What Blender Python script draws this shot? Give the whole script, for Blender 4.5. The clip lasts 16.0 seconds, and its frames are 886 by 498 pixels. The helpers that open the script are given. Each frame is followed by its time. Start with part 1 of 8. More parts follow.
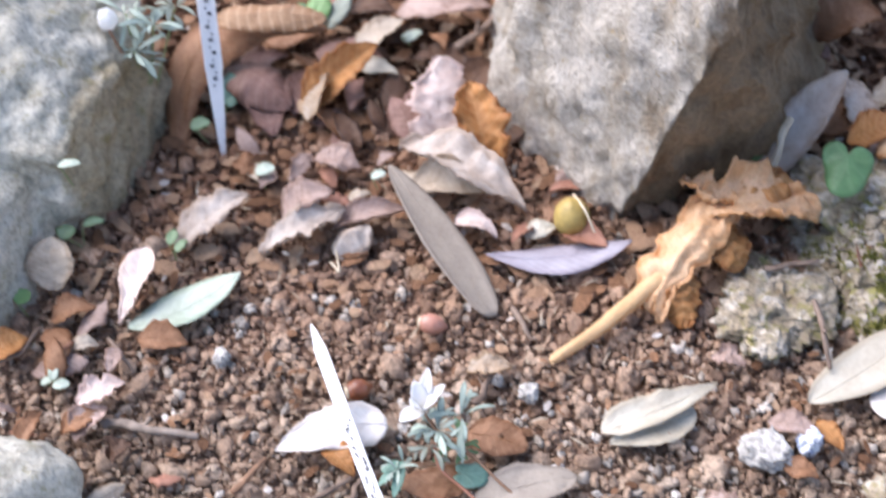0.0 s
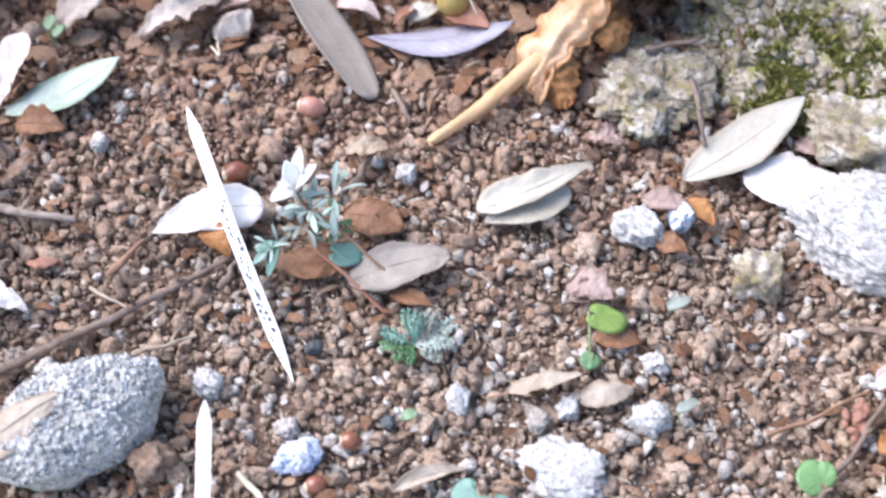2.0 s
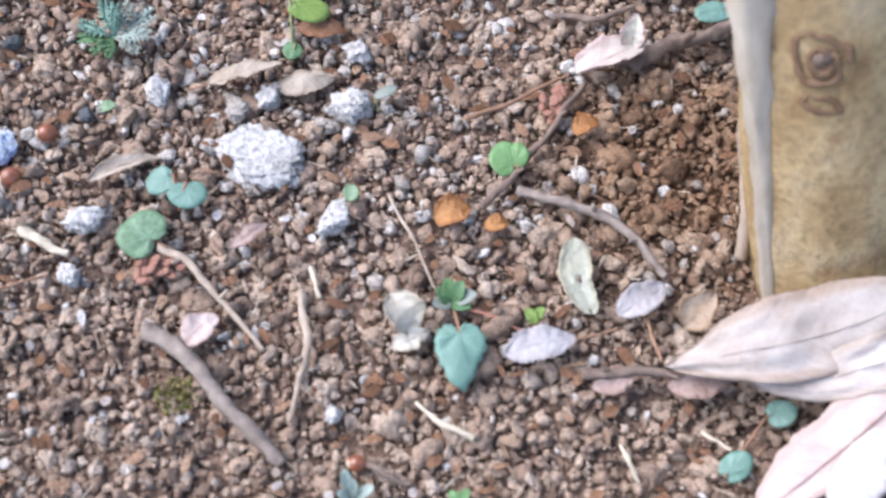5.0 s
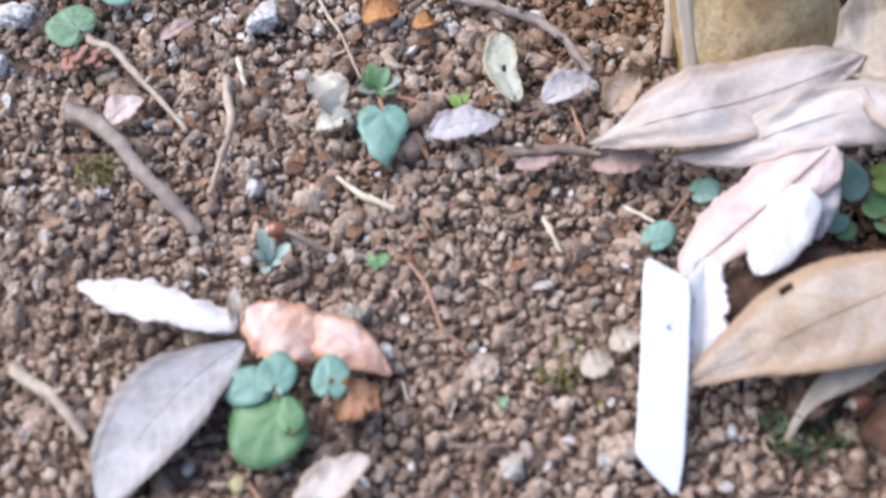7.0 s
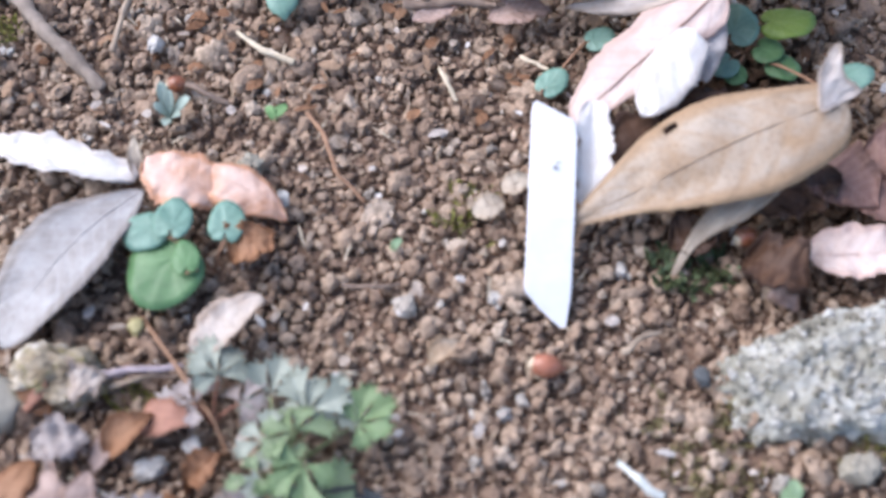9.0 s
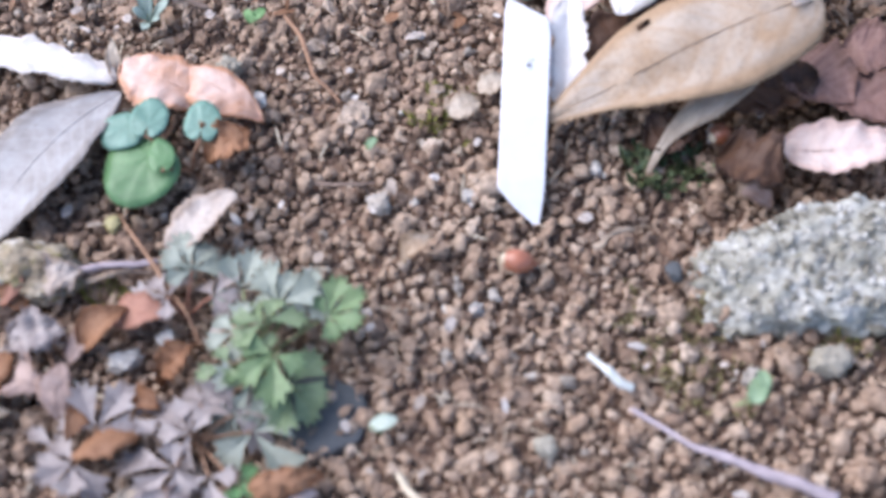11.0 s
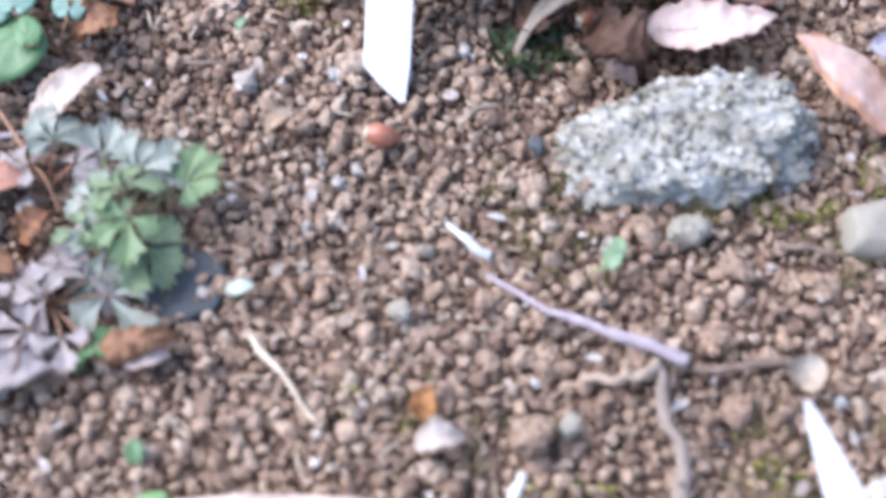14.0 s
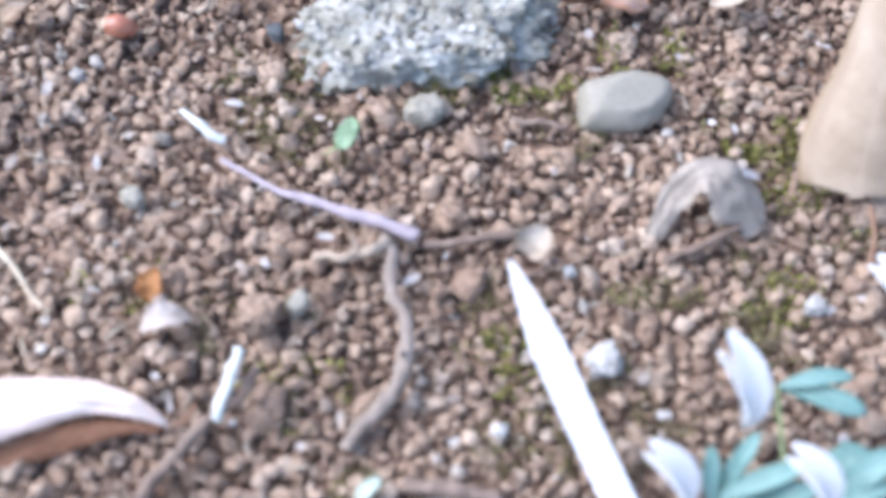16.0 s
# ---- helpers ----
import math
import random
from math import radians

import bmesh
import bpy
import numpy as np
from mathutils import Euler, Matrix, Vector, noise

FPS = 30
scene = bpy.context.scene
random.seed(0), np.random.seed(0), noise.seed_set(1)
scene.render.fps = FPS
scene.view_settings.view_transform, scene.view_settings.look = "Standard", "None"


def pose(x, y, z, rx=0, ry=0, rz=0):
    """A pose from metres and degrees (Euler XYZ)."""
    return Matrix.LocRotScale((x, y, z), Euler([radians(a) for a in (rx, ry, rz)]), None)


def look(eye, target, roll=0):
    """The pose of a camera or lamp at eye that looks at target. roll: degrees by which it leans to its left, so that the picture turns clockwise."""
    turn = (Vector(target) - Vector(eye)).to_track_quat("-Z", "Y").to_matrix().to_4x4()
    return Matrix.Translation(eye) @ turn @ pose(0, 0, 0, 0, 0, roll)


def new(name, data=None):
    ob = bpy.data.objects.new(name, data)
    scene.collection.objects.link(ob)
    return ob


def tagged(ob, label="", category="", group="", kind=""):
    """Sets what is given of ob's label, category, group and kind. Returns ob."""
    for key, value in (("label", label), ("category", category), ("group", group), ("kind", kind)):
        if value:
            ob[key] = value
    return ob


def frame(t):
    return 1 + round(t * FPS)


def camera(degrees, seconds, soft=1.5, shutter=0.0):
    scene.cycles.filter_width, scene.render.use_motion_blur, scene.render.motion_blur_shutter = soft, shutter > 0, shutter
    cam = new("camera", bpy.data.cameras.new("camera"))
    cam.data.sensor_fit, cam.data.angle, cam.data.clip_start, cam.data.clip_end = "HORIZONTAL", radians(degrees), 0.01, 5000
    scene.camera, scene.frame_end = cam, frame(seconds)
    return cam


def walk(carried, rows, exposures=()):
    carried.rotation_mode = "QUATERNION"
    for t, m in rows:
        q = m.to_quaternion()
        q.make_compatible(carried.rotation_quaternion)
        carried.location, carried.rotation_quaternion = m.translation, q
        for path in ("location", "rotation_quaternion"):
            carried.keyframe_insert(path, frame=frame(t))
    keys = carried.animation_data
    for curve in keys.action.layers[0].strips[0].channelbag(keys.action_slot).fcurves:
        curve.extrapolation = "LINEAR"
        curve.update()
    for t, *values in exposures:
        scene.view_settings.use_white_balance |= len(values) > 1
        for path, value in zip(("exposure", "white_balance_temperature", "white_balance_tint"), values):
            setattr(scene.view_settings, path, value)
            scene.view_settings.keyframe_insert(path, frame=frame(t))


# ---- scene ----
cam = camera(32.000, 16.0, soft=2.3, shutter=0.5)
PATH = [
    (0, pose(-0.0001, -0.4939, 0.7218, 39.329, 1.535, 3.456)),
    (0.5, pose(0.0104, -0.4965, 0.7188, 37.111, 1.285, 2.771)),
    (1, pose(0.0139, -0.4950, 0.7210, 35.461, 1.451, 2.334)),
    (1.5, pose(0.0286, -0.5026, 0.7156, 33.800, 1.087, 2.351)),
    (2, pose(0.0509, -0.5070, 0.7105, 32.438, 0.883, 2.304)),
    (2.5, pose(0.0614, -0.5104, 0.7048, 31.421, 0.613, 2.025)),
    (3, pose(0.0741, -0.5174, 0.7018, 30.582, 0.438, 1.877)),
    (3.5, pose(0.0891, -0.5235, 0.6985, 29.638, 0.545, 1.535)),
    (4, pose(0.1098, -0.5377, 0.6894, 27.751, 0.941, 1.133)),
    (4.5, pose(0.1344, -0.5418, 0.6866, 25.948, -0.829, 0.421)),
    (5, pose(0.1554, -0.5455, 0.6893, 24.280, -1.716, -0.343)),
    (7.5, pose(0.2081, -0.7419, 0.5900, 31.987, -1.646, 0.052)),
    (8, pose(0.2230, -0.7466, 0.5921, 30.696, -1.970, -0.089)),
    (8.5, pose(0.2345, -0.7501, 0.5967, 29.177, -1.823, -1.062)),
    (9, pose(0.2407, -0.7520, 0.5979, 28.357, -1.321, -0.945)),
    (9.5, pose(0.2410, -0.7543, 0.5981, 27.671, -0.884, -0.648)),
    (10, pose(0.2512, -0.7578, 0.5996, 26.084, -0.437, -0.743)),
    (12.5, pose(0.2803, -0.8261, 0.5579, 30.053, 0.467, 0.639)),
    (13, pose(0.2849, -0.8316, 0.5565, 30.279, 0.233, 0.889)),
    (13.5, pose(0.3035, -0.8321, 0.5584, 29.774, 0.117, 0.258)),
    (14, pose(0.3263, -0.8416, 0.5581, 28.332, 0.017, -0.382)),
    (14.5, pose(0.3492, -0.8498, 0.5559, 27.185, 0.091, -0.947)),
    (15, pose(0.3727, -0.8618, 0.5493, 27.017, 0.001, -1.722)),
    (15.5, pose(0.3855, -0.8640, 0.5505, 26.949, -0.881, -2.394)),
    (16, pose(0.4136, -0.8764, 0.5414, 27.306, -0.627, -2.901)),
]
EXPOSURES = [(0, 1.60, 6450, 16), (1, 1.69, 6250, 16), (1.5, 1.72, 6200, 16), (2, 1.68, 6150, 15), (3.5, 1.50, 6150, 15), (5, 1.42, 6100, 15), (8.5, 1.32, 6200, 15), (10, 1.30, 6200, 16), (12.5, 1.50, 5950, 17), (13.5, 1.62, 5950, 17), (14.5, 1.65, 5950, 16), (16, 1.70, 5800, 14)]
walk(cam, PATH, EXPOSURES)
# focus stays at the distance of the upper bed
cam.data.dof.use_dof, cam.data.dof.focus_distance, cam.data.dof.aperture_fstop = True, 0.83, 6.4

from mathutils.bvhtree import BVHTree

# world, sun and exposure
world = bpy.data.worlds.new("sky")
scene.world = world
world.use_nodes = True
wn = world.node_tree
sky = wn.nodes.new("ShaderNodeTexSky")
sky.sky_type, sky.sun_disc = "NISHITA", False
sky.sun_elevation, sky.sun_rotation = radians(49), radians(-70)
wn.links.new(sky.outputs[0], wn.nodes["Background"].inputs[0])
wn.nodes["Background"].inputs[1].default_value = 0.105
sun = new("sun", bpy.data.lights.new("sun", "SUN"))
sun.data.energy, sun.data.angle, sun.data.color = 1.95, radians(60), (1.0, 0.97, 0.95)
sun.matrix_world = look((-0.62, 0.22, 0.75), (0, 0, 0))


# ---- materials ----
def nodes_of(name):
    m = bpy.data.materials.new(name)
    m.use_nodes = True
    nt = m.node_tree
    return m, nt, nt.nodes["Principled BSDF"]


def node(nt, kind, **values):
    n = nt.nodes.new(kind)
    for k, v in values.items():
        n.inputs[k.replace("_", " ")].default_value = v
    return n


def ramp(nt, source, stops):
    r = nt.nodes.new("ShaderNodeValToRGB")
    while len(r.color_ramp.elements) < len(stops):
        r.color_ramp.elements.new(0.5)
    for e, (p, c) in zip(r.color_ramp.elements, stops):
        e.position, e.color = p, (*c, 1)
    nt.links.new(source, r.inputs[0])
    return r.outputs[0]


def mix(nt, fac, a, b, blend="MIX"):
    m = nt.nodes.new("ShaderNodeMix")
    m.data_type, m.blend_type = "RGBA", blend
    for slot, v in ((0, fac), (6, a), (7, b)):
        if isinstance(v, (int, float)):
            m.inputs[slot].default_value = v
        elif isinstance(v, tuple):
            m.inputs[slot].default_value = (*v, 1)
        else:
            nt.links.new(v, m.inputs[slot])
    return m.outputs[2]


def place(nt, scale=1.0, kind="Object"):
    c = nt.nodes.new("ShaderNodeTexCoord")
    m = nt.nodes.new("ShaderNodeMapping")
    m.inputs["Scale"].default_value = (scale,) * 3
    nt.links.new(c.outputs[kind], m.inputs[0])
    return m.outputs[0]


def noise_of(nt, where, scale, detail=4.0, rough=0.55):
    n = node(nt, "ShaderNodeTexNoise", Scale=scale, Detail=detail, Roughness=rough)
    nt.links.new(where, n.inputs["Vector"])
    return n.outputs[0]


def bump(nt, bsdf, height, strength=0.4, distance=0.001):
    b = node(nt, "ShaderNodeBump", Strength=strength, Distance=distance)
    nt.links.new(height, b.inputs["Height"])
    nt.links.new(b.outputs[0], bsdf.inputs["Normal"])
    return b


def granule_mat(name, stops, rough=0.95, fine=900.0, mottle=0.45, joined=True, humus_shade=False):
    """Soil or pumice lumps: one tone a lump, mottled and pitted."""
    m, nt, b = nodes_of(name)
    if joined == "lump":
        g = nt.nodes.new("ShaderNodeAttribute")
        g.attribute_name = "tone"
        g = g.outputs["Fac"]
    elif joined:
        g = nt.nodes.new("ShaderNodeNewGeometry").outputs["Random Per Island"]
    else:
        g = nt.nodes.new("ShaderNodeObjectInfo").outputs["Random"]
    tone = ramp(nt, g, stops)
    where = nt.nodes.new("ShaderNodeNewGeometry").outputs["Position"]
    n1 = noise_of(nt, where, fine * 0.3, 5)
    n2 = noise_of(nt, where, fine, 3)
    dark = mix(nt, min(1.0, mottle * 1.25), tone, ramp(nt, n1, [(0.32, (0.34, 0.31, 0.29)), (0.5, (0.96, 0.95, 0.94)), (0.66, (1.32, 1.29, 1.25))]), "MULTIPLY")
    dark = mix(nt, 0.45, dark, ramp(nt, n2, [(0.36, (0.42, 0.41, 0.40)), (0.52, (1.0, 1.0, 1.0)), (0.66, (1.3, 1.3, 1.28))]), "MULTIPLY")
    if humus_shade:
        # redder, more humous soil towards the boulders at the back of the bed
        sep = nt.nodes.new("ShaderNodeSeparateXYZ")
        nt.links.new(where, sep.inputs[0])
        far = nt.nodes.new("ShaderNodeMath")
        far.operation = "MULTIPLY_ADD"
        nt.links.new(noise_of(nt, where, 12, 3), far.inputs[0])
        far.inputs[1].default_value = 0.25
        nt.links.new(sep.outputs[1], far.inputs[2])
        # soil at the back also darkened in colour for shade under the leaves
        dark = mix(nt, ramp(nt, far.outputs[0], [(0.29, (0, 0, 0)), (0.40, (1, 1, 1)), (0.70, (1, 1, 1)), (1.0, (0, 0, 0))]), dark, mix(nt, 1.0, dark, (0.46, 0.41, 0.38), "MULTIPLY"))
        front = nt.nodes.new("ShaderNodeMath")
        front.operation = "MULTIPLY_ADD"
        nt.links.new(far.outputs[0], front.inputs[0])
        front.inputs[1].default_value, front.inputs[2].default_value = -1.0, 0.0
        dark = mix(nt, ramp(nt, front.outputs[0], [(0.15, (0, 0, 0)), (0.40, (1, 1, 1))]), dark, mix(nt, 1.0, dark, (0.995, 0.975, 0.965), "MULTIPLY"))
        dark = mix(nt, ramp(nt, far.outputs[0], [(0.05, (0, 0, 0)), (0.30, (1, 1, 1)), (0.70, (1, 1, 1)), (1.0, (0, 0, 0))]), dark, mix(nt, 1.0, dark, (0.86, 0.68, 0.60), "MULTIPLY"))
        # darker, redder soil beside the post; hollow shade under the leaf pile painted too
        for spot, reach, dark_tint in (((0.300, -0.185, 0.0), 0.085, (0.70, 0.60, 0.49)), ((0.415, -0.385, 0.0), 0.07, (0.66, 0.56, 0.46)), ((0.405, -0.352, 0.0), 0.048, (0.42, 0.34, 0.28))):
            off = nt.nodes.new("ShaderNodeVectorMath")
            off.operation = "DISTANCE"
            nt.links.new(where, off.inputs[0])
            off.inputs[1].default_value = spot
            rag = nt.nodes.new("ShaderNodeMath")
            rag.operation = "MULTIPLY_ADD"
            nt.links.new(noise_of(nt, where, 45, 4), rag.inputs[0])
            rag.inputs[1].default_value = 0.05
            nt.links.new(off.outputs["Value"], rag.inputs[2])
            dark = mix(nt, ramp(nt, rag.outputs[0], [(reach * 0.75, (1, 1, 1)), (reach + 0.035, (0, 0, 0))]), dark, mix(nt, 1.0, dark, dark_tint, "MULTIPLY"))
    nt.links.new(dark, b.inputs["Base Color"])
    b.inputs["Roughness"].default_value = rough
    b.inputs["Specular IOR Level"].default_value = 0.25
    bump(nt, b, mix(nt, 0.5, n1, n2), 1.0, 0.0034)
    return m


def stone_mat(name, stops, moss=0.0, fine=260.0, moss_tone=(0.16, 0.17, 0.03), rough=0.85, relief=0.0015, patch=18.0, speckle=1.0, streak=1.0, rust=None):
    m, nt, b = nodes_of(name)
    where = nt.nodes.new("ShaderNodeNewGeometry").outputs["Position"]
    if streak != 1.0:
        lie = nt.nodes.new("ShaderNodeMapping")
        lie.inputs["Scale"].default_value, lie.inputs["Rotation"].default_value = (1, 1, streak), (0.2, 0.35, 0)
        nt.links.new(where, lie.inputs[0])
        big = noise_of(nt, lie.outputs[0], patch, 6, 0.56)
    else:
        big = noise_of(nt, where, patch, 6, 0.6)
    tone = ramp(nt, big, stops)
    grain = noise_of(nt, where, fine, 5, 0.65)
    tone = mix(nt, 0.75 * speckle, tone, ramp(nt, grain, [(0.32, (0.32, 0.32, 0.33)), (0.5, (0.95, 0.95, 0.95)), (0.68, (1.35, 1.35, 1.33))]), "MULTIPLY")
    speck = nt.nodes.new("ShaderNodeTexVoronoi")
    speck.inputs["Scale"].default_value = fine * 1.4
    nt.links.new(where, speck.inputs["Vector"])
    tone = mix(nt, 0.5 * speckle, tone, ramp(nt, speck.outputs[0], [(0.12, (0.45, 0.44, 0.43)), (0.35, (1.05, 1.05, 1.05))]), "MULTIPLY")
    if moss:
        where_moss = ramp(nt, noise_of(nt, where, patch * 1.7, 7, 0.7), [(0.62 - moss * 0.35, (0, 0, 0)), (0.72 - moss * 0.3, (1, 1, 1))])
        tone = mix(nt, where_moss, tone, moss_tone)
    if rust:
        # iron staining, and the shade of side faces, put into the colour
        stain_shade = nt.nodes.new("ShaderNodeAttribute")
        stain_shade.attribute_name = "stain_shade"
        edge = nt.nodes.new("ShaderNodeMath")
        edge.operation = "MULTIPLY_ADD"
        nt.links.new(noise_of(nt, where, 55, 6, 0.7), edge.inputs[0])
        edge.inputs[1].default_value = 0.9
        nt.links.new(stain_shade.outputs["Fac"], edge.inputs[2])
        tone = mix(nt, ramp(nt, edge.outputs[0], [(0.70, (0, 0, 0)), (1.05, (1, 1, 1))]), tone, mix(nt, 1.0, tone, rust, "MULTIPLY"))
    nt.links.new(tone, b.inputs["Base Color"])
    b.inputs["Roughness"].default_value = rough
    b.inputs["Specular IOR Level"].default_value = 0.3
    both = mix(nt, 0.6, big, grain)
    bump(nt, b, both, 0.8, relief)
    return m


def leaf_mat(name, tone, edge, vein, veins=9.0, rough=0.6, through_light=0.25, spots=0.3, slant=0.55, gloss=0.4, relief=0.3, ribs=0.22):
    """A leaf: mottled blade, side veins that leave the midrib at a slant, a paler or darker rim."""
    m, nt, b = nodes_of(name)
    uv = nt.nodes.new("ShaderNodeUVMap").outputs[0]
    sep = nt.nodes.new("ShaderNodeSeparateXYZ")
    nt.links.new(uv, sep.inputs[0])
    where = nt.nodes.new("ShaderNodeNewGeometry").outputs["Position"]

    def calc(op, a, c=None, d=None):
        n = nt.nodes.new("ShaderNodeMath")
        n.operation = op
        for k, v in enumerate((a, c, d)):
            if v is None:
                continue
            if isinstance(v, (int, float)):
                n.inputs[k].default_value = v
            else:
                nt.links.new(v, n.inputs[k])
        return n.outputs[0]

    out = calc("ABSOLUTE", sep.outputs[1])
    run = calc("SUBTRACT", sep.outputs[0], calc("MULTIPLY", calc("POWER", out, 1.15), slant * 0.35))
    wob = calc("MULTIPLY_ADD", noise_of(nt, where, 60, 2), 0.05, run)
    saw = calc("PINGPONG", calc("MULTIPLY", wob, veins), 0.5)
    line = ramp(nt, saw, [(0.0, (1, 1, 1)), (0.2, (0, 0, 0))])
    mid = ramp(nt, out, [(0.0, (0.7, 0.7, 0.7)), (0.08, (0, 0, 0))])
    lines = mix(nt, 1.0, line, mid, "ADD")
    mott = noise_of(nt, where, 55, 6, 0.65)
    blade = ramp(nt, mott, [(0.3, edge), (0.62, tone)])
    rim = ramp(nt, calc("MULTIPLY_ADD", mott, 0.35, out), [(0.85, (0, 0, 0)), (1.2, (1, 1, 1))])
    blade = mix(nt, rim, blade, edge)
    fine = noise_of(nt, where, 420, 4, 0.7)
    blade = mix(nt, spots, blade, ramp(nt, fine, [(0.33, (0.35, 0.3, 0.26)), (0.52, (1.0, 1.0, 1.0))]), "MULTIPLY")
    faint = nt.nodes.new("ShaderNodeMath")
    faint.operation = "MULTIPLY"
    nt.links.new(lines, faint.inputs[0])
    faint.inputs[1].default_value = ribs
    blade = mix(nt, faint.outputs[0], blade, vein)
    nt.links.new(blade, b.inputs["Base Color"])
    b.inputs["Roughness"].default_value = rough
    b.inputs["Specular IOR Level"].default_value = gloss
    wrinkle = noise_of(nt, where, 130, 6, 0.7)
    bu = bump(nt, b, mix(nt, 0.5, mix(nt, 0.5, lines, fine), wrinkle), min(1.0, relief * 1.6), 0.0009)
    tr = nt.nodes.new("ShaderNodeBsdfTranslucent")
    nt.links.new(blade, tr.inputs[0])
    nt.links.new(bu.outputs[0], tr.inputs["Normal"])
    ms = node(nt, "ShaderNodeMixShader", Fac=through_light)
    nt.links.new(b.outputs[0], ms.inputs[1])
    nt.links.new(tr.outputs[0], ms.inputs[2])
    nt.links.new(ms.outputs[0], nt.nodes["Material Output"].inputs[0])
    return m


def grain_mat(name, light, dark, stretch=(1, 1, 0.12), scale=160.0, rough=0.7, gloss=0.3):
    """Wood, bark, stalks: streaks along the local z axis."""
    m, nt, b = nodes_of(name)
    w = place(nt)
    w.node.inputs["Scale"].default_value = stretch
    n = noise_of(nt, w, scale, 5, 0.65)
    n2 = noise_of(nt, place(nt), scale * 0.25, 4)
    c = mix(nt, 0.5, ramp(nt, n, [(0.3, dark), (0.65, light)]), ramp(nt, n2, [(0.3, dark), (0.7, light)]))
    nt.links.new(c, b.inputs["Base Color"])
    b.inputs["Roughness"].default_value = rough
    b.inputs["Specular IOR Level"].default_value = gloss
    bump(nt, b, n2, 0.8, 0.002)
    return m


def plain_mat(name, tone, rough=0.5, vary=0.25, scale=120.0, gloss=0.5):
    m, nt, b = nodes_of(name)
    n = noise_of(nt, nt.nodes.new("ShaderNodeNewGeometry").outputs["Position"], scale, 5)
    lo = tuple(c * (1 - vary) for c in tone)
    nt.links.new(ramp(nt, n, [(0.3, lo), (0.65, tone)]), b.inputs["Base Color"])
    b.inputs["Roughness"].default_value = rough
    b.inputs["Specular IOR Level"].default_value = gloss
    bump(nt, b, n, 0.2, 0.0005)
    return m


SOIL = [(0.0, (0.245, 0.170, 0.124)), (0.14, (0.352, 0.249, 0.182)), (0.5, (0.452, 0.330, 0.242)), (0.8, (0.52, 0.395, 0.295)), (0.93, (0.60, 0.49, 0.39)), (1.0, (0.46, 0.325, 0.225))]
soil_mat = granule_mat("soil_lump", SOIL, mottle=0.45, joined="lump", humus_shade=True)
soil_piece_mat = granule_mat("soil_piece", SOIL, joined=False, humus_shade=True)
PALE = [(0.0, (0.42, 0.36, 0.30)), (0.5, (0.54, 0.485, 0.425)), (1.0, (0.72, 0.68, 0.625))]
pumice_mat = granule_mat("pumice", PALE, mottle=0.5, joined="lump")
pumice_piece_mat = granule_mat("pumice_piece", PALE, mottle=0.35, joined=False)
ground_mat = granule_mat("soil_bed", [(0.0, (0.31, 0.211, 0.155)), (1.0, (0.32, 0.216, 0.158))], fine=700, mottle=0.6, humus_shade=True)
granite = stone_mat("granite", [(0.28, (0.27, 0.24, 0.175)), (0.44, (0.42, 0.39, 0.315)), (0.56, (0.49, 0.46, 0.385)), (0.72, (0.60, 0.57, 0.49))], moss=0.14, moss_tone=(0.30, 0.27, 0.16), patch=44, fine=240, relief=0.004, speckle=0.75, rust=(0.80, 0.71, 0.58))
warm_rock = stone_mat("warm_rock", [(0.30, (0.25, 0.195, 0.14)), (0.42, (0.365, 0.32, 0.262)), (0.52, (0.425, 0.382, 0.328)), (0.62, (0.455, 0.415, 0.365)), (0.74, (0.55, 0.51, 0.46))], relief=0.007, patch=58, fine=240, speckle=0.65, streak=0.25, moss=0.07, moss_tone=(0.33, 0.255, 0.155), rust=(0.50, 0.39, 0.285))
pale_rock = stone_mat("pale_rock", [(0.3, (0.38, 0.355, 0.325)), (0.5, (0.50, 0.475, 0.44)), (0.65, (0.58, 0.555, 0.515))], fine=300, relief=0.003, patch=70)
clod_rock = stone_mat("clod_rock", [(0.3, (0.20, 0.13, 0.09)), (0.6, (0.33, 0.23, 0.165))], fine=300, relief=0.002, patch=50)
grit_rock = stone_mat("grit_rock", [(0.3, (0.38, 0.355, 0.30)), (0.6, (0.60, 0.565, 0.50))], fine=300, relief=0.003, patch=60)
moss_rock = stone_mat("mossy_rock", [(0.3, (0.22, 0.205, 0.16)), (0.45, (0.335, 0.32, 0.265)), (0.58, (0.43, 0.42, 0.37)), (0.72, (0.60, 0.595, 0.57))], patch=50, fine=230, moss=0.05, moss_tone=(0.25, 0.23, 0.11), relief=0.004, speckle=0.7)
crust_rock = stone_mat("crusted_rock", [(0.3, (0.30, 0.24, 0.155)), (0.5, (0.47, 0.40, 0.30)), (0.7, (0.68, 0.62, 0.54))], moss=0.4, moss_tone=(0.30, 0.28, 0.09), fine=240, relief=0.005, patch=55)
crumb_rock = stone_mat("crumb_rock", [(0.32, (0.22, 0.165, 0.10)), (0.52, (0.38, 0.32, 0.24)), (0.7, (0.66, 0.61, 0.54))], moss=0.3, moss_tone=(0.24, 0.21, 0.08), patch=70, fine=260, relief=0.004)
smooth_grey = stone_mat("smooth_grey", [(0.3, (0.25, 0.225, 0.175)), (0.7, (0.35, 0.32, 0.26))], fine=500, relief=0.0004, rough=0.6, speckle=0.25)
slate = stone_mat("slate", [(0.3, (0.06, 0.065, 0.065)), (0.7, (0.11, 0.115, 0.12))], fine=500, relief=0.0005, rough=0.65, speckle=0.3)
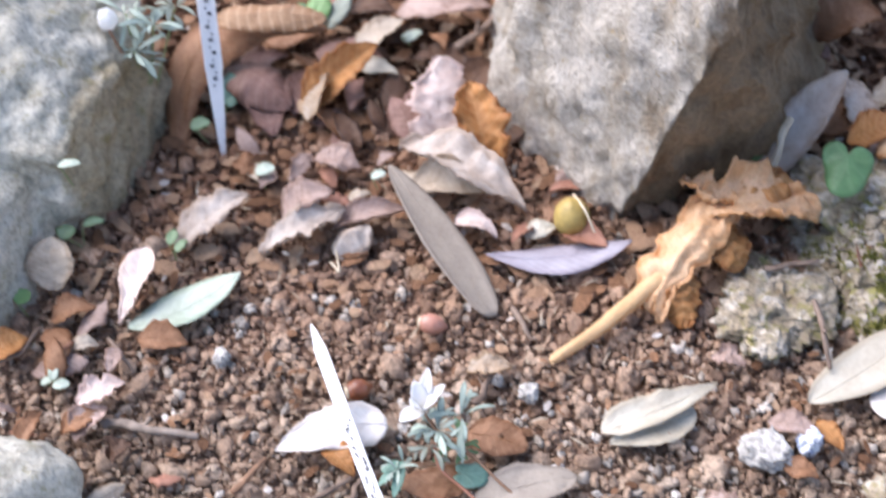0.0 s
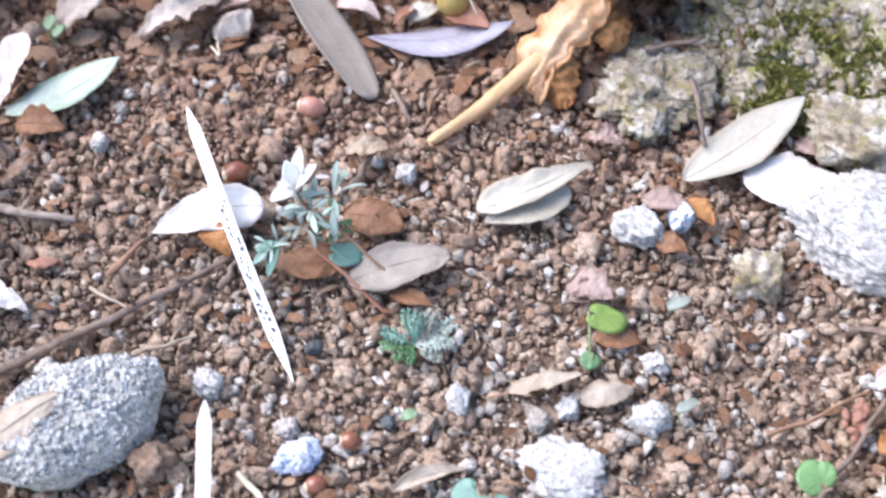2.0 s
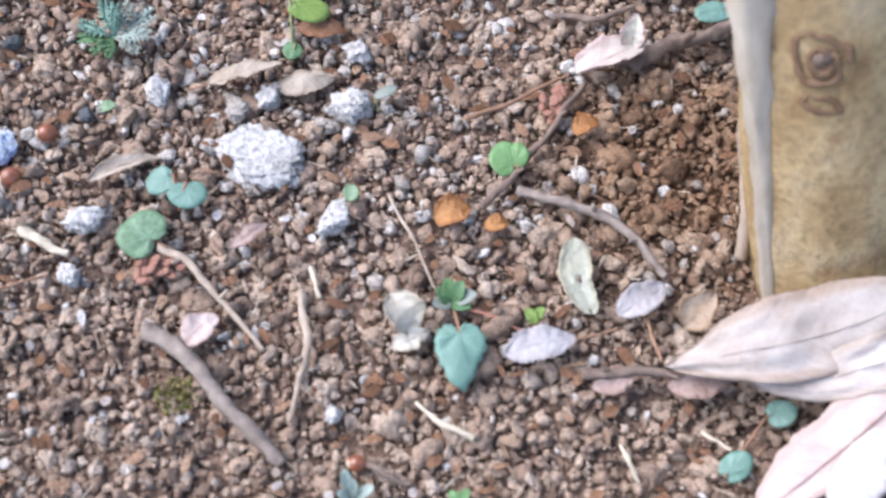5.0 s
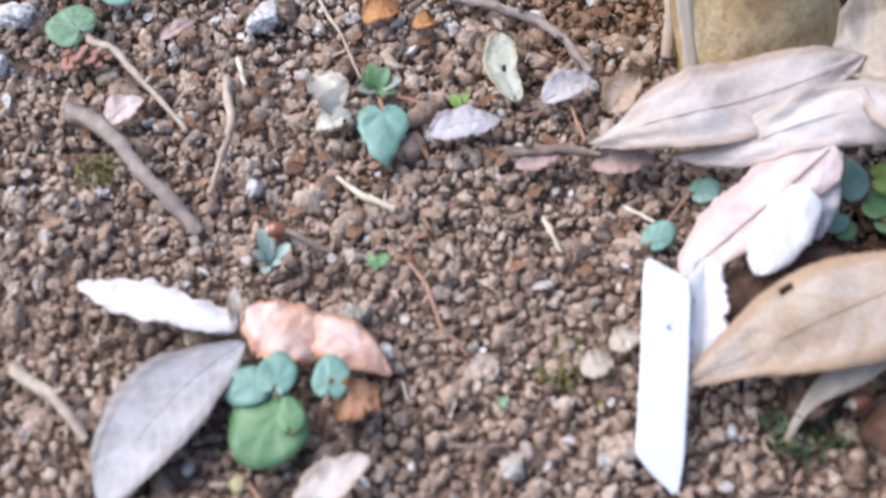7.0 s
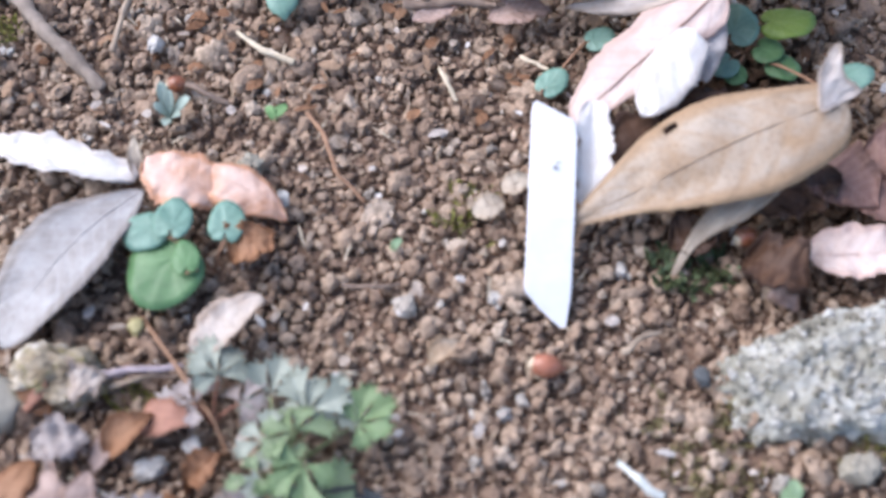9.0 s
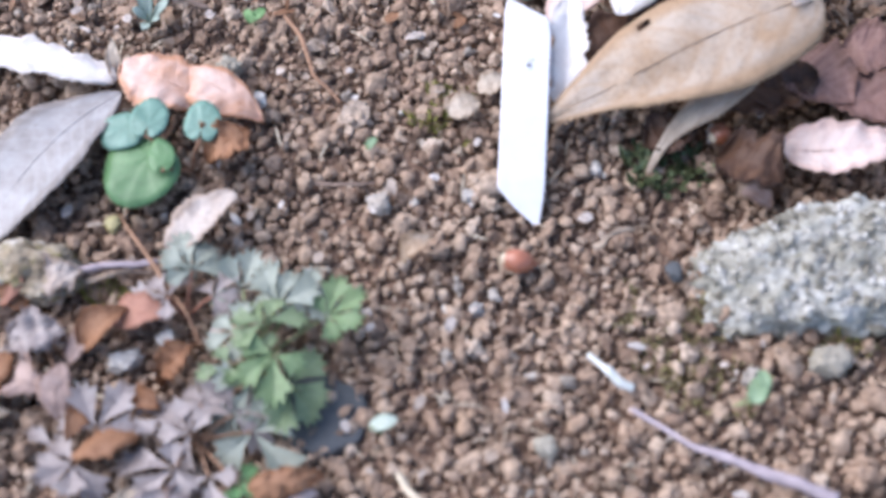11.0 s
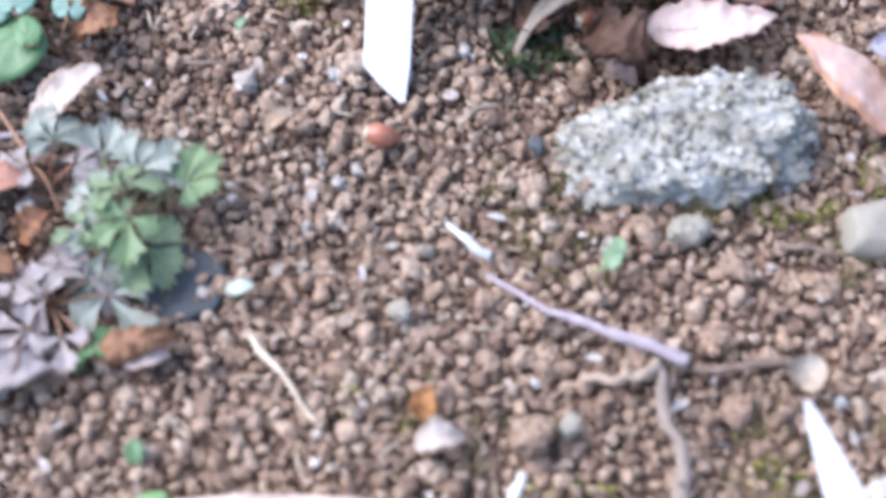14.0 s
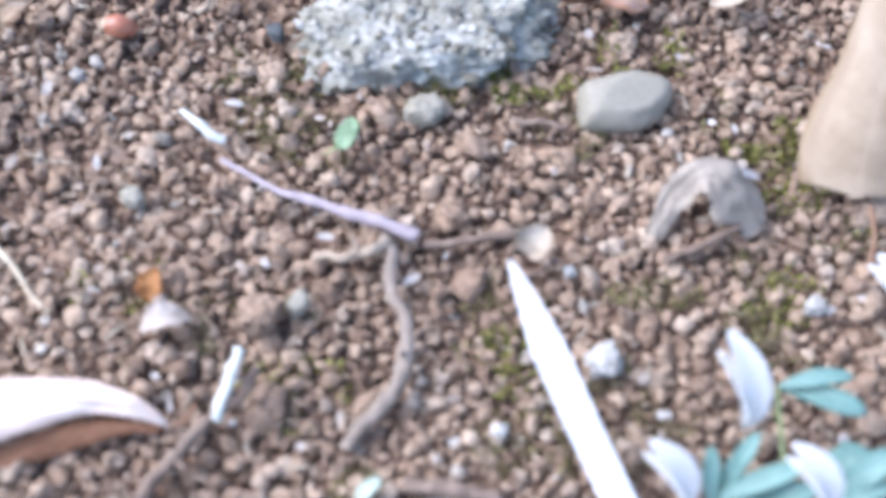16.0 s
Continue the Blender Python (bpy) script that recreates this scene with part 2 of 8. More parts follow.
blue_stone = stone_mat("blue_stone", [(0.38, (0.25, 0.31, 0.48)), (0.48, (0.58, 0.62, 0.70)), (0.6, (0.76, 0.76, 0.77))], fine=420, relief=0.0012, patch=150)

brown_leaf = leaf_mat("brown_leaf", (0.40, 0.21, 0.115), (0.27, 0.125, 0.06), (0.45, 0.27, 0.15), spots=0.4)
orange_leaf = leaf_mat("orange_leaf", (0.60, 0.30, 0.11), (0.43, 0.18, 0.06), (0.66, 0.40, 0.18), through_light=0.35, ribs=0.4)
tan_leaf = leaf_mat("tan_leaf", (0.52, 0.435, 0.35), (0.44, 0.30, 0.185), (0.43, 0.29, 0.175), veins=9, ribs=0.4, spots=0.3)
husk_leaf = leaf_mat("husk_leaf", (0.50, 0.315, 0.185), (0.38, 0.205, 0.105), (0.62, 0.43, 0.28), veins=10, ribs=0.7, spots=0.25, slant=0.1)
olive_leaf = leaf_mat("olive_leaf", (0.56, 0.575, 0.46), (0.50, 0.46, 0.32), (0.66, 0.66, 0.56), veins=6, spots=0.25, rough=0.5, ribs=0.1)
ash_leaf = leaf_mat("ash_leaf", (0.60, 0.565, 0.555), (0.47, 0.42, 0.40), (0.66, 0.63, 0.62), veins=8, spots=0.15, ribs=0.12)
beige_leaf = leaf_mat("beige_leaf", (0.60, 0.52, 0.42), (0.44, 0.34, 0.25), (0.66, 0.59, 0.49), veins=10, spots=0.2)
mauve_leaf = leaf_mat("mauve_leaf", (0.54, 0.40, 0.345), (0.33, 0.215, 0.17), (0.62, 0.51, 0.45), spots=0.3)
dusty_leaf = leaf_mat("dusty_leaf", (0.61, 0.545, 0.49), (0.47, 0.365, 0.29), (0.68, 0.62, 0.57), spots=0.2, ribs=0.18)
pink_leaf = leaf_mat("pink_leaf", (0.77, 0.655, 0.60), (0.63, 0.47, 0.41), (0.62, 0.45, 0.38), veins=10, spots=0.12, ribs=0.35)
coral_leaf = leaf_mat("coral_leaf", (0.80, 0.59, 0.49), (0.66, 0.35, 0.21), (0.80, 0.62, 0.52), veins=9, spots=0.15, gloss=0.4, rough=0.5)
lilac_leaf = leaf_mat("lilac_leaf", (0.47, 0.445, 0.505), (0.34, 0.30, 0.35), (0.66, 0.62, 0.65), veins=14, spots=0.1, rough=0.4, gloss=0.6)
silver_leaf = leaf_mat("silver_leaf", (0.40, 0.385, 0.375), (0.24, 0.21, 0.19), (0.43, 0.415, 0.405), veins=12, spots=0.25, rough=0.4, through_light=0.08, ribs=0.3)
grey_leaf = leaf_mat("grey_leaf", (0.48, 0.41, 0.335), (0.37, 0.31, 0.255), (0.40, 0.34, 0.28), veins=16, spots=0.2, rough=0.5, ribs=0.1, relief=0.15)
cream_leaf = leaf_mat("cream_leaf", (0.61, 0.575, 0.48), (0.49, 0.43, 0.33), (0.70, 0.67, 0.58), veins=12, spots=0.15, rough=0.4, gloss=0.6, ribs=0.07, relief=0.12)
white_leaf = leaf_mat("white_leaf", (0.84, 0.82, 0.80), (0.72, 0.66, 0.61), (0.86, 0.84, 0.81), veins=10, spots=0.08, rough=0.45)
mint_leaf = leaf_mat("mint_leaf", (0.62, 0.69, 0.60), (0.42, 0.50, 0.38), (0.70, 0.74, 0.64), veins=11, spots=0.1, rough=0.35, gloss=0.6)
mottled_leaf = leaf_mat("mottled_leaf", (0.235, 0.375, 0.22), (0.13, 0.24, 0.11), (0.42, 0.55, 0.42), veins=5, spots=0.5, rough=0.45, gloss=0.5, relief=0.2)
clump_green = leaf_mat("clump_green", (0.24, 0.34, 0.17), (0.15, 0.22, 0.10), (0.34, 0.43, 0.27), veins=5, spots=0.2, rough=0.5, gloss=0.4)
green_leaf = leaf_mat("green_leaf", (0.15, 0.30, 0.125), (0.10, 0.20, 0.085), (0.26, 0.40, 0.20), veins=5, spots=0.15, rough=0.42, gloss=0.5, relief=0.2)
teal_leaf = leaf_mat("teal_leaf", (0.235, 0.40, 0.315), (0.15, 0.29, 0.215), (0.33, 0.50, 0.40), veins=5, spots=0.15, rough=0.45, gloss=0.6)
lime_leaf = leaf_mat("lime_leaf", (0.30, 0.42, 0.10), (0.18, 0.29, 0.06), (0.40, 0.50, 0.20), veins=7, spots=0.1, rough=0.4)
frost_leaf = leaf_mat("frost_leaf", (0.395, 0.425, 0.35), (0.26, 0.29, 0.235), (0.38, 0.46, 0.42), veins=5, spots=0.1, rough=0.5)
dusk_leaf = leaf_mat("dusk_leaf", (0.46, 0.40, 0.375), (0.30, 0.245, 0.23), (0.46, 0.45, 0.43), veins=5, spots=0.15, rough=0.5)
sage_leaf = leaf_mat("sage_leaf", (0.27, 0.345, 0.19), (0.155, 0.215, 0.105), (0.40, 0.47, 0.33), veins=5, spots=0.2, rough=0.5)
petal_mat = leaf_mat("petal", (0.93, 0.92, 0.90), (0.88, 0.87, 0.85), (0.90, 0.90, 0.89), veins=4, spots=0.0, rough=0.5, through_light=0.4, relief=0.1)
twig_mat = grain_mat("twig_bark", (0.27, 0.20, 0.155), (0.11, 0.07, 0.05))
pale_twig_mat = grain_mat("pale_twig", (0.48, 0.39, 0.30), (0.27, 0.19, 0.13))
old_label_mat = grain_mat("old_label", (0.80, 0.76, 0.68), (0.68, 0.60, 0.50))
straw_mat = grain_mat("straw", (0.66, 0.57, 0.43), (0.46, 0.36, 0.24))
stem_mat = grain_mat("stem", (0.36, 0.21, 0.13), (0.22, 0.12, 0.07))
green_stem_mat = grain_mat("green_stem", (0.28, 0.33, 0.16), (0.18, 0.20, 0.09))
needle_mat = grain_mat("needle", (0.44, 0.37, 0.38), (0.30, 0.24, 0.25))
wood_mat = stone_mat("post_wood", [(0.28, (0.21, 0.12, 0.055)), (0.42, (0.38, 0.255, 0.12)), (0.56, (0.49, 0.35, 0.18)), (0.72, (0.58, 0.445, 0.265))], moss=0.08, moss_tone=(0.33, 0.20, 0.095), patch=30, fine=210, streak=0.6, relief=0.003, rough=0.6, speckle=0.6)
knot_mat = grain_mat("knot_bark", (0.27, 0.165, 0.09), (0.14, 0.08, 0.045))
pale_bark_mat = grain_mat("pale_bark", (0.60, 0.53, 0.43), (0.37, 0.295, 0.21), stretch=(1, 1, 0.3), scale=110)
label_mat = plain_mat("label_plastic", (0.70, 0.70, 0.71), 0.4, 0.08)
ink_mat = plain_mat("ink", (0.07, 0.07, 0.08), 0.6, 0.1)
acorn_mat = plain_mat("acorn_shell", (0.30, 0.10, 0.045), 0.28, 0.4, 300, 0.7)
pink_seed_mat = plain_mat("pink_seed", (0.50, 0.235, 0.165), 0.35, 0.25, 300, 0.6)
red_stem_mat = grain_mat("red_stem", (0.42, 0.20, 0.13), (0.27, 0.11, 0.07))
white_needle_mat = grain_mat("white_needle", (0.66, 0.67, 0.62), (0.48, 0.50, 0.45))
pale_green = leaf_mat("pale_green", (0.34, 0.46, 0.28), (0.22, 0.33, 0.17), (0.44, 0.54, 0.38), veins=5, spots=0.05, rough=0.4)
leafy_green = leaf_mat("leafy_green", (0.24, 0.43, 0.17), (0.16, 0.30, 0.11), (0.30, 0.44, 0.22), veins=6, spots=0.08, rough=0.4)
rust_leaf = leaf_mat("rust_leaf", (0.50, 0.255, 0.18), (0.34, 0.16, 0.105), (0.5, 0.28, 0.18), veins=4, spots=0.2)
crisp_leaf = leaf_mat("crisp_leaf", (0.76, 0.50, 0.30), (0.60, 0.31, 0.135), (0.76, 0.58, 0.36), veins=8, spots=0.3, through_light=0.2, relief=0.9, rough=0.45, gloss=0.5)
straw_orange = leaf_mat("straw_orange", (0.78, 0.52, 0.28), (0.66, 0.39, 0.175), (0.70, 0.50, 0.28), veins=2, spots=0.2)
moss_mat = granule_mat("moss_shoots", [(0.0, (0.14, 0.15, 0.035)), (0.5, (0.32, 0.31, 0.08)), (1.0, (0.49, 0.45, 0.16))], mottle=0.1)
moss_green_mat = granule_mat("green_moss_shoots", [(0.0, (0.07, 0.08, 0.03)), (0.6, (0.15, 0.19, 0.09)), (1.0, (0.28, 0.34, 0.19))], mottle=0.1)
litter_mat = granule_mat("litter_crumbs", [(0.0, (0.13, 0.065, 0.035)), (0.5, (0.30, 0.16, 0.09)), (1.0, (0.44, 0.30, 0.20))], mottle=0.2)
straw_litter_mat = granule_mat("straw_crumbs", [(0.0, (0.20, 0.12, 0.08)), (0.6, (0.44, 0.34, 0.24)), (1.0, (0.62, 0.54, 0.42))], mottle=0.2)
pale_litter_mat = granule_mat("pale_crumbs", [(0.0, (0.42, 0.33, 0.26)), (0.6, (0.58, 0.50, 0.44)), (1.0, (0.70, 0.66, 0.62))], mottle=0.2)
olive_seed_mat = plain_mat("olive_seed", (0.42, 0.30, 0.09), 0.5, 0.3, 200)
bamboo_leaf = leaf_mat("bamboo_leaf", (0.42, 0.32, 0.22), (0.29, 0.21, 0.135), (0.54, 0.44, 0.33), veins=2, spots=0.1, rough=0.5, through_light=0.05)
coral_seed_mat = plain_mat("coral_seed", (0.40, 0.15, 0.085), 0.35, 0.3, 300, 0.6)
cream_pile_leaf = leaf_mat("cream_pile_leaf", (0.72, 0.65, 0.60), (0.55, 0.45, 0.37), (0.74, 0.68, 0.64), veins=9, spots=0.15, ribs=0.2)
tail_leaf = leaf_mat("tail_leaf", (0.60, 0.39, 0.25), (0.48, 0.27, 0.155), (0.66, 0.47, 0.34), veins=6, spots=0.2, ribs=0.2)
under_leaf = leaf_mat("under_leaf", (0.40, 0.195, 0.10), (0.27, 0.115, 0.06), (0.47, 0.26, 0.15), veins=8, spots=0.3, through_light=0.2, ribs=0.3)
rimmed_leaf = leaf_mat("rimmed_leaf", (0.80, 0.70, 0.64), (0.72, 0.55, 0.46), (0.83, 0.77, 0.72), veins=9, spots=0.1, rough=0.4, through_light=0.12)
blush_leaf = leaf_mat("blush_leaf", (0.62, 0.60, 0.50), (0.56, 0.42, 0.38), (0.70, 0.68, 0.60), veins=6, spots=0.1, rough=0.45)

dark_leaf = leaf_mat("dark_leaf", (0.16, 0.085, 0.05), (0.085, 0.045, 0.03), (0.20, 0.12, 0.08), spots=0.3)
rose_leaf = leaf_mat("rose_leaf", (0.36, 0.205, 0.165), (0.22, 0.115, 0.085), (0.50, 0.33, 0.27), spots=0.25, gloss=0.5)
hoar_leaf = leaf_mat("hoar_leaf", (0.50, 0.585, 0.505), (0.34, 0.42, 0.35), (0.62, 0.69, 0.63), veins=5, spots=0.05, rough=0.45)
aqua_leaf = leaf_mat("aqua_leaf", (0.25, 0.41, 0.365), (0.15, 0.28, 0.24), (0.30, 0.46, 0.41), veins=3, spots=0.05, rough=0.4)
crust_mat = granule_mat("crust_crumbs", [(0.0, (0.26, 0.20, 0.125)), (0.35, (0.44, 0.36, 0.255)), (0.7, (0.54, 0.465, 0.37)), (1.0, (0.66, 0.60, 0.52))], mottle=0.4, joined="lump")
moss_olive_mat = granule_mat("olive_moss", [(0.0, (0.20, 0.165, 0.07)), (0.5, (0.31, 0.265, 0.12)), (1.0, (0.42, 0.37, 0.19))], mottle=0.1)
grey_twig_mat = grain_mat("grey_twig", (0.35, 0.285, 0.235), (0.13, 0.095, 0.07))
grain_mat_pale = granule_mat("stone_grains", [(0.0, (0.34, 0.335, 0.32)), (0.3, (0.52, 0.515, 0.50)), (1.0, (0.72, 0.715, 0.70))], mottle=0.4, joined="lump")
lichen_mat = granule_mat("lichen_grains", [(0.0, (0.24, 0.22, 0.17)), (0.5, (0.42, 0.40, 0.34)), (1.0, (0.68, 0.66, 0.61))], mottle=0.4, joined="lump")
yellow_seed_mat = plain_mat("yellow_seed", (0.44, 0.38, 0.18), 0.4, 0.3)



# ---- builders ----
def part(name, bm, material, parent=None, label="", smooth=True):
    me = bpy.data.meshes.new(name)
    bm.to_mesh(me)
    bm.free()
    if smooth:
        me.shade_smooth()
    me.materials.append(material)
    ob = new(name, me)
    if parent is not None:
        ob.parent = parent
    if label:
        ob["label"] = label
    return ob


def tube(points, radii, sides=7, rough=0.0, caps=True):
    """A tube along a smoothed line of points."""
    bm = bmesh.new()
    pts = [Vector(p) for p in points]
    fine, rad = [], []
    for i in range(len(pts) - 1):
        a, b = pts[i], pts[i + 1]
        pa, pb = pts[max(i - 1, 0)], pts[min(i + 2, len(pts) - 1)]
        for k in range(6):
            t = k / 6
            fine.append(0.5 * ((2 * a) + (b - pa) * t + (2 * pa - 5 * a + 4 * b - pb) * t * t + (3 * a - pa - 3 * b + pb) * t ** 3))
            f = (i + t) / (len(pts) - 1) * (len(radii) - 1)
            j = min(int(f), len(radii) - 2)
            rad.append(radii[j] + (radii[j + 1] - radii[j]) * (f - j))
    fine.append(pts[-1])
    rad.append(radii[-1])
    rings = []
    for i, p in enumerate(fine):
        d = (fine[min(i + 1, len(fine) - 1)] - fine[max(i - 1, 0)]).normalized()
        ref = Vector((0, 0, 1)) if abs(d.z) < 0.9 else Vector((1, 0, 0))
        s = d.cross(ref).normalized()
        n = s.cross(d)
        ring = []
        for k in range(sides):
            a = 2 * math.pi * k / sides
            r = rad[i] * (1 + rough * noise.noise(p * 180 + Vector((k * 1.7, 0, 0))))
            ring.append(bm.verts.new(p + (s * math.cos(a) + n * math.sin(a)) * r))
        rings.append(ring)
    for a, b in zip(rings, rings[1:]):
        for k in range(sides):
            bm.faces.new((a[k], a[(k + 1) % sides], b[(k + 1) % sides], b[k]))
    if caps:
        bm.faces.new(rings[0][::-1])
        bm.faces.new(rings[-1])
    return bm


def blade_mesh(base, tip, width, arch=0.0, curl=0.0, roll=0.0, peak=0.45, blunt=0.8, wave=0.0, bend=0.0, teeth=0.0, fold=0.0, torn=0.0,
               holes=(), thick=0.0004, seed=0, rows=30, cols=10, flip=0.0, twist=0.0, uneven=0.0, crumple=0.0, pleat=0.0, trim=(-1.0, 1.0)):
    """A leaf blade from base to tip. arch: rise of the middle; curl: half angle in radians by which it rolls up across; fold: slope of the two
    halves; bend: sideways bow; flip: how far the tip curls over; twist: degrees along its length; uneven: how far the two halves differ;
    crumple: height of sharp creases; pleat: depth of long folds; trim: how much of each half is there."""
    base, tip = Vector(base), Vector(tip)
    d = tip - base
    length = d.length
    ax = d.normalized()
    side = Vector((0, 0, 1)).cross(ax)
    side = side.normalized() if side.length > 1e-4 else Vector((1, 0, 0))
    up = ax.cross(side)
    power = math.log(0.5) / math.log(peak)
    if 0.05 < abs(curl) < 1.6:
        width = width * min(1.5, abs(curl) / math.sin(abs(curl)))
    off = Vector((seed * 3.17, seed * 1.31, seed * 2.3))
    bm = bmesh.new()
    uv = bm.loops.layers.uv.new("UVMap")
    grid = []
    for i in range(rows + 1):
        u = i / rows
        w = width / 2 * max(math.sin(math.pi * min(max(u, 0.004), 0.996) ** power), 0.0) ** blunt
        turn = Matrix.Rotation(radians(roll + twist * (u - 0.5)), 3, ax)
        s, n = turn @ side, turn @ up
        c = base + d * u + up * (arch * 4 * u * (1 - u)) + s * (bend * 4 * u * (1 - u))
        if flip and u > 0.5:
            f = (u - 0.5) * 2
            c = c + up * (flip * length * 0.5 * f * f) - ax * (abs(flip) * length * 0.25 * f * f)
        line = []
        for j in range(cols + 1):
            v = trim[0] + (trim[1] - trim[0]) * j / cols
            ww = w
            if teeth:
                ww *= 1 + teeth * (abs((u * 13 + 0.2) % 1 - 0.5) - 0.25)
            if uneven:
                ww *= 1 + uneven * noise.noise(Vector((u * 2.6, 3.7 if v > 0 else -2.9, seed * 1.7))) * min(1, abs(v) * 3)
            if torn:
                ww *= 1 + torn * noise.noise(Vector((u * 9, v * 0.6 + 4, seed))) + 0.5 * torn * noise.noise(Vector((u * 31, v, seed)))
            if abs(curl) > 0.01:
                x, h = math.sin(v * curl) / curl, (1 - math.cos(v * curl)) / curl
            else:
                x, h = v, 0.0
            p = c + s * (ww * x) + n * (ww * h + fold * ww * abs(v))
            if wave:
                q = Vector((u * 4.0, v * 1.3, 0)) + off
                p = p + n * (wave * (noise.noise(q) + 0.5 * noise.noise(q * 2.6)) * (0.25 + abs(v)))
            if crumple:
                q = Vector((u * 3.2 * length / max(width, 0.3 * length), v * 1.6, 0)) + off * 1.3
                ridge = 0.35 - abs(noise.noise(q)) + 0.5 * (0.3 - abs(noise.noise(q * 2.3)))
                p = p + n * (crumple * ridge * 1.6 * (0.35 + 0.65 * abs(v)))
            if pleat:
                p = p + n * (pleat * (abs((v * 1.9 + 0.22 * noise.noise(Vector((u * 2.0, seed, 0.3))) + 0.2) % 1 - 0.5) * 2 - 0.5))
            line.append((bm.verts.new(p), u, v))
        grid.append(line)
    for a, b in zip(grid, grid[1:]):
        for j in range(cols):
            corner = (a[j], a[j + 1], b[j + 1], b[j])
            u, v = sum(k[1] for k in corner) / 4, sum(k[2] for k in corner) / 4
            if any(((u - hu) / hr) ** 2 + ((v - hv) * 0.5 * width / length / hr) ** 2 < 1 for hu, hv, hr in holes):
                continue
            f = bm.faces.new([k[0] for k in corner])
            for loop, k in zip(f.loops, corner):
                loop[uv].uv = (k[1], k[2])
    bm.normal_update()
    bmesh.ops.solidify(bm, geom=bm.faces[:], thickness=-thick)
    return bm


def rib_mesh(base, tip, arch, r, bend=0.0, roll=0.0, flip=0.0, lower=0.0):
    base, tip = Vector(base), Vector(tip)
    d = tip - base
    ax = d.normalized()
    side = Vector((0, 0, 1)).cross(ax)
    side = side.normalized() if side.length > 1e-4 else Vector((1, 0, 0))
    up = ax.cross(side)
    turn = Matrix.Rotation(radians(roll), 3, ax)
    pts = []
    for k in range(7):
        u = k / 6 * 0.96
        c = base + d * u + up * (arch * 4 * u * (1 - u)) + turn @ side * (bend * 4 * u * (1 - u)) + turn @ up * lower
        if flip and u > 0.5:
            f = (u - 0.5) * 2
            c = c + up * (flip * d.length * 0.5 * f * f) - ax * (abs(flip) * d.length * 0.25 * f * f)
        pts.append(c)
    return tube(pts, [r, r * 0.8, r * 0.35], 5)


def leaf(label, base, tip, width, material, arch=0.004, stalk=0.0, stalk_drop=0.0, rib=True, rib_mat=None, group="fallen leaves", name="fallen_leaf", category="leaf", **shape):
    """A loose leaf: blade, midrib and, where it shows, its stalk."""
    thing = new(name)
    thing.location = Vector(base)
    o = Vector(base)
    b, t = Vector((0, 0, 0)), Vector(tip) - o
    leaf.count += 1
    shape.setdefault("seed", leaf.count)
    own = random.Random(leaf.count)
    width = width / max(0.65, math.cos(radians(shape.get("roll", 0.0))))
    shape.setdefault("wave", 0.0012 + 0.03 * width)
    shape.setdefault("torn", 0.10)
    shape.setdefault("uneven", 0.22)
    shape.setdefault("crumple", 0.075 * width)
    shape.setdefault("cols", 12)
    shape.setdefault("bend", own.uniform(-0.05, 0.05) * t.length)
    shape.setdefault("twist", own.uniform(-26, 26))
    blade = part("blade", blade_mesh(b, t, width, arch, **shape), material, thing)
    if rib:
        part("midrib", rib_mesh(b, t, arch, max(width * 0.009, 0.0003), shape.get("bend", 0.0), shape.get("roll", 0.0), shape.get("flip", 0.0), 0.0002), rib_mat or material, blade)
    if stalk:
        d = (b - t).normalized() * stalk
        part("stalk", tube([t * 0.03, d * 0.5 + Vector((0, 0, -stalk_drop * 0.3)), d + Vector((0.002, 0.001, -stalk_drop))], [0.0008, 0.0006, 0.0009], 6), stem_mat, thing)
    return tagged(thing, label, category, group)


leaf.count = 0


def smooth_row(values, u):
    """Value at u (0 to 1) on a smooth curve through the values; works on vectors and numbers."""
    n = len(values) - 1
    k = min(int(u * n), n - 1)
    f = u * n - k
    a, b, c, d = values[max(k - 1, 0)], values[k], values[k + 1], values[min(k + 2, n)]
    return ((b * 2) + (c - a) * f + (a * 2 - b * 5 + c * 4 - d) * (f * f) + (b * 3 - a - c * 3 + d) * (f * f * f)) * 0.5


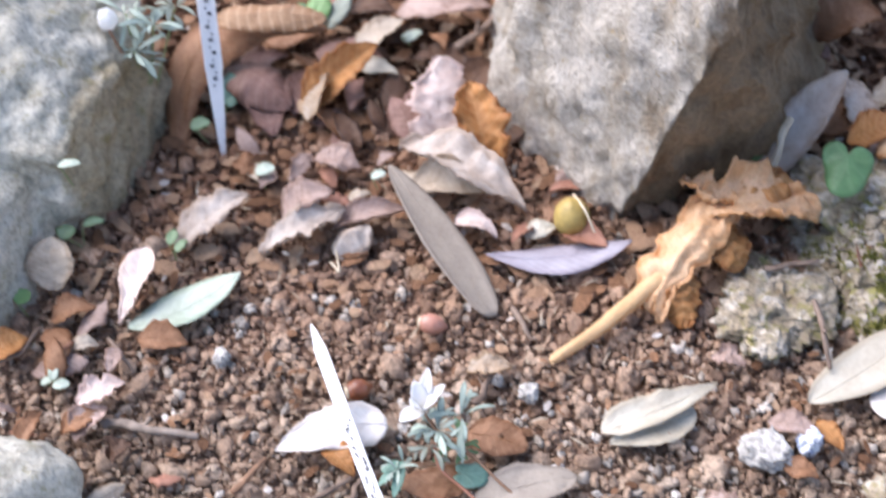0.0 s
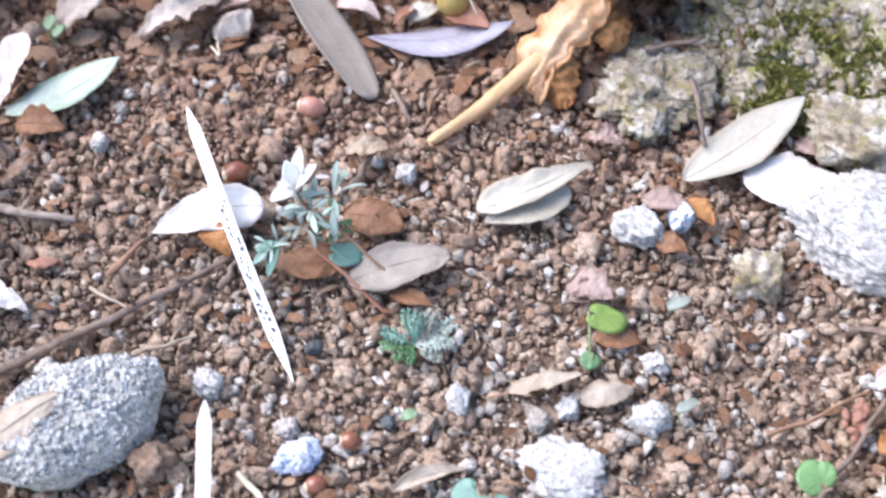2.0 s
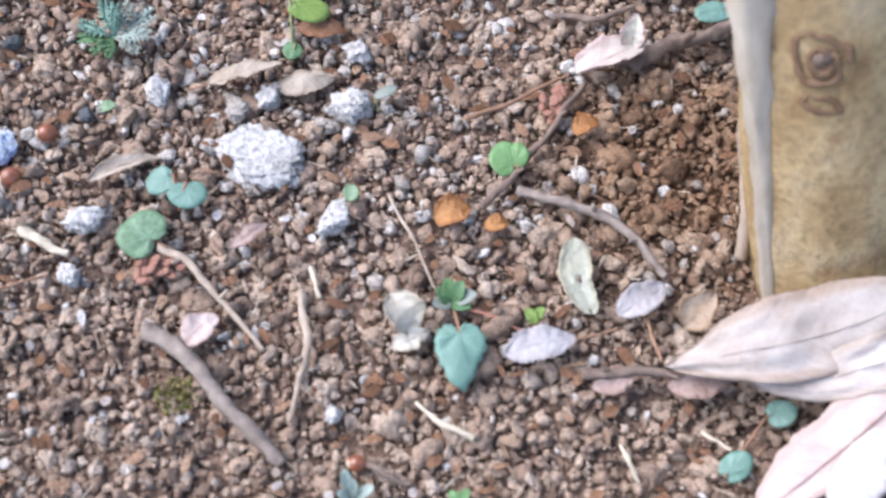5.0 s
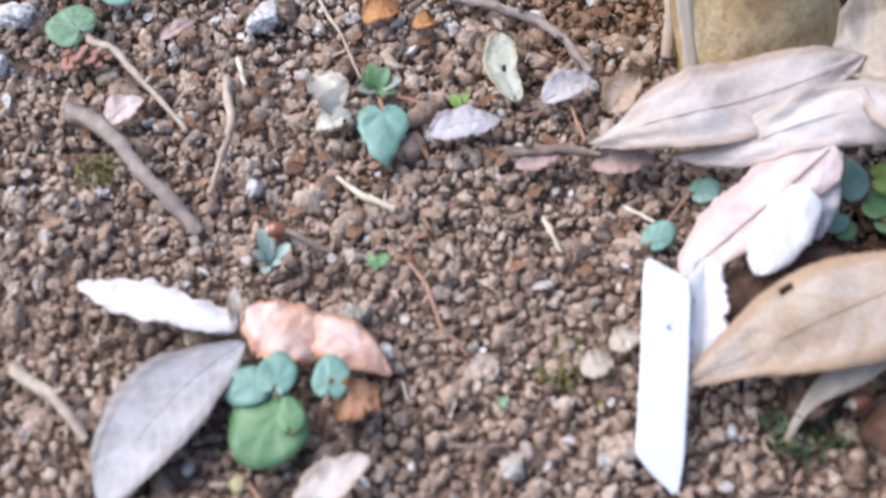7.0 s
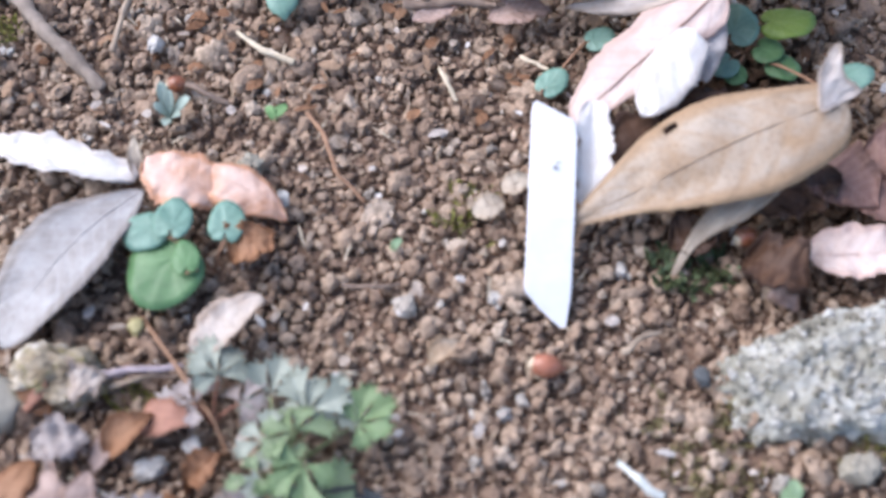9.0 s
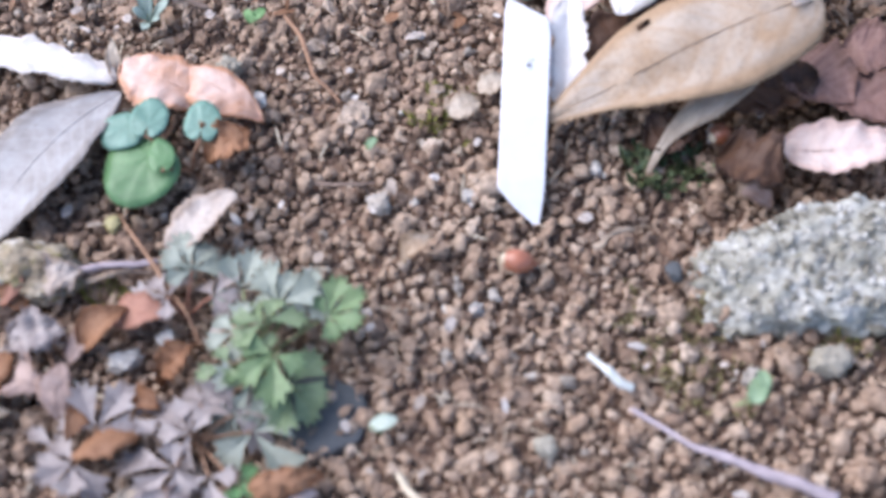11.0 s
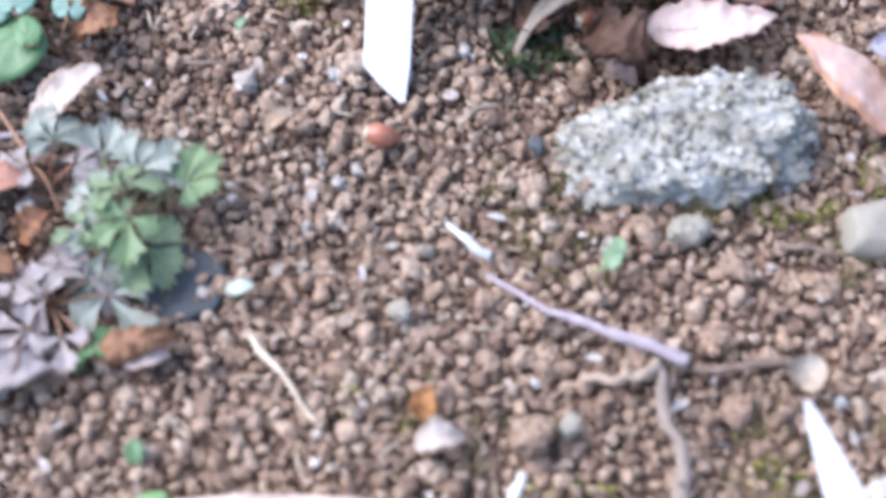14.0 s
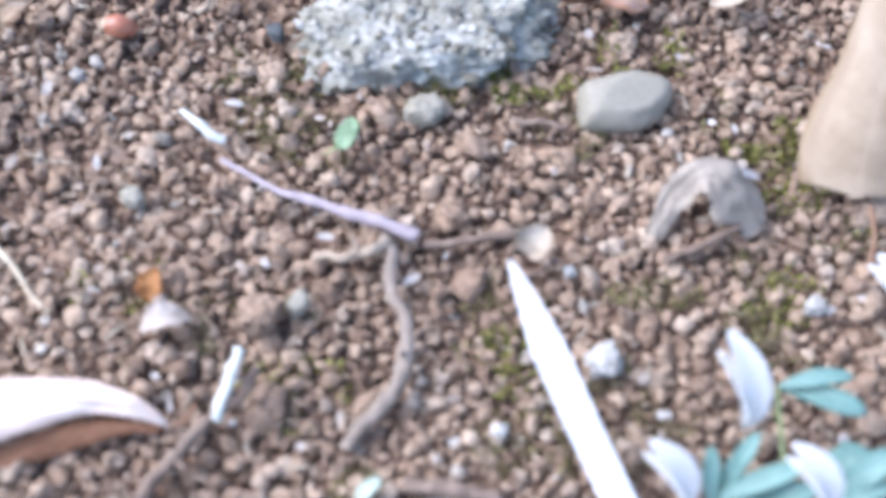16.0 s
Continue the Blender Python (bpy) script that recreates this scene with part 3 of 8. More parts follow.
def spread_leaf(label, spine, widths, material, curl=0.0, roll=0.0, torn=0.06, crumple=0.001, wave=0.001, cap=(0.05, 0.05), holes=(), rib=True, rib_mat=None, stalk=(), rim=None, rows=40, cols=14, name="fallen_leaf", category="leaf"):
    """A loose leaf along a curved spine, with the width of each half at every point of the spine; cap: how short its rounded ends are."""
    thing = new(name)
    o = Vector(spine[0])
    thing.location = o
    leaf.count += 1
    seed = leaf.count
    way = [Vector(p) - o for p in spine]
    left, right = [w[0] for w in widths], [w[1] for w in widths]
    bm = bmesh.new()
    uv = bm.loops.layers.uv.new("UVMap")
    grid, middle_line, edge = [], [], []
    for i in range(rows + 1):
        u = i / rows
        c = smooth_row(way, u)
        ax = (smooth_row(way, min(u + 0.02, 1.0)) - smooth_row(way, max(u - 0.02, 0.0))).normalized()
        flat = Vector((ax.x, ax.y, 0)).normalized()
        side = Vector((0, 0, 1)).cross(flat)
        turn = Matrix.Rotation(radians(roll), 3, ax)
        sd, nn = turn @ side, turn @ ax.cross(side)
        round_off = min(1.0, math.sqrt(max(u, 0.0005) / cap[0])) * min(1.0, math.sqrt(max(1 - u, 0.0005) / cap[1]))
        line = []
        for j in range(cols + 1):
            v = 2 * j / cols - 1
            w = max(smooth_row(left if v > 0 else right, u), 0.0002) * round_off
            w *= 1 + torn * noise.noise(Vector((u * 8, v * 0.6 + 4, seed))) + 0.6 * torn * noise.noise(Vector((u * 27, v, seed)))
            x, h = (math.sin(v * curl) / curl, (1 - math.cos(v * curl)) / curl) if abs(curl) > 0.01 else (v, 0.0)
            q = Vector((u * 4.0, v * 1.3, seed * 1.7))
            lift = wave * (noise.noise(q) + 0.5 * noise.noise(q * 2.6)) * (0.25 + abs(v)) + crumple * 1.6 * (0.35 - abs(noise.noise(q * 1.1)) + 0.5 * (0.3 - abs(noise.noise(q * 2.3))))
            p = c + sd * (w * x) + nn * (w * h + lift)
            line.append((bm.verts.new(p), u, v))
            if j == cols // 2:
                middle_line.append(p.copy() + nn * 0.0002)
        edge.append((line[0][0].co.copy(), line[-1][0].co.copy()))
        grid.append(line)
    for a, b in zip(grid, grid[1:]):
        for j in range(cols):
            corner = (a[j], a[j + 1], b[j + 1], b[j])
            u, v = sum(k[1] for k in corner) / 4, sum(k[2] for k in corner) / 4
            if any(((u - hu) / hr) ** 2 + ((v - hv) / hs) ** 2 < 1 for hu, hv, hr, hs in holes):
                continue
            f = bm.faces.new([k[0] for k in corner])
            for loop, k in zip(f.loops, corner):
                loop[uv].uv = (k[1], k[2])
    bm.normal_update()
    first = [k[0].co.copy() for k in grid[0]]
    bmesh.ops.solidify(bm, geom=bm.faces[:], thickness=-0.0004)
    blade = part("blade", bm, material, thing)
    if rib:
        part("midrib", tube(middle_line[2:-1:4], [0.0005, 0.0004, 0.0002], 6), rib_mat or material, blade)
    if rim:
        part("rim", tube(first[1:-1:3], [0.0007, 0.0008, 0.0007], 6), rim, blade, "pale thickened lower rim")
    if stalk:
        part("stalk", tube([Vector(p) - o for p in stalk], [0.0011, 0.0009, 0.0010], 8), stem_mat, thing)
    return tagged(thing, label, category, "fallen leaves" if name == "fallen_leaf" else "")


def twig(label, points, r0, r1, material=None, rough=0.35, name="twig", category="twig", knots=0, sides=8):
    """A loose twig: one bent tapered shaft, with short side stubs as parts."""
    o = Vector(points[0])
    own = random.Random(int(abs(o.x * 1e5) + abs(o.y * 1e5)))
    line = [Vector(points[0])]
    for a, b in zip(points, points[1:]):
        a, b = Vector(a), Vector(b)
        for f in (0.5, 1.0):
            off = Vector((own.uniform(-1, 1), own.uniform(-1, 1), own.uniform(-0.4, 0.4))) * min(r0 * 0.7, 0.0018) * (1 if f < 1 else 0.25)
            line.append(a.lerp(b, f) + off)
    thing = part(name, tube([p - o for p in line], [r0 * own.uniform(0.85, 1.15), r0, (r0 + r1) / 2 * own.uniform(0.85, 1.15), r1, r1 * 0.9], sides + 2, rough), material or twig_mat)
    thing.location = o
    rnd = random.Random(int(r0 * 1e6) + len(points))
    for k in range(knots):
        f = (k + 0.7) / (knots + 0.5) * (len(points) - 1)
        i = min(int(f), len(points) - 2)
        p = Vector(points[i]).lerp(Vector(points[i + 1]), f - i) - o
        q = p + Vector((rnd.uniform(-1, 1), rnd.uniform(-1, 1), 0.6)).normalized() * r0 * 3.2
        part("side_stub", tube([p, p.lerp(q, 0.5), q], [r0 * 0.6, r0 * 0.5, r0 * 0.4], 6, rough), material or twig_mat, thing)
    return tagged(thing, label, category, "twigs and stalks")


def rock(name, label, at, size, material, turn=0.0, tilt=(0, 0), cuts=(), seed=1, lumps=0.16, fine=0.03, pits=0.0, detail=5, category="rock", freq=1.3, grit=8.0, stained_shaded=(), facets=0):
    """A stone: a ball broken by flat cuts, then weathered by relief at several scales. at is the middle of its foot."""
    bm = bmesh.new()
    bmesh.ops.create_icosphere(bm, subdivisions=detail, radius=1.0)
    off = Vector((seed * 7.3, seed * 2.9, seed * 5.1))
    stain_shade = bm.verts.layers.float.new("stain_shade")
    own = random.Random(seed)
    chips = [(Vector((own.gauss(0, 1), own.gauss(0, 1), own.gauss(0, 1))).normalized(), own.uniform(0.80, 0.97)) for _ in range(facets)]
    for v in bm.verts:
        p = v.co.copy()
        n0 = p.normalized()
        p *= 1 + lumps * noise.fractal(p * freq + off, 0.9, 2.1, 3)
        if stained_shaded:
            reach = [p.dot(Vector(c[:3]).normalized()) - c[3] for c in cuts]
            v[stain_shade] = min(1.0, max(0.0, 0.5 + 3.0 * (max(reach[k] for k in stained_shaded) - max(r for k, r in enumerate(reach) if k not in stained_shaded))))
        for nx, ny, nz, dist in cuts:
            nn = Vector((nx, ny, nz)).normalized()
            over = p.dot(nn) - dist
            if over > 0:
                p -= nn * over * 0.93
        for nn, dist in chips:
            over = p.dot(nn) - dist * min(1.0, p.length + 0.05)
            if over > 0:
                p -= nn * over * 0.85
        p += n0 * fine * noise.fractal(p * 6 + off, 0.8, 2.2, 5)
        if facets:
            q = Vector((p.x * 9, p.y * 9, p.z * 3.2)) + off
            p -= n0 * fine * 0.8 * max(0.0, 0.18 - abs(noise.noise(q))) * 3
        if pits:
            dd = noise.voronoi(Vector((p.x * size[0], p.y * size[1], p.z * size[2])) / size[0] * grit + off)[0]
            p -= n0 * pits * (dd[0] * 1.5 - 0.4)
            p += n0 * pits * 0.4 * noise.noise(p * 26 + off)
        v.co = Vector((p.x * size[0], p.y * size[1], p.z * size[2]))
    ob = part(name, bm, material)
    ob.matrix_world = pose(at[0], at[1], at[2] + size[2] * 0.62, tilt[0], tilt[1], turn)
    return tagged(ob, label, category, "stones" if category == "stone" else "")


def pebble(label, at, size, material, seed, turn=0.0, name="pebble", detail=4, pits=0.16, cuts=((0.2, 0.1, 1, 0.7), (0.8, -0.5, 0.1, 0.75), (-0.6, -0.7, 0.2, 0.8))):
    return rock(name, label, (at[0], at[1], at[2] - size[2] * 0.3), size, material, turn, (seed * 37 % 25 - 12, seed * 53 % 25 - 12), cuts, seed, 0.38, 0.14, pits, detail, "pebble", 1.9, 4.0)


def acorn(label, at, length, r, turn, material, tilt=8):
    """A nut on its side: shell with a pointed end and a pale scar at the other."""
    thing = new("acorn")
    thing.matrix_world = pose(at[0], at[1], at[2], 0, tilt, turn)
    bm = bmesh.new()
    bmesh.ops.create_uvsphere(bm, u_segments=24, v_segments=16, radius=1.0)
    for v in bm.verts:
        x, y, z = v.co
        k = 1 - 0.22 * max(0, z) ** 2
        v.co = Vector((z * length / 2 + (0.0012 if z > 0.97 else 0), x * r * k, y * r * k))
    part("shell", bm, material, thing)
    bm = bmesh.new()
    bmesh.ops.create_uvsphere(bm, u_segments=16, v_segments=8, radius=1.0)
    for v in bm.verts:
        x, y, z = v.co
        v.co = Vector((-length / 2 + 0.0012 + z * 0.0016, x * r * 0.55, y * r * 0.55))
    part("scar", bm, straw_mat, thing)
    return tagged(thing, label, "acorn", "acorns")


def plant_label(label, foot, top, width, thick=0.0009, bars=(), face=0.0, sharp=0.16, square_top=True, point=0.07, name="plant_label", material=None, cut=0.0, slope=0.0):
    """A plastic plant label pushed into the soil at its pointed foot. bars: (from, to, across, wide) of writing on its face;
    cut: how far its point lies to one side; slope: slant of its top edge."""
    foot, top = Vector(foot), Vector(top)
    d = top - foot
    ax = d.normalized()
    side = Vector((0, 0, 1)).cross(ax).normalized() * -1
    turn = Matrix.Rotation(radians(face), 3, ax)
    side = turn @ side
    n = side.cross(ax)
    if n.z < 0:
        n = -n
    thing = new(name)
    thing.location = foot
    outline = [(0.0, 0.12), (sharp * 0.5, 0.62), (sharp, 1.0), (0.5, 1.0), (1 - point, 1.0), (1 - point * 0.25, 0.93 if square_top else 0.45), (1.0, 0.8 if square_top else 0.14)]
    bm = bmesh.new()
    rings = []
    for u, w in outline:
        c = d * u + n * 0.004 * math.sin(u * 3) + side * (cut * width / 2 * (1 - w) if u < 0.5 else 0)
        h = width / 2 * w
        tilt = ax * slope * h if u > 0.9 else Vector((0, 0, 0))
        rings.append([bm.verts.new(c + side * sx * h * k + tilt * sx + n * thick / 2 * sz) for sx, k, sz in ((-1, 0.94, 1), (1, 0.94, 1), (1, 1, 0), (1, 0.94, -1), (-1, 0.94, -1), (-1, 1, 0))])
    for a, b in zip(rings, rings[1:]):
        for k in range(6):
            bm.faces.new((a[k], a[(k + 1) % 6], b[(k + 1) % 6], b[k]))
    bm.faces.new(rings[0])
    bm.faces.new(rings[-1][::-1])
    bmesh.ops.recalc_face_normals(bm, faces=bm.faces[:])
    strip = part("strip", bm, material or label_mat, thing, smooth=False)
    for u0, u1, across, wide in bars:
        bm = bmesh.new()
        ring = []
        for u, s in ((u0, -1), (u0, 1), (u1, 1), (u1, -1)):
            c = d * u + n * (0.004 * math.sin(u * 3) + thick / 2 + 0.0003) + side * (across + s * wide / 2) * width
            ring.append(bm.verts.new(c))
        f = bm.faces.new(ring)
        r = bmesh.ops.extrude_face_region(bm, geom=[f])
        bmesh.ops.translate(bm, vec=n * 0.00015, verts=[v for v in r["geom"] if isinstance(v, bmesh.types.BMVert)])
        bmesh.ops.recalc_face_normals(bm, faces=bm.faces[:])
        part("writing_mark", bm, ink_mat, strip, smooth=False)
    return tagged(thing, label, "plant label", "plant labels")


def leaflet(thing, base, tip, width, material, name="leaflet", **shape):
    o = thing.location
    leaf.count += 1
    shape.setdefault("seed", leaf.count)
    shape.setdefault("rows", 12)
    shape.setdefault("cols", 6)
    return part(name, blade_mesh(Vector(base) - o, Vector(tip) - o, width, **shape), material, thing)


def stem_part(thing, points, r0, r1, material, name="stem"):
    o = thing.location
    return part(name, tube([Vector(p) - o for p in points], [r0, (r0 + r1) / 2, r1], 6), material, thing)


def plant(name, label, at, category="plant", group="small plants"):
    thing = new(name)
    thing.location = Vector(at)
    return tagged(thing, label, category, group)


def palm_mesh(joint, tip, width, lobes=0, depth=0.0, teeth=0.0, cup=-0.05, wave=0.06, seed=0, thick=0.0004, point=0.0):
    """A blade that spreads round the end of its stalk: kidney-shaped, or cut into toothed lobes."""
    joint, tip = Vector(joint), Vector(tip)
    d = tip - joint
    length = d.length
    ax = d.normalized()
    side = Vector((0, 0, 1)).cross(ax)
    side = side.normalized() if side.length > 1e-4 else Vector((1, 0, 0))
    up = ax.cross(side)
    count = 14 * lobes if lobes else 40
    bm = bmesh.new()
    uv = bm.loops.layers.uv.new("UVMap")
    heart = bm.verts.new(joint)
    rings = []
    for k in range(1, 6):
        ring = []
        for m in range(count + 1):
            a = (m / count * 2 - 1) * math.pi * 0.9
            r = length * (0.9 * (0.5 + 0.5 * math.cos(a)) ** 0.55 + 0.1) * (1 + 0.12 * noise.noise(Vector((a * 1.1, seed * 2.1, 0))))
            r *= 1 + point * (math.exp(-((a / 0.4) ** 2)) - 0.35)
            if lobes:
                r *= 1 - depth * (k / 5) ** 2 * (0.5 - 0.5 * math.cos(lobes * a)) ** 1.8
            if teeth:
                r *= 1 + teeth * (k / 5) ** 3 * math.cos((lobes or 9) * 3 * a)
            r *= k / 5
            h = cup * length * (k / 5) ** 2 + wave * length * noise.noise(Vector((math.cos(a) * 1.7, math.sin(a) * 1.7, k * 0.3 + seed))) * k / 3
            if lobes:
                h += 0.07 * length * k / 5 * math.cos(lobes * a)
            ring.append((bm.verts.new(joint + ax * r * math.cos(a) + side * r * math.sin(a) * width / (1.38 * length) + up * h), abs(a) / math.pi, 0.12 + 0.6 * k / 5))
        rings.append(ring)
    for m in range(count):
        f = bm.faces.new((heart, rings[0][m][0], rings[0][m + 1][0]))
        for loop, k in zip(f.loops, ((0, 0, 0.12), rings[0][m], rings[0][m + 1])):
            loop[uv].uv = (k[1], k[2])
    for a, b in zip(rings, rings[1:]):
        for m in range(count):
            corner = (a[m], b[m], b[m + 1], a[m + 1])
            f = bm.faces.new([k[0] for k in corner])
            for loop, k in zip(f.loops, corner):
                loop[uv].uv = (k[1], k[2])
    bm.normal_update()
    bmesh.ops.solidify(bm, geom=bm.faces[:], thickness=thick)
    return bm


def round_leaf(thing, base, tip, width, material, name="leaflet", **shape):
    """A blade nearly as wide as long, with a notch where its stalk meets it."""
    leaf.count += 1
    o = thing.location
    b, t = Vector(base) - o, Vector(tip) - o
    return part(name, palm_mesh(b.lerp(t, 0.22), t, width, seed=leaf.count, **shape), material, thing)


def seedling(label, foot, leaves, material, stem_r=0.0005):
    """A seedling: leaves = (tip position, length, width, direction in degrees)."""
    thing = plant("seedling", label, foot, "seedling", "seedlings")
    for centre, length, width, way in leaves:
        c = Vector(centre)
        d = Vector((math.cos(radians(way)), math.sin(radians(way)), 0.1)) * length / 2
        stem_part(thing, [foot, Vector(foot).lerp(c - d, 0.6) + Vector((0, 0, 0.002)), c - d * 0.95], stem_r, stem_r * 0.8, green_stem_mat)
        leaflet(thing, c - d, c + d, width, material, arch=0.001, curl=0.3, blunt=0.5, uneven=0.15, wave=0.0006)
    return thing


# ---- ground ----
def soil_height(x, y):
    p = Vector((x, y, 0))
    return -0.0087 + 0.005 * noise.noise(p * 9) + 0.0025 * noise.noise(p * 31)


axis = [-60.0, -12.0, -3.0, -1.2] + [-0.8 + 0.005 * k for k in range(304)] + [1.6, 4.0, 14.0, 60.0]
bm = bmesh.new()
rows_of = [[bm.verts.new((x, y, soil_height(x, y) - 0.0006 + 0.0022 * noise.noise(Vector((x, y, 0.3)) * 150))) for x in axis] for y in axis]
for a, b in zip(rows_of, rows_of[1:]):
    for k in range(len(axis) - 1):
        bm.faces.new((a[k], a[k + 1], b[k + 1], b[k]))
ground = tagged(part("ground", bm, ground_mat), "reddish brown granular garden soil under fallen leaves", "soil", kind="structure")


def lump_shape(level, seed, rough, knobs=0, small=0.22, large=0.5):
    """A crumb: a ball broken by flat cuts, with smaller crumbs stuck on."""
    bm = bmesh.new()
    bmesh.ops.create_icosphere(bm, subdivisions=level, radius=1.0)
    o = Vector((seed * 3.3, seed * 1.9, 0))
    rnd = random.Random(seed)
    cuts = [(Vector((rnd.gauss(0, 1), rnd.gauss(0, 1), rnd.gauss(0, 1))).normalized(), rnd.uniform(0.42, 0.78)) for _ in range(7)]
    for v in bm.verts:
        p = v.co * (1 + rough * noise.noise(v.co * 1.5 + o) + rough * 0.7 * noise.noise(v.co * 3.6 + o))
        for nn, dist in cuts:
            over = p.dot(nn) - dist
            if over > 0:
                p -= nn * over * 0.8
        if level > 1:
            p *= 1 + rough * 0.45 * noise.noise(v.co * 6.5 + o)
        v.co = p
    for _ in range(knobs):
        way = Vector((rnd.gauss(0, 1), rnd.gauss(0, 1), rnd.gauss(0, 1))).normalized()
        made = bmesh.ops.create_icosphere(bm, subdivisions=1, radius=rnd.uniform(small, large))["verts"]
        out = rnd.uniform(0.5, 0.88)
        for v in made:
            v.co = v.co * rnd.uniform(0.65, 1.2) + way * out
    bm.verts.index_update()
    bm.verts.ensure_lookup_table()
    co = np.array([v.co[:] for v in bm.verts])
    tri = np.array([[v.index for v in f.verts] for f in bm.faces])
    bm.free()
    return co, tri


def view_band(y):
    left = np.interp(y, [-0.76, -0.55, -0.36, -0.27, -0.09, 0.36], [0.20, 0.03, -0.06, -0.17, -0.31, -0.44])
    right = np.interp(y, [-0.76, -0.45, -0.1, 0.05, 0.36], [0.68, 0.66, 0.46, 0.38, 0.32])
    return left, right


def scatter(count, r_low, r_high, seed, taken, share=1.0):
    """Places for lumps that overlap little: dart throwing on a grid of cells."""
    rng = np.random.default_rng(seed)
    out, cell = [], 0.008
    for _ in range(count * 3):
        y = rng.uniform(-0.76, 0.37)
        left, right = view_band(y)
        x = rng.uniform(left, right)
        r = (r_low + (r_high - r_low) * rng.random() ** 2) * np.interp(y, [-0.6, -0.48, -0.4, -0.25, -0.1], [1.14, 1.06, 1.0, 1.14, 1.10])
        cx, cy = int(x // cell), int(y // cell)
        near = (q for i in (-1, 0, 1) for j in (-1, 0, 1) for q in taken.get((cx + i, cy + j), ()))
        if any((x - qx) ** 2 + (y - qy) ** 2 < (share * (r + qr)) ** 2 for qx, qy, qr in near):
            continue
        taken.setdefault((cx, cy), []).append((x, y, r))
        out.append((x, y, r))
        if len(out) == count:
            break
    return out


def heap(name, label, spots, shapes, material, seed, sink=0.34, on=None, flat=False):
    """Lumps joined into one mesh, on the soil or on a stone."""
    tree = BVHTree.FromPolygons([on.matrix_world @ v.co for v in on.data.vertices], [tuple(p.vertices) for p in on.data.polygons]) if on else None
    rng = np.random.default_rng(seed)
    all_co, all_tri, tones, start = [], [], [], 0
    for x, y, r in spots:
        co, tri = shapes[rng.integers(len(shapes))]
        a, b, c = rng.uniform(0, 2 * math.pi, 3)
        turn = np.array(Euler((a, b, c)).to_matrix())
        stretch = rng.uniform(0.62, 1.35, 3)
        z = soil_height(x, y) + r * (1 - 2 * sink) + rng.uniform(-0.25, 0.35) * r
        if tree:
            hit = tree.ray_cast(Vector((x, y, 1)), Vector((0, 0, -1)))
            if hit[0] is None:
                continue
            z = max(z, hit[0].z + r * rng.uniform(-0.3, 0.3))
        all_co.append((co * stretch * r) @ turn.T + (x, y, z))
        all_tri.append(tri + start)
        start += len(co)
        tones += [rng.random()] * len(co)
    co, tri = np.concatenate(all_co), np.concatenate(all_tri)
    me = bpy.data.meshes.new(name)
    me.vertices.add(len(co))
    me.vertices.foreach_set("co", co.ravel())
    me.loops.add(tri.size)
    me.loops.foreach_set("vertex_index", tri.ravel())
    me.polygons.add(len(tri))
    me.polygons.foreach_set("loop_start", np.arange(0, tri.size, 3))
    me.attributes.new("tone", "FLOAT", "POINT").data.foreach_set("value", tones)
    me.update(calc_edges=True)
    me.validate()
    if flat:
        me.shade_flat()
    me.materials.append(material)
    ob = tagged(new(name, me), label, kind="stuff")
    ob.parent = on or ground
    ob.matrix_parent_inverse = ob.parent.matrix_world.inverted()
    return ob


def paleness(x, y):
    """Share of pale pumice among the lumps: most beside the white stones."""
    return 0.02 + 0.07 * (-0.24 < y < 0.06) + 0.30 * math.exp(-((x - 0.10) ** 2 / 0.03 + (y + 0.15) ** 2 / 0.018))


# fewer large clods at the front of the bed
big = [b for b in scatter(1000, 0.0052, 0.0088, 1, {}, 0.95) if b[1] > -0.40 or int(b[0] * 1e4) % 5 < 2]
big += [(b[0], b[1], b[2] * 0.95) for b in scatter(1500, 0.0058, 0.0090, 9, {}, 0.9) if (b[0] - 0.285) ** 2 + (b[1] + 0.19) ** 2 < 0.07 ** 2]
taken = {}
for b in big:
    taken.setdefault((int(b[0] // 0.008), int(b[1] // 0.008)), []).append(b)
middle = scatter(17000, 0.0028, 0.0049, 2, taken, 0.60)
small = scatter(24000, 0.0012, 0.0028, 3, taken, 0.66)
dust = scatter(9000, 0.0007, 0.0014, 4, taken, 0.55)
fill = scatter(20000, 0.0007, 0.0018, 6, {}, 0.55)
packed = scatter(34000, 0.0009, 0.0020, 26, {}, 0.50)
upper = [b for b in scatter(4200, 0.0020, 0.0040, 7, {}, 0.80) if noise.noise(Vector((b[0] * 26, b[1] * 26, 4))) > 0.02 and math.hypot(b[0] - 0.186, b[1] + 0.292) > 0.022 and math.hypot(b[0] - 0.150, b[1] + 0.428) > 0.036 and math.hypot(b[0] - 0.18, b[1] + 0.54) > 0.06]
round_shapes = [lump_shape(2, k, 0.62) for k in range(9)] + [lump_shape(1, 20 + k, 0.7, 5, 0.25, 0.52) for k in range(11)]
small_shapes = [lump_shape(1, 40 + k, 0.9) for k in range(16)]
big_shapes = [lump_shape(2, 80 + k, 0.5, 22, 0.16, 0.40) for k in range(8)]
rnd = random.Random(5)
sides_of = {True: [], False: []}
for rank, spots in enumerate((middle, small, dust)):
    for spot in spots:
        sides_of[rnd.random() < paleness(spot[0], spot[1]) * (0.8, 0.9, 0.9)[rank]].append((spot, rank))
mid_brown, small_brown, dust_brown = ([s for s, k in sides_of[False] if k == rank] for rank in range(3))
mid_pale, small_pale, dust_pale = ([s for s, k in sides_of[True] if k == rank] for rank in range(3))
dust_shapes = []
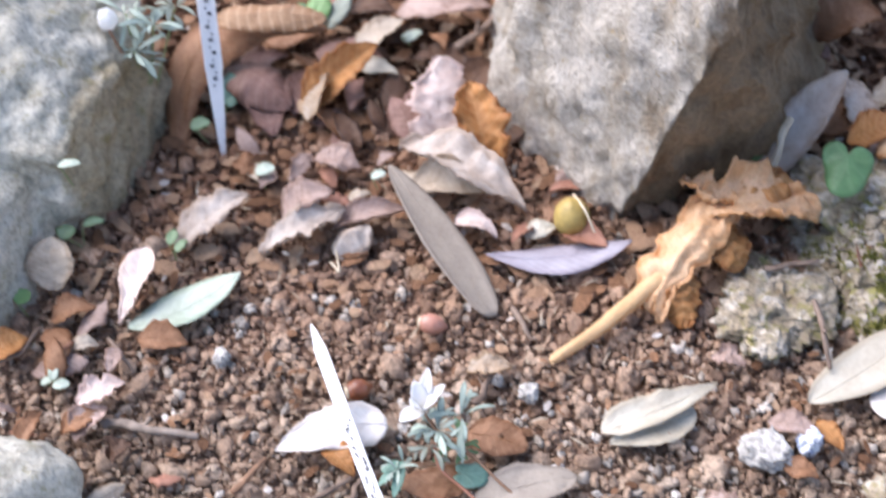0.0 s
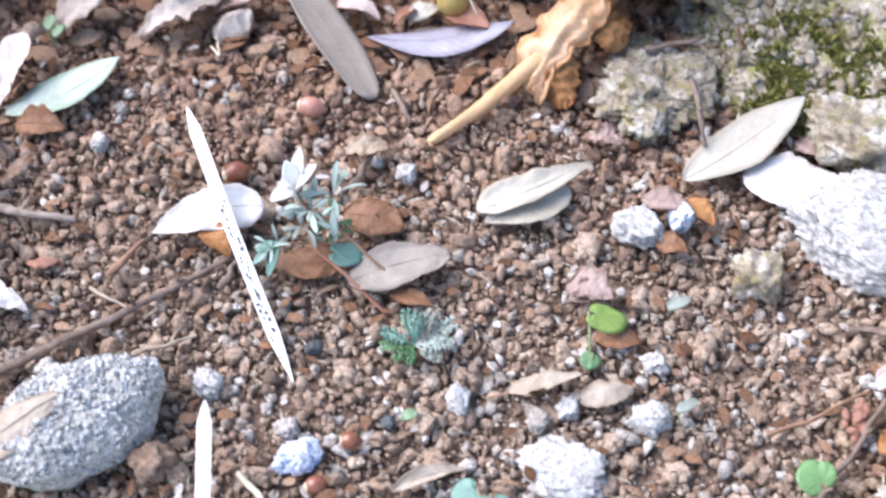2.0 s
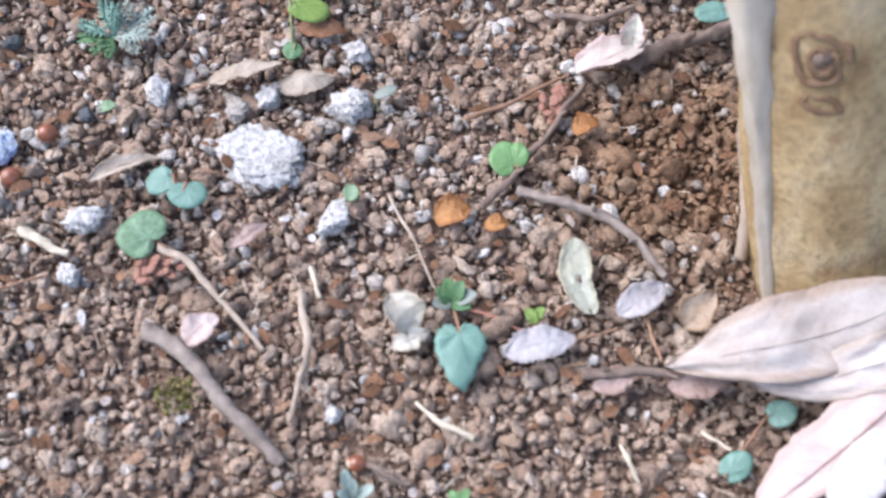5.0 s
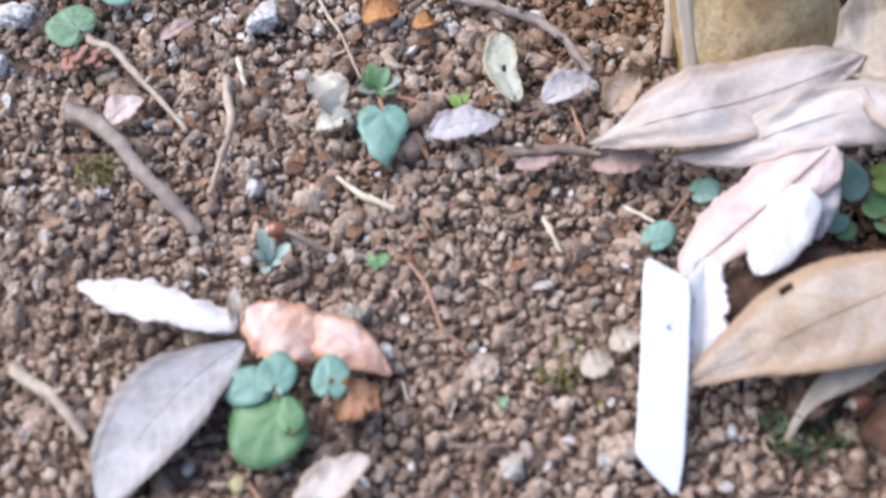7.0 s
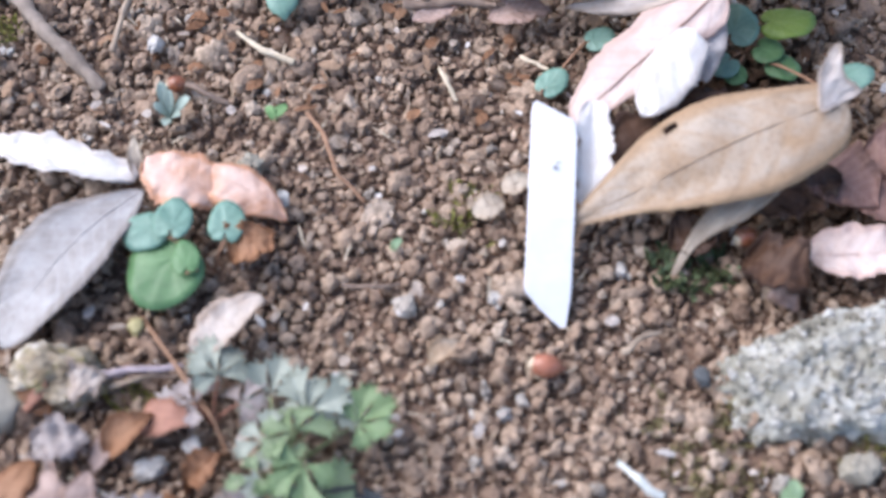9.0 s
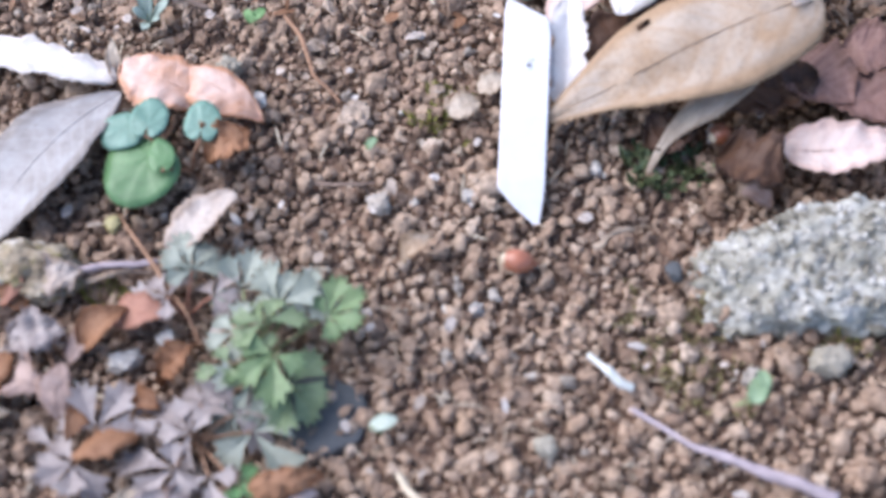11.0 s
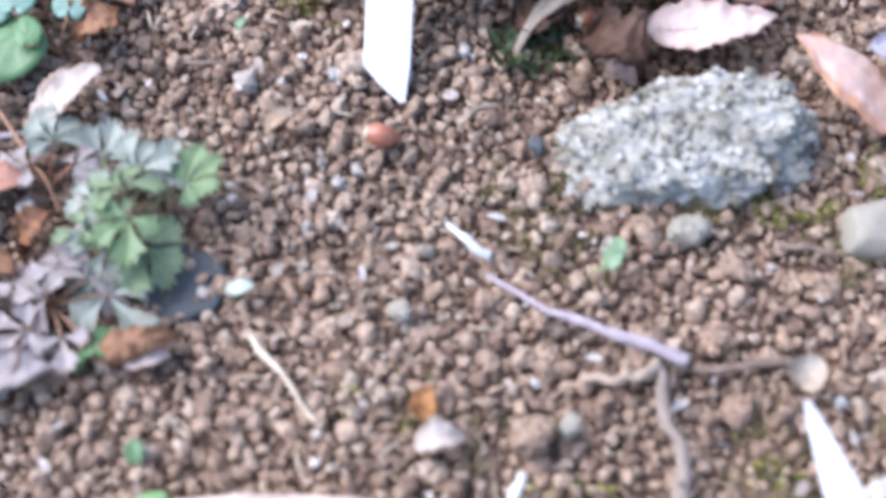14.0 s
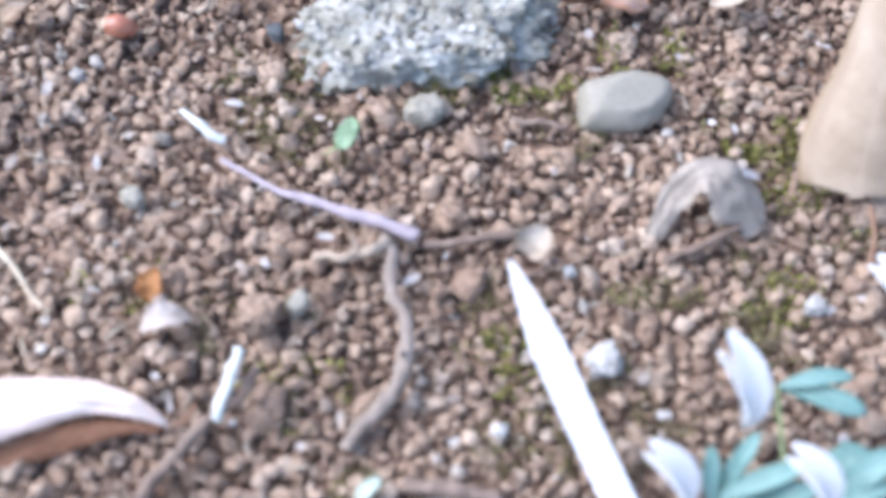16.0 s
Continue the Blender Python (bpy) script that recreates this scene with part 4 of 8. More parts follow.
for k in range(6):
    wob = np.random.default_rng(k).uniform(0.6, 1.3, (6, 1))
    dust_shapes.append((np.array([(1, 0, 0), (0, 1, 0), (-1, 0, 0), (0, -1, 0), (0, 0, 1), (0, 0, -1)]) * wob, np.array([(0, 1, 4), (1, 2, 4), (2, 3, 4), (3, 0, 4), (1, 0, 5), (2, 1, 5), (3, 2, 5), (0, 3, 5)])))



# ---- stones ----
# its first cut face is tinted darker for the shade on that side
rock("boulder", "large rounded grey-green granite boulder", (-0.3450, 0.1827, -0.0300), (0.110, 0.104, 0.10), granite, 20, (0, 0), ((0.80, -0.50, 0.15, 0.84), (-0.2, -0.9, 0.1, 0.88), (0.6, -0.2, 0.75, 0.78), (0.1, -0.6, 0.80, 0.84)), 3, 0.14, 0.05, 0.016, 6, grit=22, stained_shaded=(0,))
# its right faces: rust-brown, with their shade in the same tint
rock("boulder", "large angular boulder, pale face and rust-brown side", (0.0811, 0.2692, -0.0500), (0.20, 0.18, 0.19), warm_rock, 0, (0, 0), ((-0.79, -0.592, 0.161, 0.564), (0.560, -0.800, -0.215, 0.655), (-0.98, 0.045, 0.195, 0.476), (0.954, -0.226, 0.196, 0.405), (0.1, 0.0, 1.0, 0.60)), 6, 0.08, 0.045, 0.03, 6, grit=22, stained_shaded=(1, 3))
rock("boulder", "grey-green boulder low at the edge of the bed", (-0.3440, 0.0900, -0.0200), (0.056, 0.080, 0.060), granite, 10, (0, 0), ((0.7, -0.5, 0.2, 0.8),), 5, 0.16, 0.05, 0.03, 5, grit=8)
rock("boulder", "pale grey streaked stone at the edge of the bed", (-0.2833, -0.1282, -0.0300), (0.045, 0.07, 0.055), granite, -20, (0, 0), ((0.8, -0.2, 0.5, 0.7),), 9, 0.16, 0.03, detail=5)
ledge = rock("rock_ledge", "low crusted rock ledge with green moss", (0.2586, 0.0992, -0.0300), (0.105, 0.072, 0.037), crust_rock, -12, (0, 0), ((-0.2, -0.3, 1, 0.75),), 12, 0.3, 0.10, 0.12, 6, grit=10)
rock("stone", "crusty grey clod spotted with moss", (0.1386, 0.0548, -0.0100), (0.030, 0.030, 0.015), crumb_rock, 20, (0, 0), (), 41, 0.5, 0.14, 0.08, 6, "stone", grit=6)
rock("stone", "crusty pale clod with lichen", (0.1291, 0.0746, -0.0060), (0.018, 0.016, 0.011), crumb_rock, 60, (0, 0), (), 43, 0.5, 0.14, 0.08, 5, "stone", grit=5)
rock("stone", "crusty grey-brown clod beside the ledge", (0.1836, 0.1431, -0.0040), (0.03, 0.028, 0.016), crumb_rock, 10, (0, 0), (), 45, 0.5, 0.14, 0.08, 5, "stone", grit=5)
rock("stone", "crumbly white-grey clod behind the white stone", (0.2573, 0.0198, 0.0000), (0.035, 0.025, 0.015), crumb_rock, -20, (0, 0), (), 47, 0.5, 0.14, 0.08, 5, "stone", grit=6)
rock("stone", "white rough pumice-like stone", (0.2734, -0.0470, -0.0120), (0.062, 0.042, 0.024), pale_rock, -12, (-8, 4), ((0.0, -0.1, 1, 0.8), (-0.8, -0.6, 0.0, 0.85)), 15, 0.22, 0.08, 0.04, 6, category="stone", grit=16, facets=6)
granular_stone = rock("stone", "rough granular pale grey stone, half buried", (-0.1570, -0.1720, -0.0060), (0.047, 0.029, 0.026), grit_rock, 35, (0, 0), ((0.1, -0.2, 1, 0.85),), 18, 0.16, 0.03, 0.03, 5, category="stone", grit=13)
rock("clod", "brown clod of earth under the granular stone", (-0.1180, -0.1900, 0.0000), (0.011, 0.010, 0.009), clod_rock, 20, (0, 0), (), 47, 0.5, 0.14, 0.08, 4, "clod", grit=5)
rock("stone", "small flat white chalky stone", (0.0879, -0.1850, -0.0040), (0.023, 0.016, 0.008), pale_rock, -25, (6, 0), ((0, 0, 1, 0.6),), 21, 0.35, 0.10, 0.10, 5, "stone", grit=7)
rock("stone", "flat white and blue speckled pebble", (-0.0455, -0.1840, -0.0005), (0.0125, 0.0085, 0.0070), blue_stone, 25, (0, 0), ((0.3, -0.6, 0.6, 0.75),), 24, 0.30, 0.10, 0.05, 5, "stone")
grey_rock = rock("stone", "weathered grey rock with lichen and moss along its foot", (0.4310, -0.4890, -0.0215), (0.059, 0.036, 0.032), moss_rock, -4, (-5, -3), ((-0.05, -0.30, 1, 0.62), (-1, -0.15, 0.1, 0.88), (0.15, -1, 0.1, 0.84), (0.9, -0.2, 0.1, 0.90), (-0.5, 0.3, 1, 0.7), (-0.62, 0.75, 0.2, 0.60), (0.0, 1.0, 0.25, 0.70)), 28, 0.34, 0.11, 0.035, 6, category="stone", grit=14)
rock("stone", "smooth rounded grey-brown cobble", (0.5105, -0.5331, -0.0060), (0.0215, 0.0135, 0.011), smooth_grey, 12, (0, 0), ((0.2, -0.2, 1, 0.8), (-0.9, 0.1, 0.2, 0.8)), 31, 0.12, 0.01, 0.0, 4, "stone")
rock("stone", "dark flat slate chip half under soil", (0.2190, -0.5513, -0.0120), (0.020, 0.022, 0.009), slate, 40, (4, 4), ((0, 0, 1, 0.4), (0.8, 0.5, 0, 0.7), (-0.5, 0.8, 0, 0.75)), 34, 0.12, 0.02, 0.0, 4, "stone")

for n, (spot, size, mat, text) in enumerate((
    ((0.1314, -0.1572, 0.0000), (0.0105, 0.0095, 0.009), pale_rock, "rough off-white pumice pebble"),
    ((0.0896, -0.1523, 0.0000), (0.0075, 0.006, 0.006), pale_rock, "rough off-white pumice pebble"),
    ((0.0744, -0.1591, 0.0000), (0.0075, 0.006, 0.006), pumice_piece_mat, "pale tan pumice pebble"),
    ((-0.0527, -0.1674, 0.0000), (0.0065, 0.006, 0.006), pumice_piece_mat, "small pale rounded pebble"),
    ((0.0031, -0.2216, 0.0000), (0.011, 0.007, 0.006), pale_rock, "knobbly white pumice pebble"),
    ((0.1250, -0.2198, 0.0000), (0.0125, 0.0065, 0.006), pale_rock, "knobbly white pumice pebble"),
    ((-0.0431, -0.2112, 0.0000), (0.0055, 0.0075, 0.006), pumice_piece_mat, "pale elongated pumice pebble"),
    ((0.1344, -0.1237, 0.0000), (0.0075, 0.006, 0.006), pale_rock, "rough off-white pumice pebble"),
    ((0.0335, -0.1486, 0.0000), (0.0065, 0.009, 0.006), pale_rock, "greyish knobbly pumice pebble"),
    ((-0.0658, -0.2440, 0.0000), (0.0085, 0.007, 0.007), pale_rock, "pale grey rough pebble"),
    ((-0.0954, -0.1437, 0.0000), (0.009, 0.008, 0.008), pale_rock, "lumpy white pumice pebble"),
    ((0.1285, -0.0408, 0.0020), (0.0155, 0.011, 0.010), pale_rock, "crumbly grey-white lump of stone"),
    ((0.1920, -0.0694, 0.0000), (0.0155, 0.016, 0.012), crumb_rock, "crumbly grey lump of soil and grit"),
    ((0.1516, -0.0354, 0.0030), (0.009, 0.007, 0.008), blue_stone, "pale bluish grey pebble"),
    ((-0.0022, -0.2498, 0.0000), (0.007, 0.005, 0.005), pale_rock, "small white pumice pebble"),
    ((-0.0018, -0.1624, 0.0000), (0.0045, 0.004, 0.004), slate, "small black pebble on soil"),
    ((-0.0426, -0.1200, 0.0000), (0.006, 0.004, 0.004), slate, "small dark grey pebble"),
    ((-0.1766, 0.0088, 0.0000), (0.006, 0.005, 0.005), pale_rock, "small white pumice pebble"),
    ((-0.0002, -0.0078, 0.0000), (0.006, 0.006, 0.007), pale_rock, "small white pumice pebble"),
    ((-0.1810, -0.1372, 0.0000), (0.007, 0.006, 0.006), pumice_piece_mat, "small white pumice pebble"),
    ((-0.1903, -0.1688, 0.0000), (0.008, 0.007, 0.006), pale_rock, "small white pumice pebble"),
    ((-0.1768, 0.0098, 0.0000), (0.0065, 0.0045, 0.005), pale_rock, "small white pumice pebble"),
    ((0.2432, -0.4581, 0.0000), (0.0055, 0.005, 0.0055), pumice_piece_mat, "small rounded pale pebble"),
    ((0.1743, -0.3882, 0.0000), (0.006, 0.006, 0.006), smooth_grey, "small round grey pebble"),
    ((0.1885, -0.4045, 0.0000), (0.004, 0.004, 0.004), pale_rock, "tiny grey pebble on soil"),
    ((0.1265, -0.3197, 0.0000), (0.0045, 0.004, 0.004), pale_rock, "tiny white pebble on soil"),
    ((0.3112, -0.5693, 0.0000), (0.0055, 0.0045, 0.005), smooth_grey, "small smooth blue-grey pebble"),
    ((0.4302, -0.5340, 0.0000), (0.009, 0.007, 0.006), smooth_grey, "flat pale brown pebble with a white fleck"),
    ((0.3770, -0.6198, 0.0000), (0.006, 0.004, 0.004), smooth_grey, "small flat grey pebble"),
    ((0.3622, -0.6235, 0.0000), (0.0085, 0.009, 0.009), soil_piece_mat, "round brown clod of soil"),
    ((0.4927, -0.6484, 0.0000), (0.007, 0.007, 0.006), pale_rock, "small white angular pebble"),
    ((0.4510, -0.6750, 0.0000), (0.0035, 0.003, 0.003), pale_rock, "tiny white pebble on soil"),
    ((0.4827, -0.6102, 0.0000), (0.0028, 0.0025, 0.0025), pale_rock, "tiny white pebble on soil"),
)):
    pebble(text, spot, size, mat, 50 + n, n * 47 % 180)

rock("stone", "grey-brown stone half buried among withered leaves", (0.0685, -0.5037, -0.0060), (0.016, 0.015, 0.011), smooth_grey, 30, (0, 0), ((0.3, -0.2, 1, 0.8),), 61, 0.2, 0.05, 0.03, 4, "stone")
rock("stone", "lump of crusted soil among withered leaves", (0.0979, -0.4909, -0.0060), (0.021, 0.014, 0.012), crumb_rock, 15, (0, 0), (), 63, 0.4, 0.12, 0.08, 5, "stone", grit=5)
pebble("white chip of stone among withered leaves", (0.1391, -0.5314, 0.0000), (0.008, 0.0045, 0.004), pale_rock, 111, 15)
pebble("white chip of stone among withered leaves", (0.1563, -0.5219, 0.0020), (0.004, 0.004, 0.003), pale_rock, 112, 50)
pebble("tiny black seed beside the grey rock", (0.3683, -0.4922, 0.0010), (0.0036, 0.0048, 0.003), slate, 113, 20, pits=0.0)
pebble("small yellow seed on the soil", (0.1293, -0.4688, 0.0030), (0.0032, 0.004, 0.003), yellow_seed_mat, 114, 0, pits=0.0)
pebble("small white pebble on soil", (0.5765, -0.6296, 0.0000), (0.005, 0.004, 0.004), pale_rock, 115, 30)

# ---- wooden post and stakes ----
def post(foot, top, r):
    thing = new("post")
    thing.location = foot
    f, t = Vector((0, 0, -0.03)), Vector(top) - Vector(foot)
    part("trunk", tube([f, f.lerp(t, 0.35), f.lerp(t, 0.7), t], [r * 1.04, r, r * 0.98, r * 0.97], 48, 0.06), wood_mat, thing)

    def on_bark(z, a, lift=1.0):
        c = f.lerp(t, (z + 0.03) / (t.z + 0.03))
        way = Vector((math.cos(radians(a)), math.sin(radians(a)), 0))
        return c + way * (r * lift / way.cross((t - f).normalized()).length)

    s = Vector((-r * 0.80, -r * 0.58, 0))
    part("bark_strip", tube([f + s, f.lerp(t, 0.35) + s * 1.0, f.lerp(t, 0.7) + s * 0.99, t + s], [0.0042, 0.0050, 0.0056, 0.0085, 0.0120, 0.0150], 24, 0.35), pale_bark_mat, thing, "pale loose bark strip")
    # a cut branch: dark core inside two broken brown rings
    for z, a, rz, ra, thick in ((0.137, -98, 0.0120, 15, 0.0022), (0.136, -97, 0.0060, 7, 0.0022), (0.115, -98, 0.0034, 11, 0.0017)):
        ring = [on_bark(z + rz * math.sin(k * 0.4488) * (1 + 0.55 * noise.noise(Vector((k * 0.7, z * 90, 0)))), a + ra * math.cos(k * 0.4488) * (1 + 0.5 * noise.noise(Vector((k * 0.7, 3, z * 70)))), 0.985) for k in range(15)]
        part("knot_ring", tube(ring, [thick, thick * 0.5, thick * 1.1, thick * 0.6], 8, 0.5), knot_mat, thing, "brown ring of bark round a knot")
    bm = bmesh.new()
    bmesh.ops.create_icosphere(bm, subdivisions=3, radius=1.0)
    c = on_bark(0.136, -97, 0.99)
    for v in bm.verts:
        v.co = Vector((v.co.x * 0.0042, v.co.y * 0.002, v.co.z * 0.005)) * (1 + 0.5 * noise.noise(v.co * 2.2)) + c
    part("knot", bm, twig_mat, thing, "dark core of a knot")
    return tagged(thing, "yellowish brown wooden post with peeling pale bark", "post")


post((0.3765, -0.2449, 0.0000), (0.3241, -0.1344, 0.2000), 0.040)
twig("thin split cane standing against the post", ((0.3241, -0.2386, 0.0000), (0.3224, -0.2048, 0.0300), (0.3198, -0.1814, 0.0600)), 0.003, 0.0028, pale_twig_mat, 0.15, "cane", "cane")

# ---- plant labels ----
pen = random.Random(4)
MARKS = []
for k in range(40):
    u = 0.14 + 0.0125 * k
    MARKS.append((u, u + pen.uniform(0.005, 0.014), pen.uniform(-0.26, 0.26), pen.uniform(0.06, 0.26)))
plant_label("white plastic plant label covered in faded writing", (-0.0530, -0.1377, -0.0040), (-0.1226, 0.0133, 0.0300), 0.0078, bars=MARKS, face=-25, sharp=0.16, square_top=False, point=0.10)
plant_label("yellowed blank plastic plant label stuck in the soil", (-0.0862, -0.2575, 0.0000), (-0.0907, -0.1671, 0.0300), 0.0076, sharp=0.30, face=10, square_top=False, point=0.12, material=old_label_mat)
plant_label("white plastic plant label standing behind the leaves", (-0.2001, 0.1641, -0.0140), (-0.2130, 0.2445, 0.0950), 0.0115, bars=[(0.42 + 0.03 * k, 0.428 + 0.03 * k + 0.008 * (k % 2), 0.09 * (k % 3 - 1), 0.12 + 0.12 * (k % 2)) for k in range(14)], face=12, sharp=0.55)
plant_label("white plastic plant label leaning beside curled leaves", (0.3036, -0.4670, -0.0020), (0.3087, -0.3795, 0.0345), 0.0205, bars=[(0.72, 0.735, 0.05, 0.08), (0.75, 0.753, 0.1, 0.14)], face=0, sharp=0.16, cut=0.8, slope=-0.45)
leaf("bleached papery strip with a ragged edge behind the label", (0.3245, -0.4190, 0.0115), (0.3265, -0.3715, 0.0300), 0.0155, white_leaf, arch=0.001, curl=0.25, fold=0.3, torn=0.45, blunt=0.25, peak=0.5, crumple=0.0015, rib=False, twist=0, bend=0.0)
plant_label("white plastic plant label tip rising close by", (0.5030, -0.7300, -0.0040), (0.4552, -0.6316, 0.0550), 0.0128, face=-30, square_top=False, sharp=0.12, point=0.26)
spread_leaf("smooth tan sheath of a bamboo shoot", ((0.5975, -0.5880, 0.0120), (0.6015, -0.5700, 0.0270), (0.6085, -0.5480, 0.0430), (0.6160, -0.5180, 0.0600), (0.6230, -0.4900, 0.0740)),
            ((0.0240, 0.0180), (0.0260, 0.0200), (0.0190, 0.0170), (0.0125, 0.0110), (0.0050, 0.0050)), bamboo_leaf, curl=-0.55, wave=0.0005, crumple=0.0, torn=0.015, cap=(0.02, 0.1), rib=False, rim=pale_twig_mat, stalk=((0.6020, -0.5915, 0.0110), (0.6035, -0.6010, 0.0060), (0.6015, -0.6125, -0.0010)), name="bamboo_sheath", category="sheath")

# ---- fallen leaves: upper bed ----
leaf("huge curled brown leaf leaning beside the boulder", (-0.2300, 0.1700, 0.0000), (-0.1420, 0.2560, 0.0320), 0.040, brown_leaf, arch=0.014, curl=-0.5, roll=4, bend=0.040, wave=0.003, crumple=0.002, peak=0.5, blunt=0.36, rows=48, cols=18, twist=10, holes=((0.66, 0.2, 0.035),))
leaf("pale ribbed inside of a curled brown leaf", (-0.2090, 0.2430, 0.0470), (-0.1400, 0.2540, 0.0400), 0.024, husk_leaf, arch=0.006, curl=-0.7, roll=10, wave=0.002, crumple=0.001, blunt=0.4, twist=0)
leaf("dark reddish brown cupped leaf", (-0.2044, 0.2329, 0.0140), (-0.1614, 0.2032, 0.0060), 0.036, rose_leaf, arch=0.010, curl=-0.7, wave=0.002, blunt=0.5)
leaf("orange-brown split leaf standing on edge", (-0.1509, 0.1988, 0.0020), (-0.1066, 0.2470, 0.0240), 0.024, orange_leaf, arch=0.006, roll=15, fold=0.7, wave=0.004, crumple=0.003, torn=0.25, blunt=0.6)
leaf("pale orange flap of a split leaf", (-0.1472, 0.1897, 0.0100), (-0.1365, 0.2195, 0.0240), 0.018, tan_leaf, arch=0.002, roll=-45, curl=0.5)
leaf("torn scrap of orange-brown leaf", (-0.1635, 0.2498, 0.0120), (-0.1363, 0.2234, 0.0100), 0.018, brown_leaf, arch=0.004, roll=-40, wave=0.002)
leaf("pale pink upright leaf with a ragged edge", (-0.0648, 0.1749, 0.0040), (-0.0613, 0.2230, 0.0380), 0.036, pink_leaf, arch=0.003, roll=10, curl=-0.3, torn=0.45, teeth=0.4, crumple=0.006, blunt=0.4)
leaf("bright orange leaf folded along its rib", (-0.0287, 0.1530, 0.0040), (-0.0447, 0.2006, 0.0380), 0.034, orange_leaf, arch=0.006, roll=-10, fold=0.6, crumple=0.006, wave=0.004, torn=0.3, blunt=0.6)
leaf("curled beige leaf with upturned edges", (-0.0871, 0.1667, 0.0120), (-0.0060, 0.1219, 0.0060), 0.030, dusty_leaf, arch=0.014, curl=1.1, crumple=0.006, wave=0.005)
leaf("curled beige leaf with a dark underside", (-0.0783, 0.1400, 0.0060), (-0.0273, 0.1372, 0.0060), 0.024, beige_leaf, arch=0.008, curl=1.3, roll=20)
leaf("smooth grey-brown strap leaf standing aslant", (-0.0897, 0.1412, 0.0240), (-0.0230, 0.0460, 0.0000), 0.0265, grey_leaf, arch=0.002, roll=-20, curl=0.2, peak=0.6, blunt=0.36, torn=0.03, crumple=0.0, uneven=0.1, wave=0.0006, twist=0, bend=0.0)
leaf("lilac-grey glossy lance-shaped leaf", (-0.0288, 0.0893, 0.0040), (0.0577, 0.0974, 0.0120), 0.0265, lilac_leaf, arch=-0.004, roll=-12, curl=-0.3, bend=-0.006, peak=0.55, torn=0.03, crumple=0.0, uneven=0.1, wave=0.001, twist=0)
leaf("small curled pinkish beige leaf", (-0.0504, 0.1129, 0.0040), (-0.0225, 0.1027, 0.0040), 0.015, pink_leaf, arch=0.006, curl=1.0)
leaf("small scrap of pale leaf", (-0.0055, 0.1042, 0.0030), (0.0131, 0.1113, 0.0060), 0.014, cream_leaf, arch=0.003, curl=0.5)
leaf("pale green-white glossy pointed leaf", (-0.2335, 0.0255, 0.0040), (-0.1724, 0.0639, 0.0120), 0.030, mint_leaf, arch=-0.003, roll=-10, fold=0.18, bend=-0.004, torn=0.03, crumple=0.0, wave=0.001, uneven=0.1)
leaf("orange and beige leaf bent upright", (-0.2394, 0.0277, 0.0040), (-0.2290, 0.0740, 0.0200), 0.021, rimmed_leaf, arch=0.003, roll=-8, curl=0.4, fold=0.2, peak=0.70, blunt=0.55, crumple=0.002, torn=0.12, twist=0)
leaf("beige leaf leaning on the boulder", (-0.2836, 0.0514, 0.0040), (-0.2859, 0.0752, 0.0250), 0.028, beige_leaf, arch=0.003, curl=0.4, blunt=0.5)
leaf("twisted dry mauve-brown leaf", (-0.2163, 0.0873, 0.0030), (-0.1730, 0.1154, 0.0220), 0.026, dusty_leaf, arch=0.004, roll=0, fold=0.35, wave=0.004, crumple=0.003)
leaf("dull mauve-brown curled leaf", (-0.1654, 0.0849, 0.0040), (-0.1151, 0.1140, 0.0120), 0.022, dusty_leaf, arch=0.006, roll=-5, curl=0.9, wave=0.005, crumple=0.004)
leaf("light brown leaf folded like a tent", (-0.1205, 0.0866, 0.0030), (-0.0991, 0.1020, 0.0120), 0.024, dusty_leaf, arch=0.006, fold=-0.9, blunt=0.5, crumple=0.003)
leaf("dull brown folded leaf", (-0.1544, 0.1112, 0.0040), (-0.1231, 0.1266, 0.0140), 0.026, mauve_leaf, arch=0.006, roll=-10, fold=0.4, wave=0.003, crumple=0.003)
leaf("grey-brown curled leaf strip", (-0.1217, 0.1057, 0.0040), (-0.0790, 0.1188, 0.0080), 0.017, mauve_leaf, arch=0.004, curl=1.4)
leaf("dull pinkish brown crumpled leaf", (-0.1415, 0.1591, 0.0060), (-0.1095, 0.1531, 0.0060), 0.022, mauve_leaf, arch=0.006, curl=0.8, wave=0.005, torn=0.3)
leaf("dull brown crumpled leaf", (-0.1920, 0.1549, 0.0060), (-0.1698, 0.1479, 0.0040), 0.018, brown_leaf, arch=0.004, wave=0.004, torn=0.3)
leaf("pale tan long leaf at the back of the bed", (-0.1224, 0.2532, 0.0100), (-0.0916, 0.2764, 0.0200), 0.022, beige_leaf, arch=0.004, curl=0.6)
leaf("pale olive leaf at the back of the bed", (-0.1213, 0.2424, 0.0100), (-0.0926, 0.2354, 0.0100), 0.014, cream_leaf, arch=0.003, curl=0.4)
leaf("grey-brown leaf at the back of the bed", (-0.0988, 0.2906, 0.0120), (-0.0337, 0.2949, 0.0150), 0.030, mauve_leaf, arch=0.008, curl=0.7, wave=0.004)
leaf("mauve dry leaf beside the boulder", (0.1382, 0.1553, 0.0040), (0.1890, 0.2059, 0.0500), 0.028, dusty_leaf, arch=0.004, roll=10, curl=0.3, blunt=0.6, twist=0)
leaf("dark green narrow leaf in the boulder's shade", (0.1193, 0.1584, 0.0040), (0.1426, 0.1925, 0.0300), 0.022, green_leaf, arch=0.003)
leaf("warm brown curled leaf behind the boulder", (0.1798, 0.2711, 0.0150), (0.2218, 0.2777, 0.0300), 0.04, brown_leaf, arch=0.010, curl=0.8, wave=0.004)
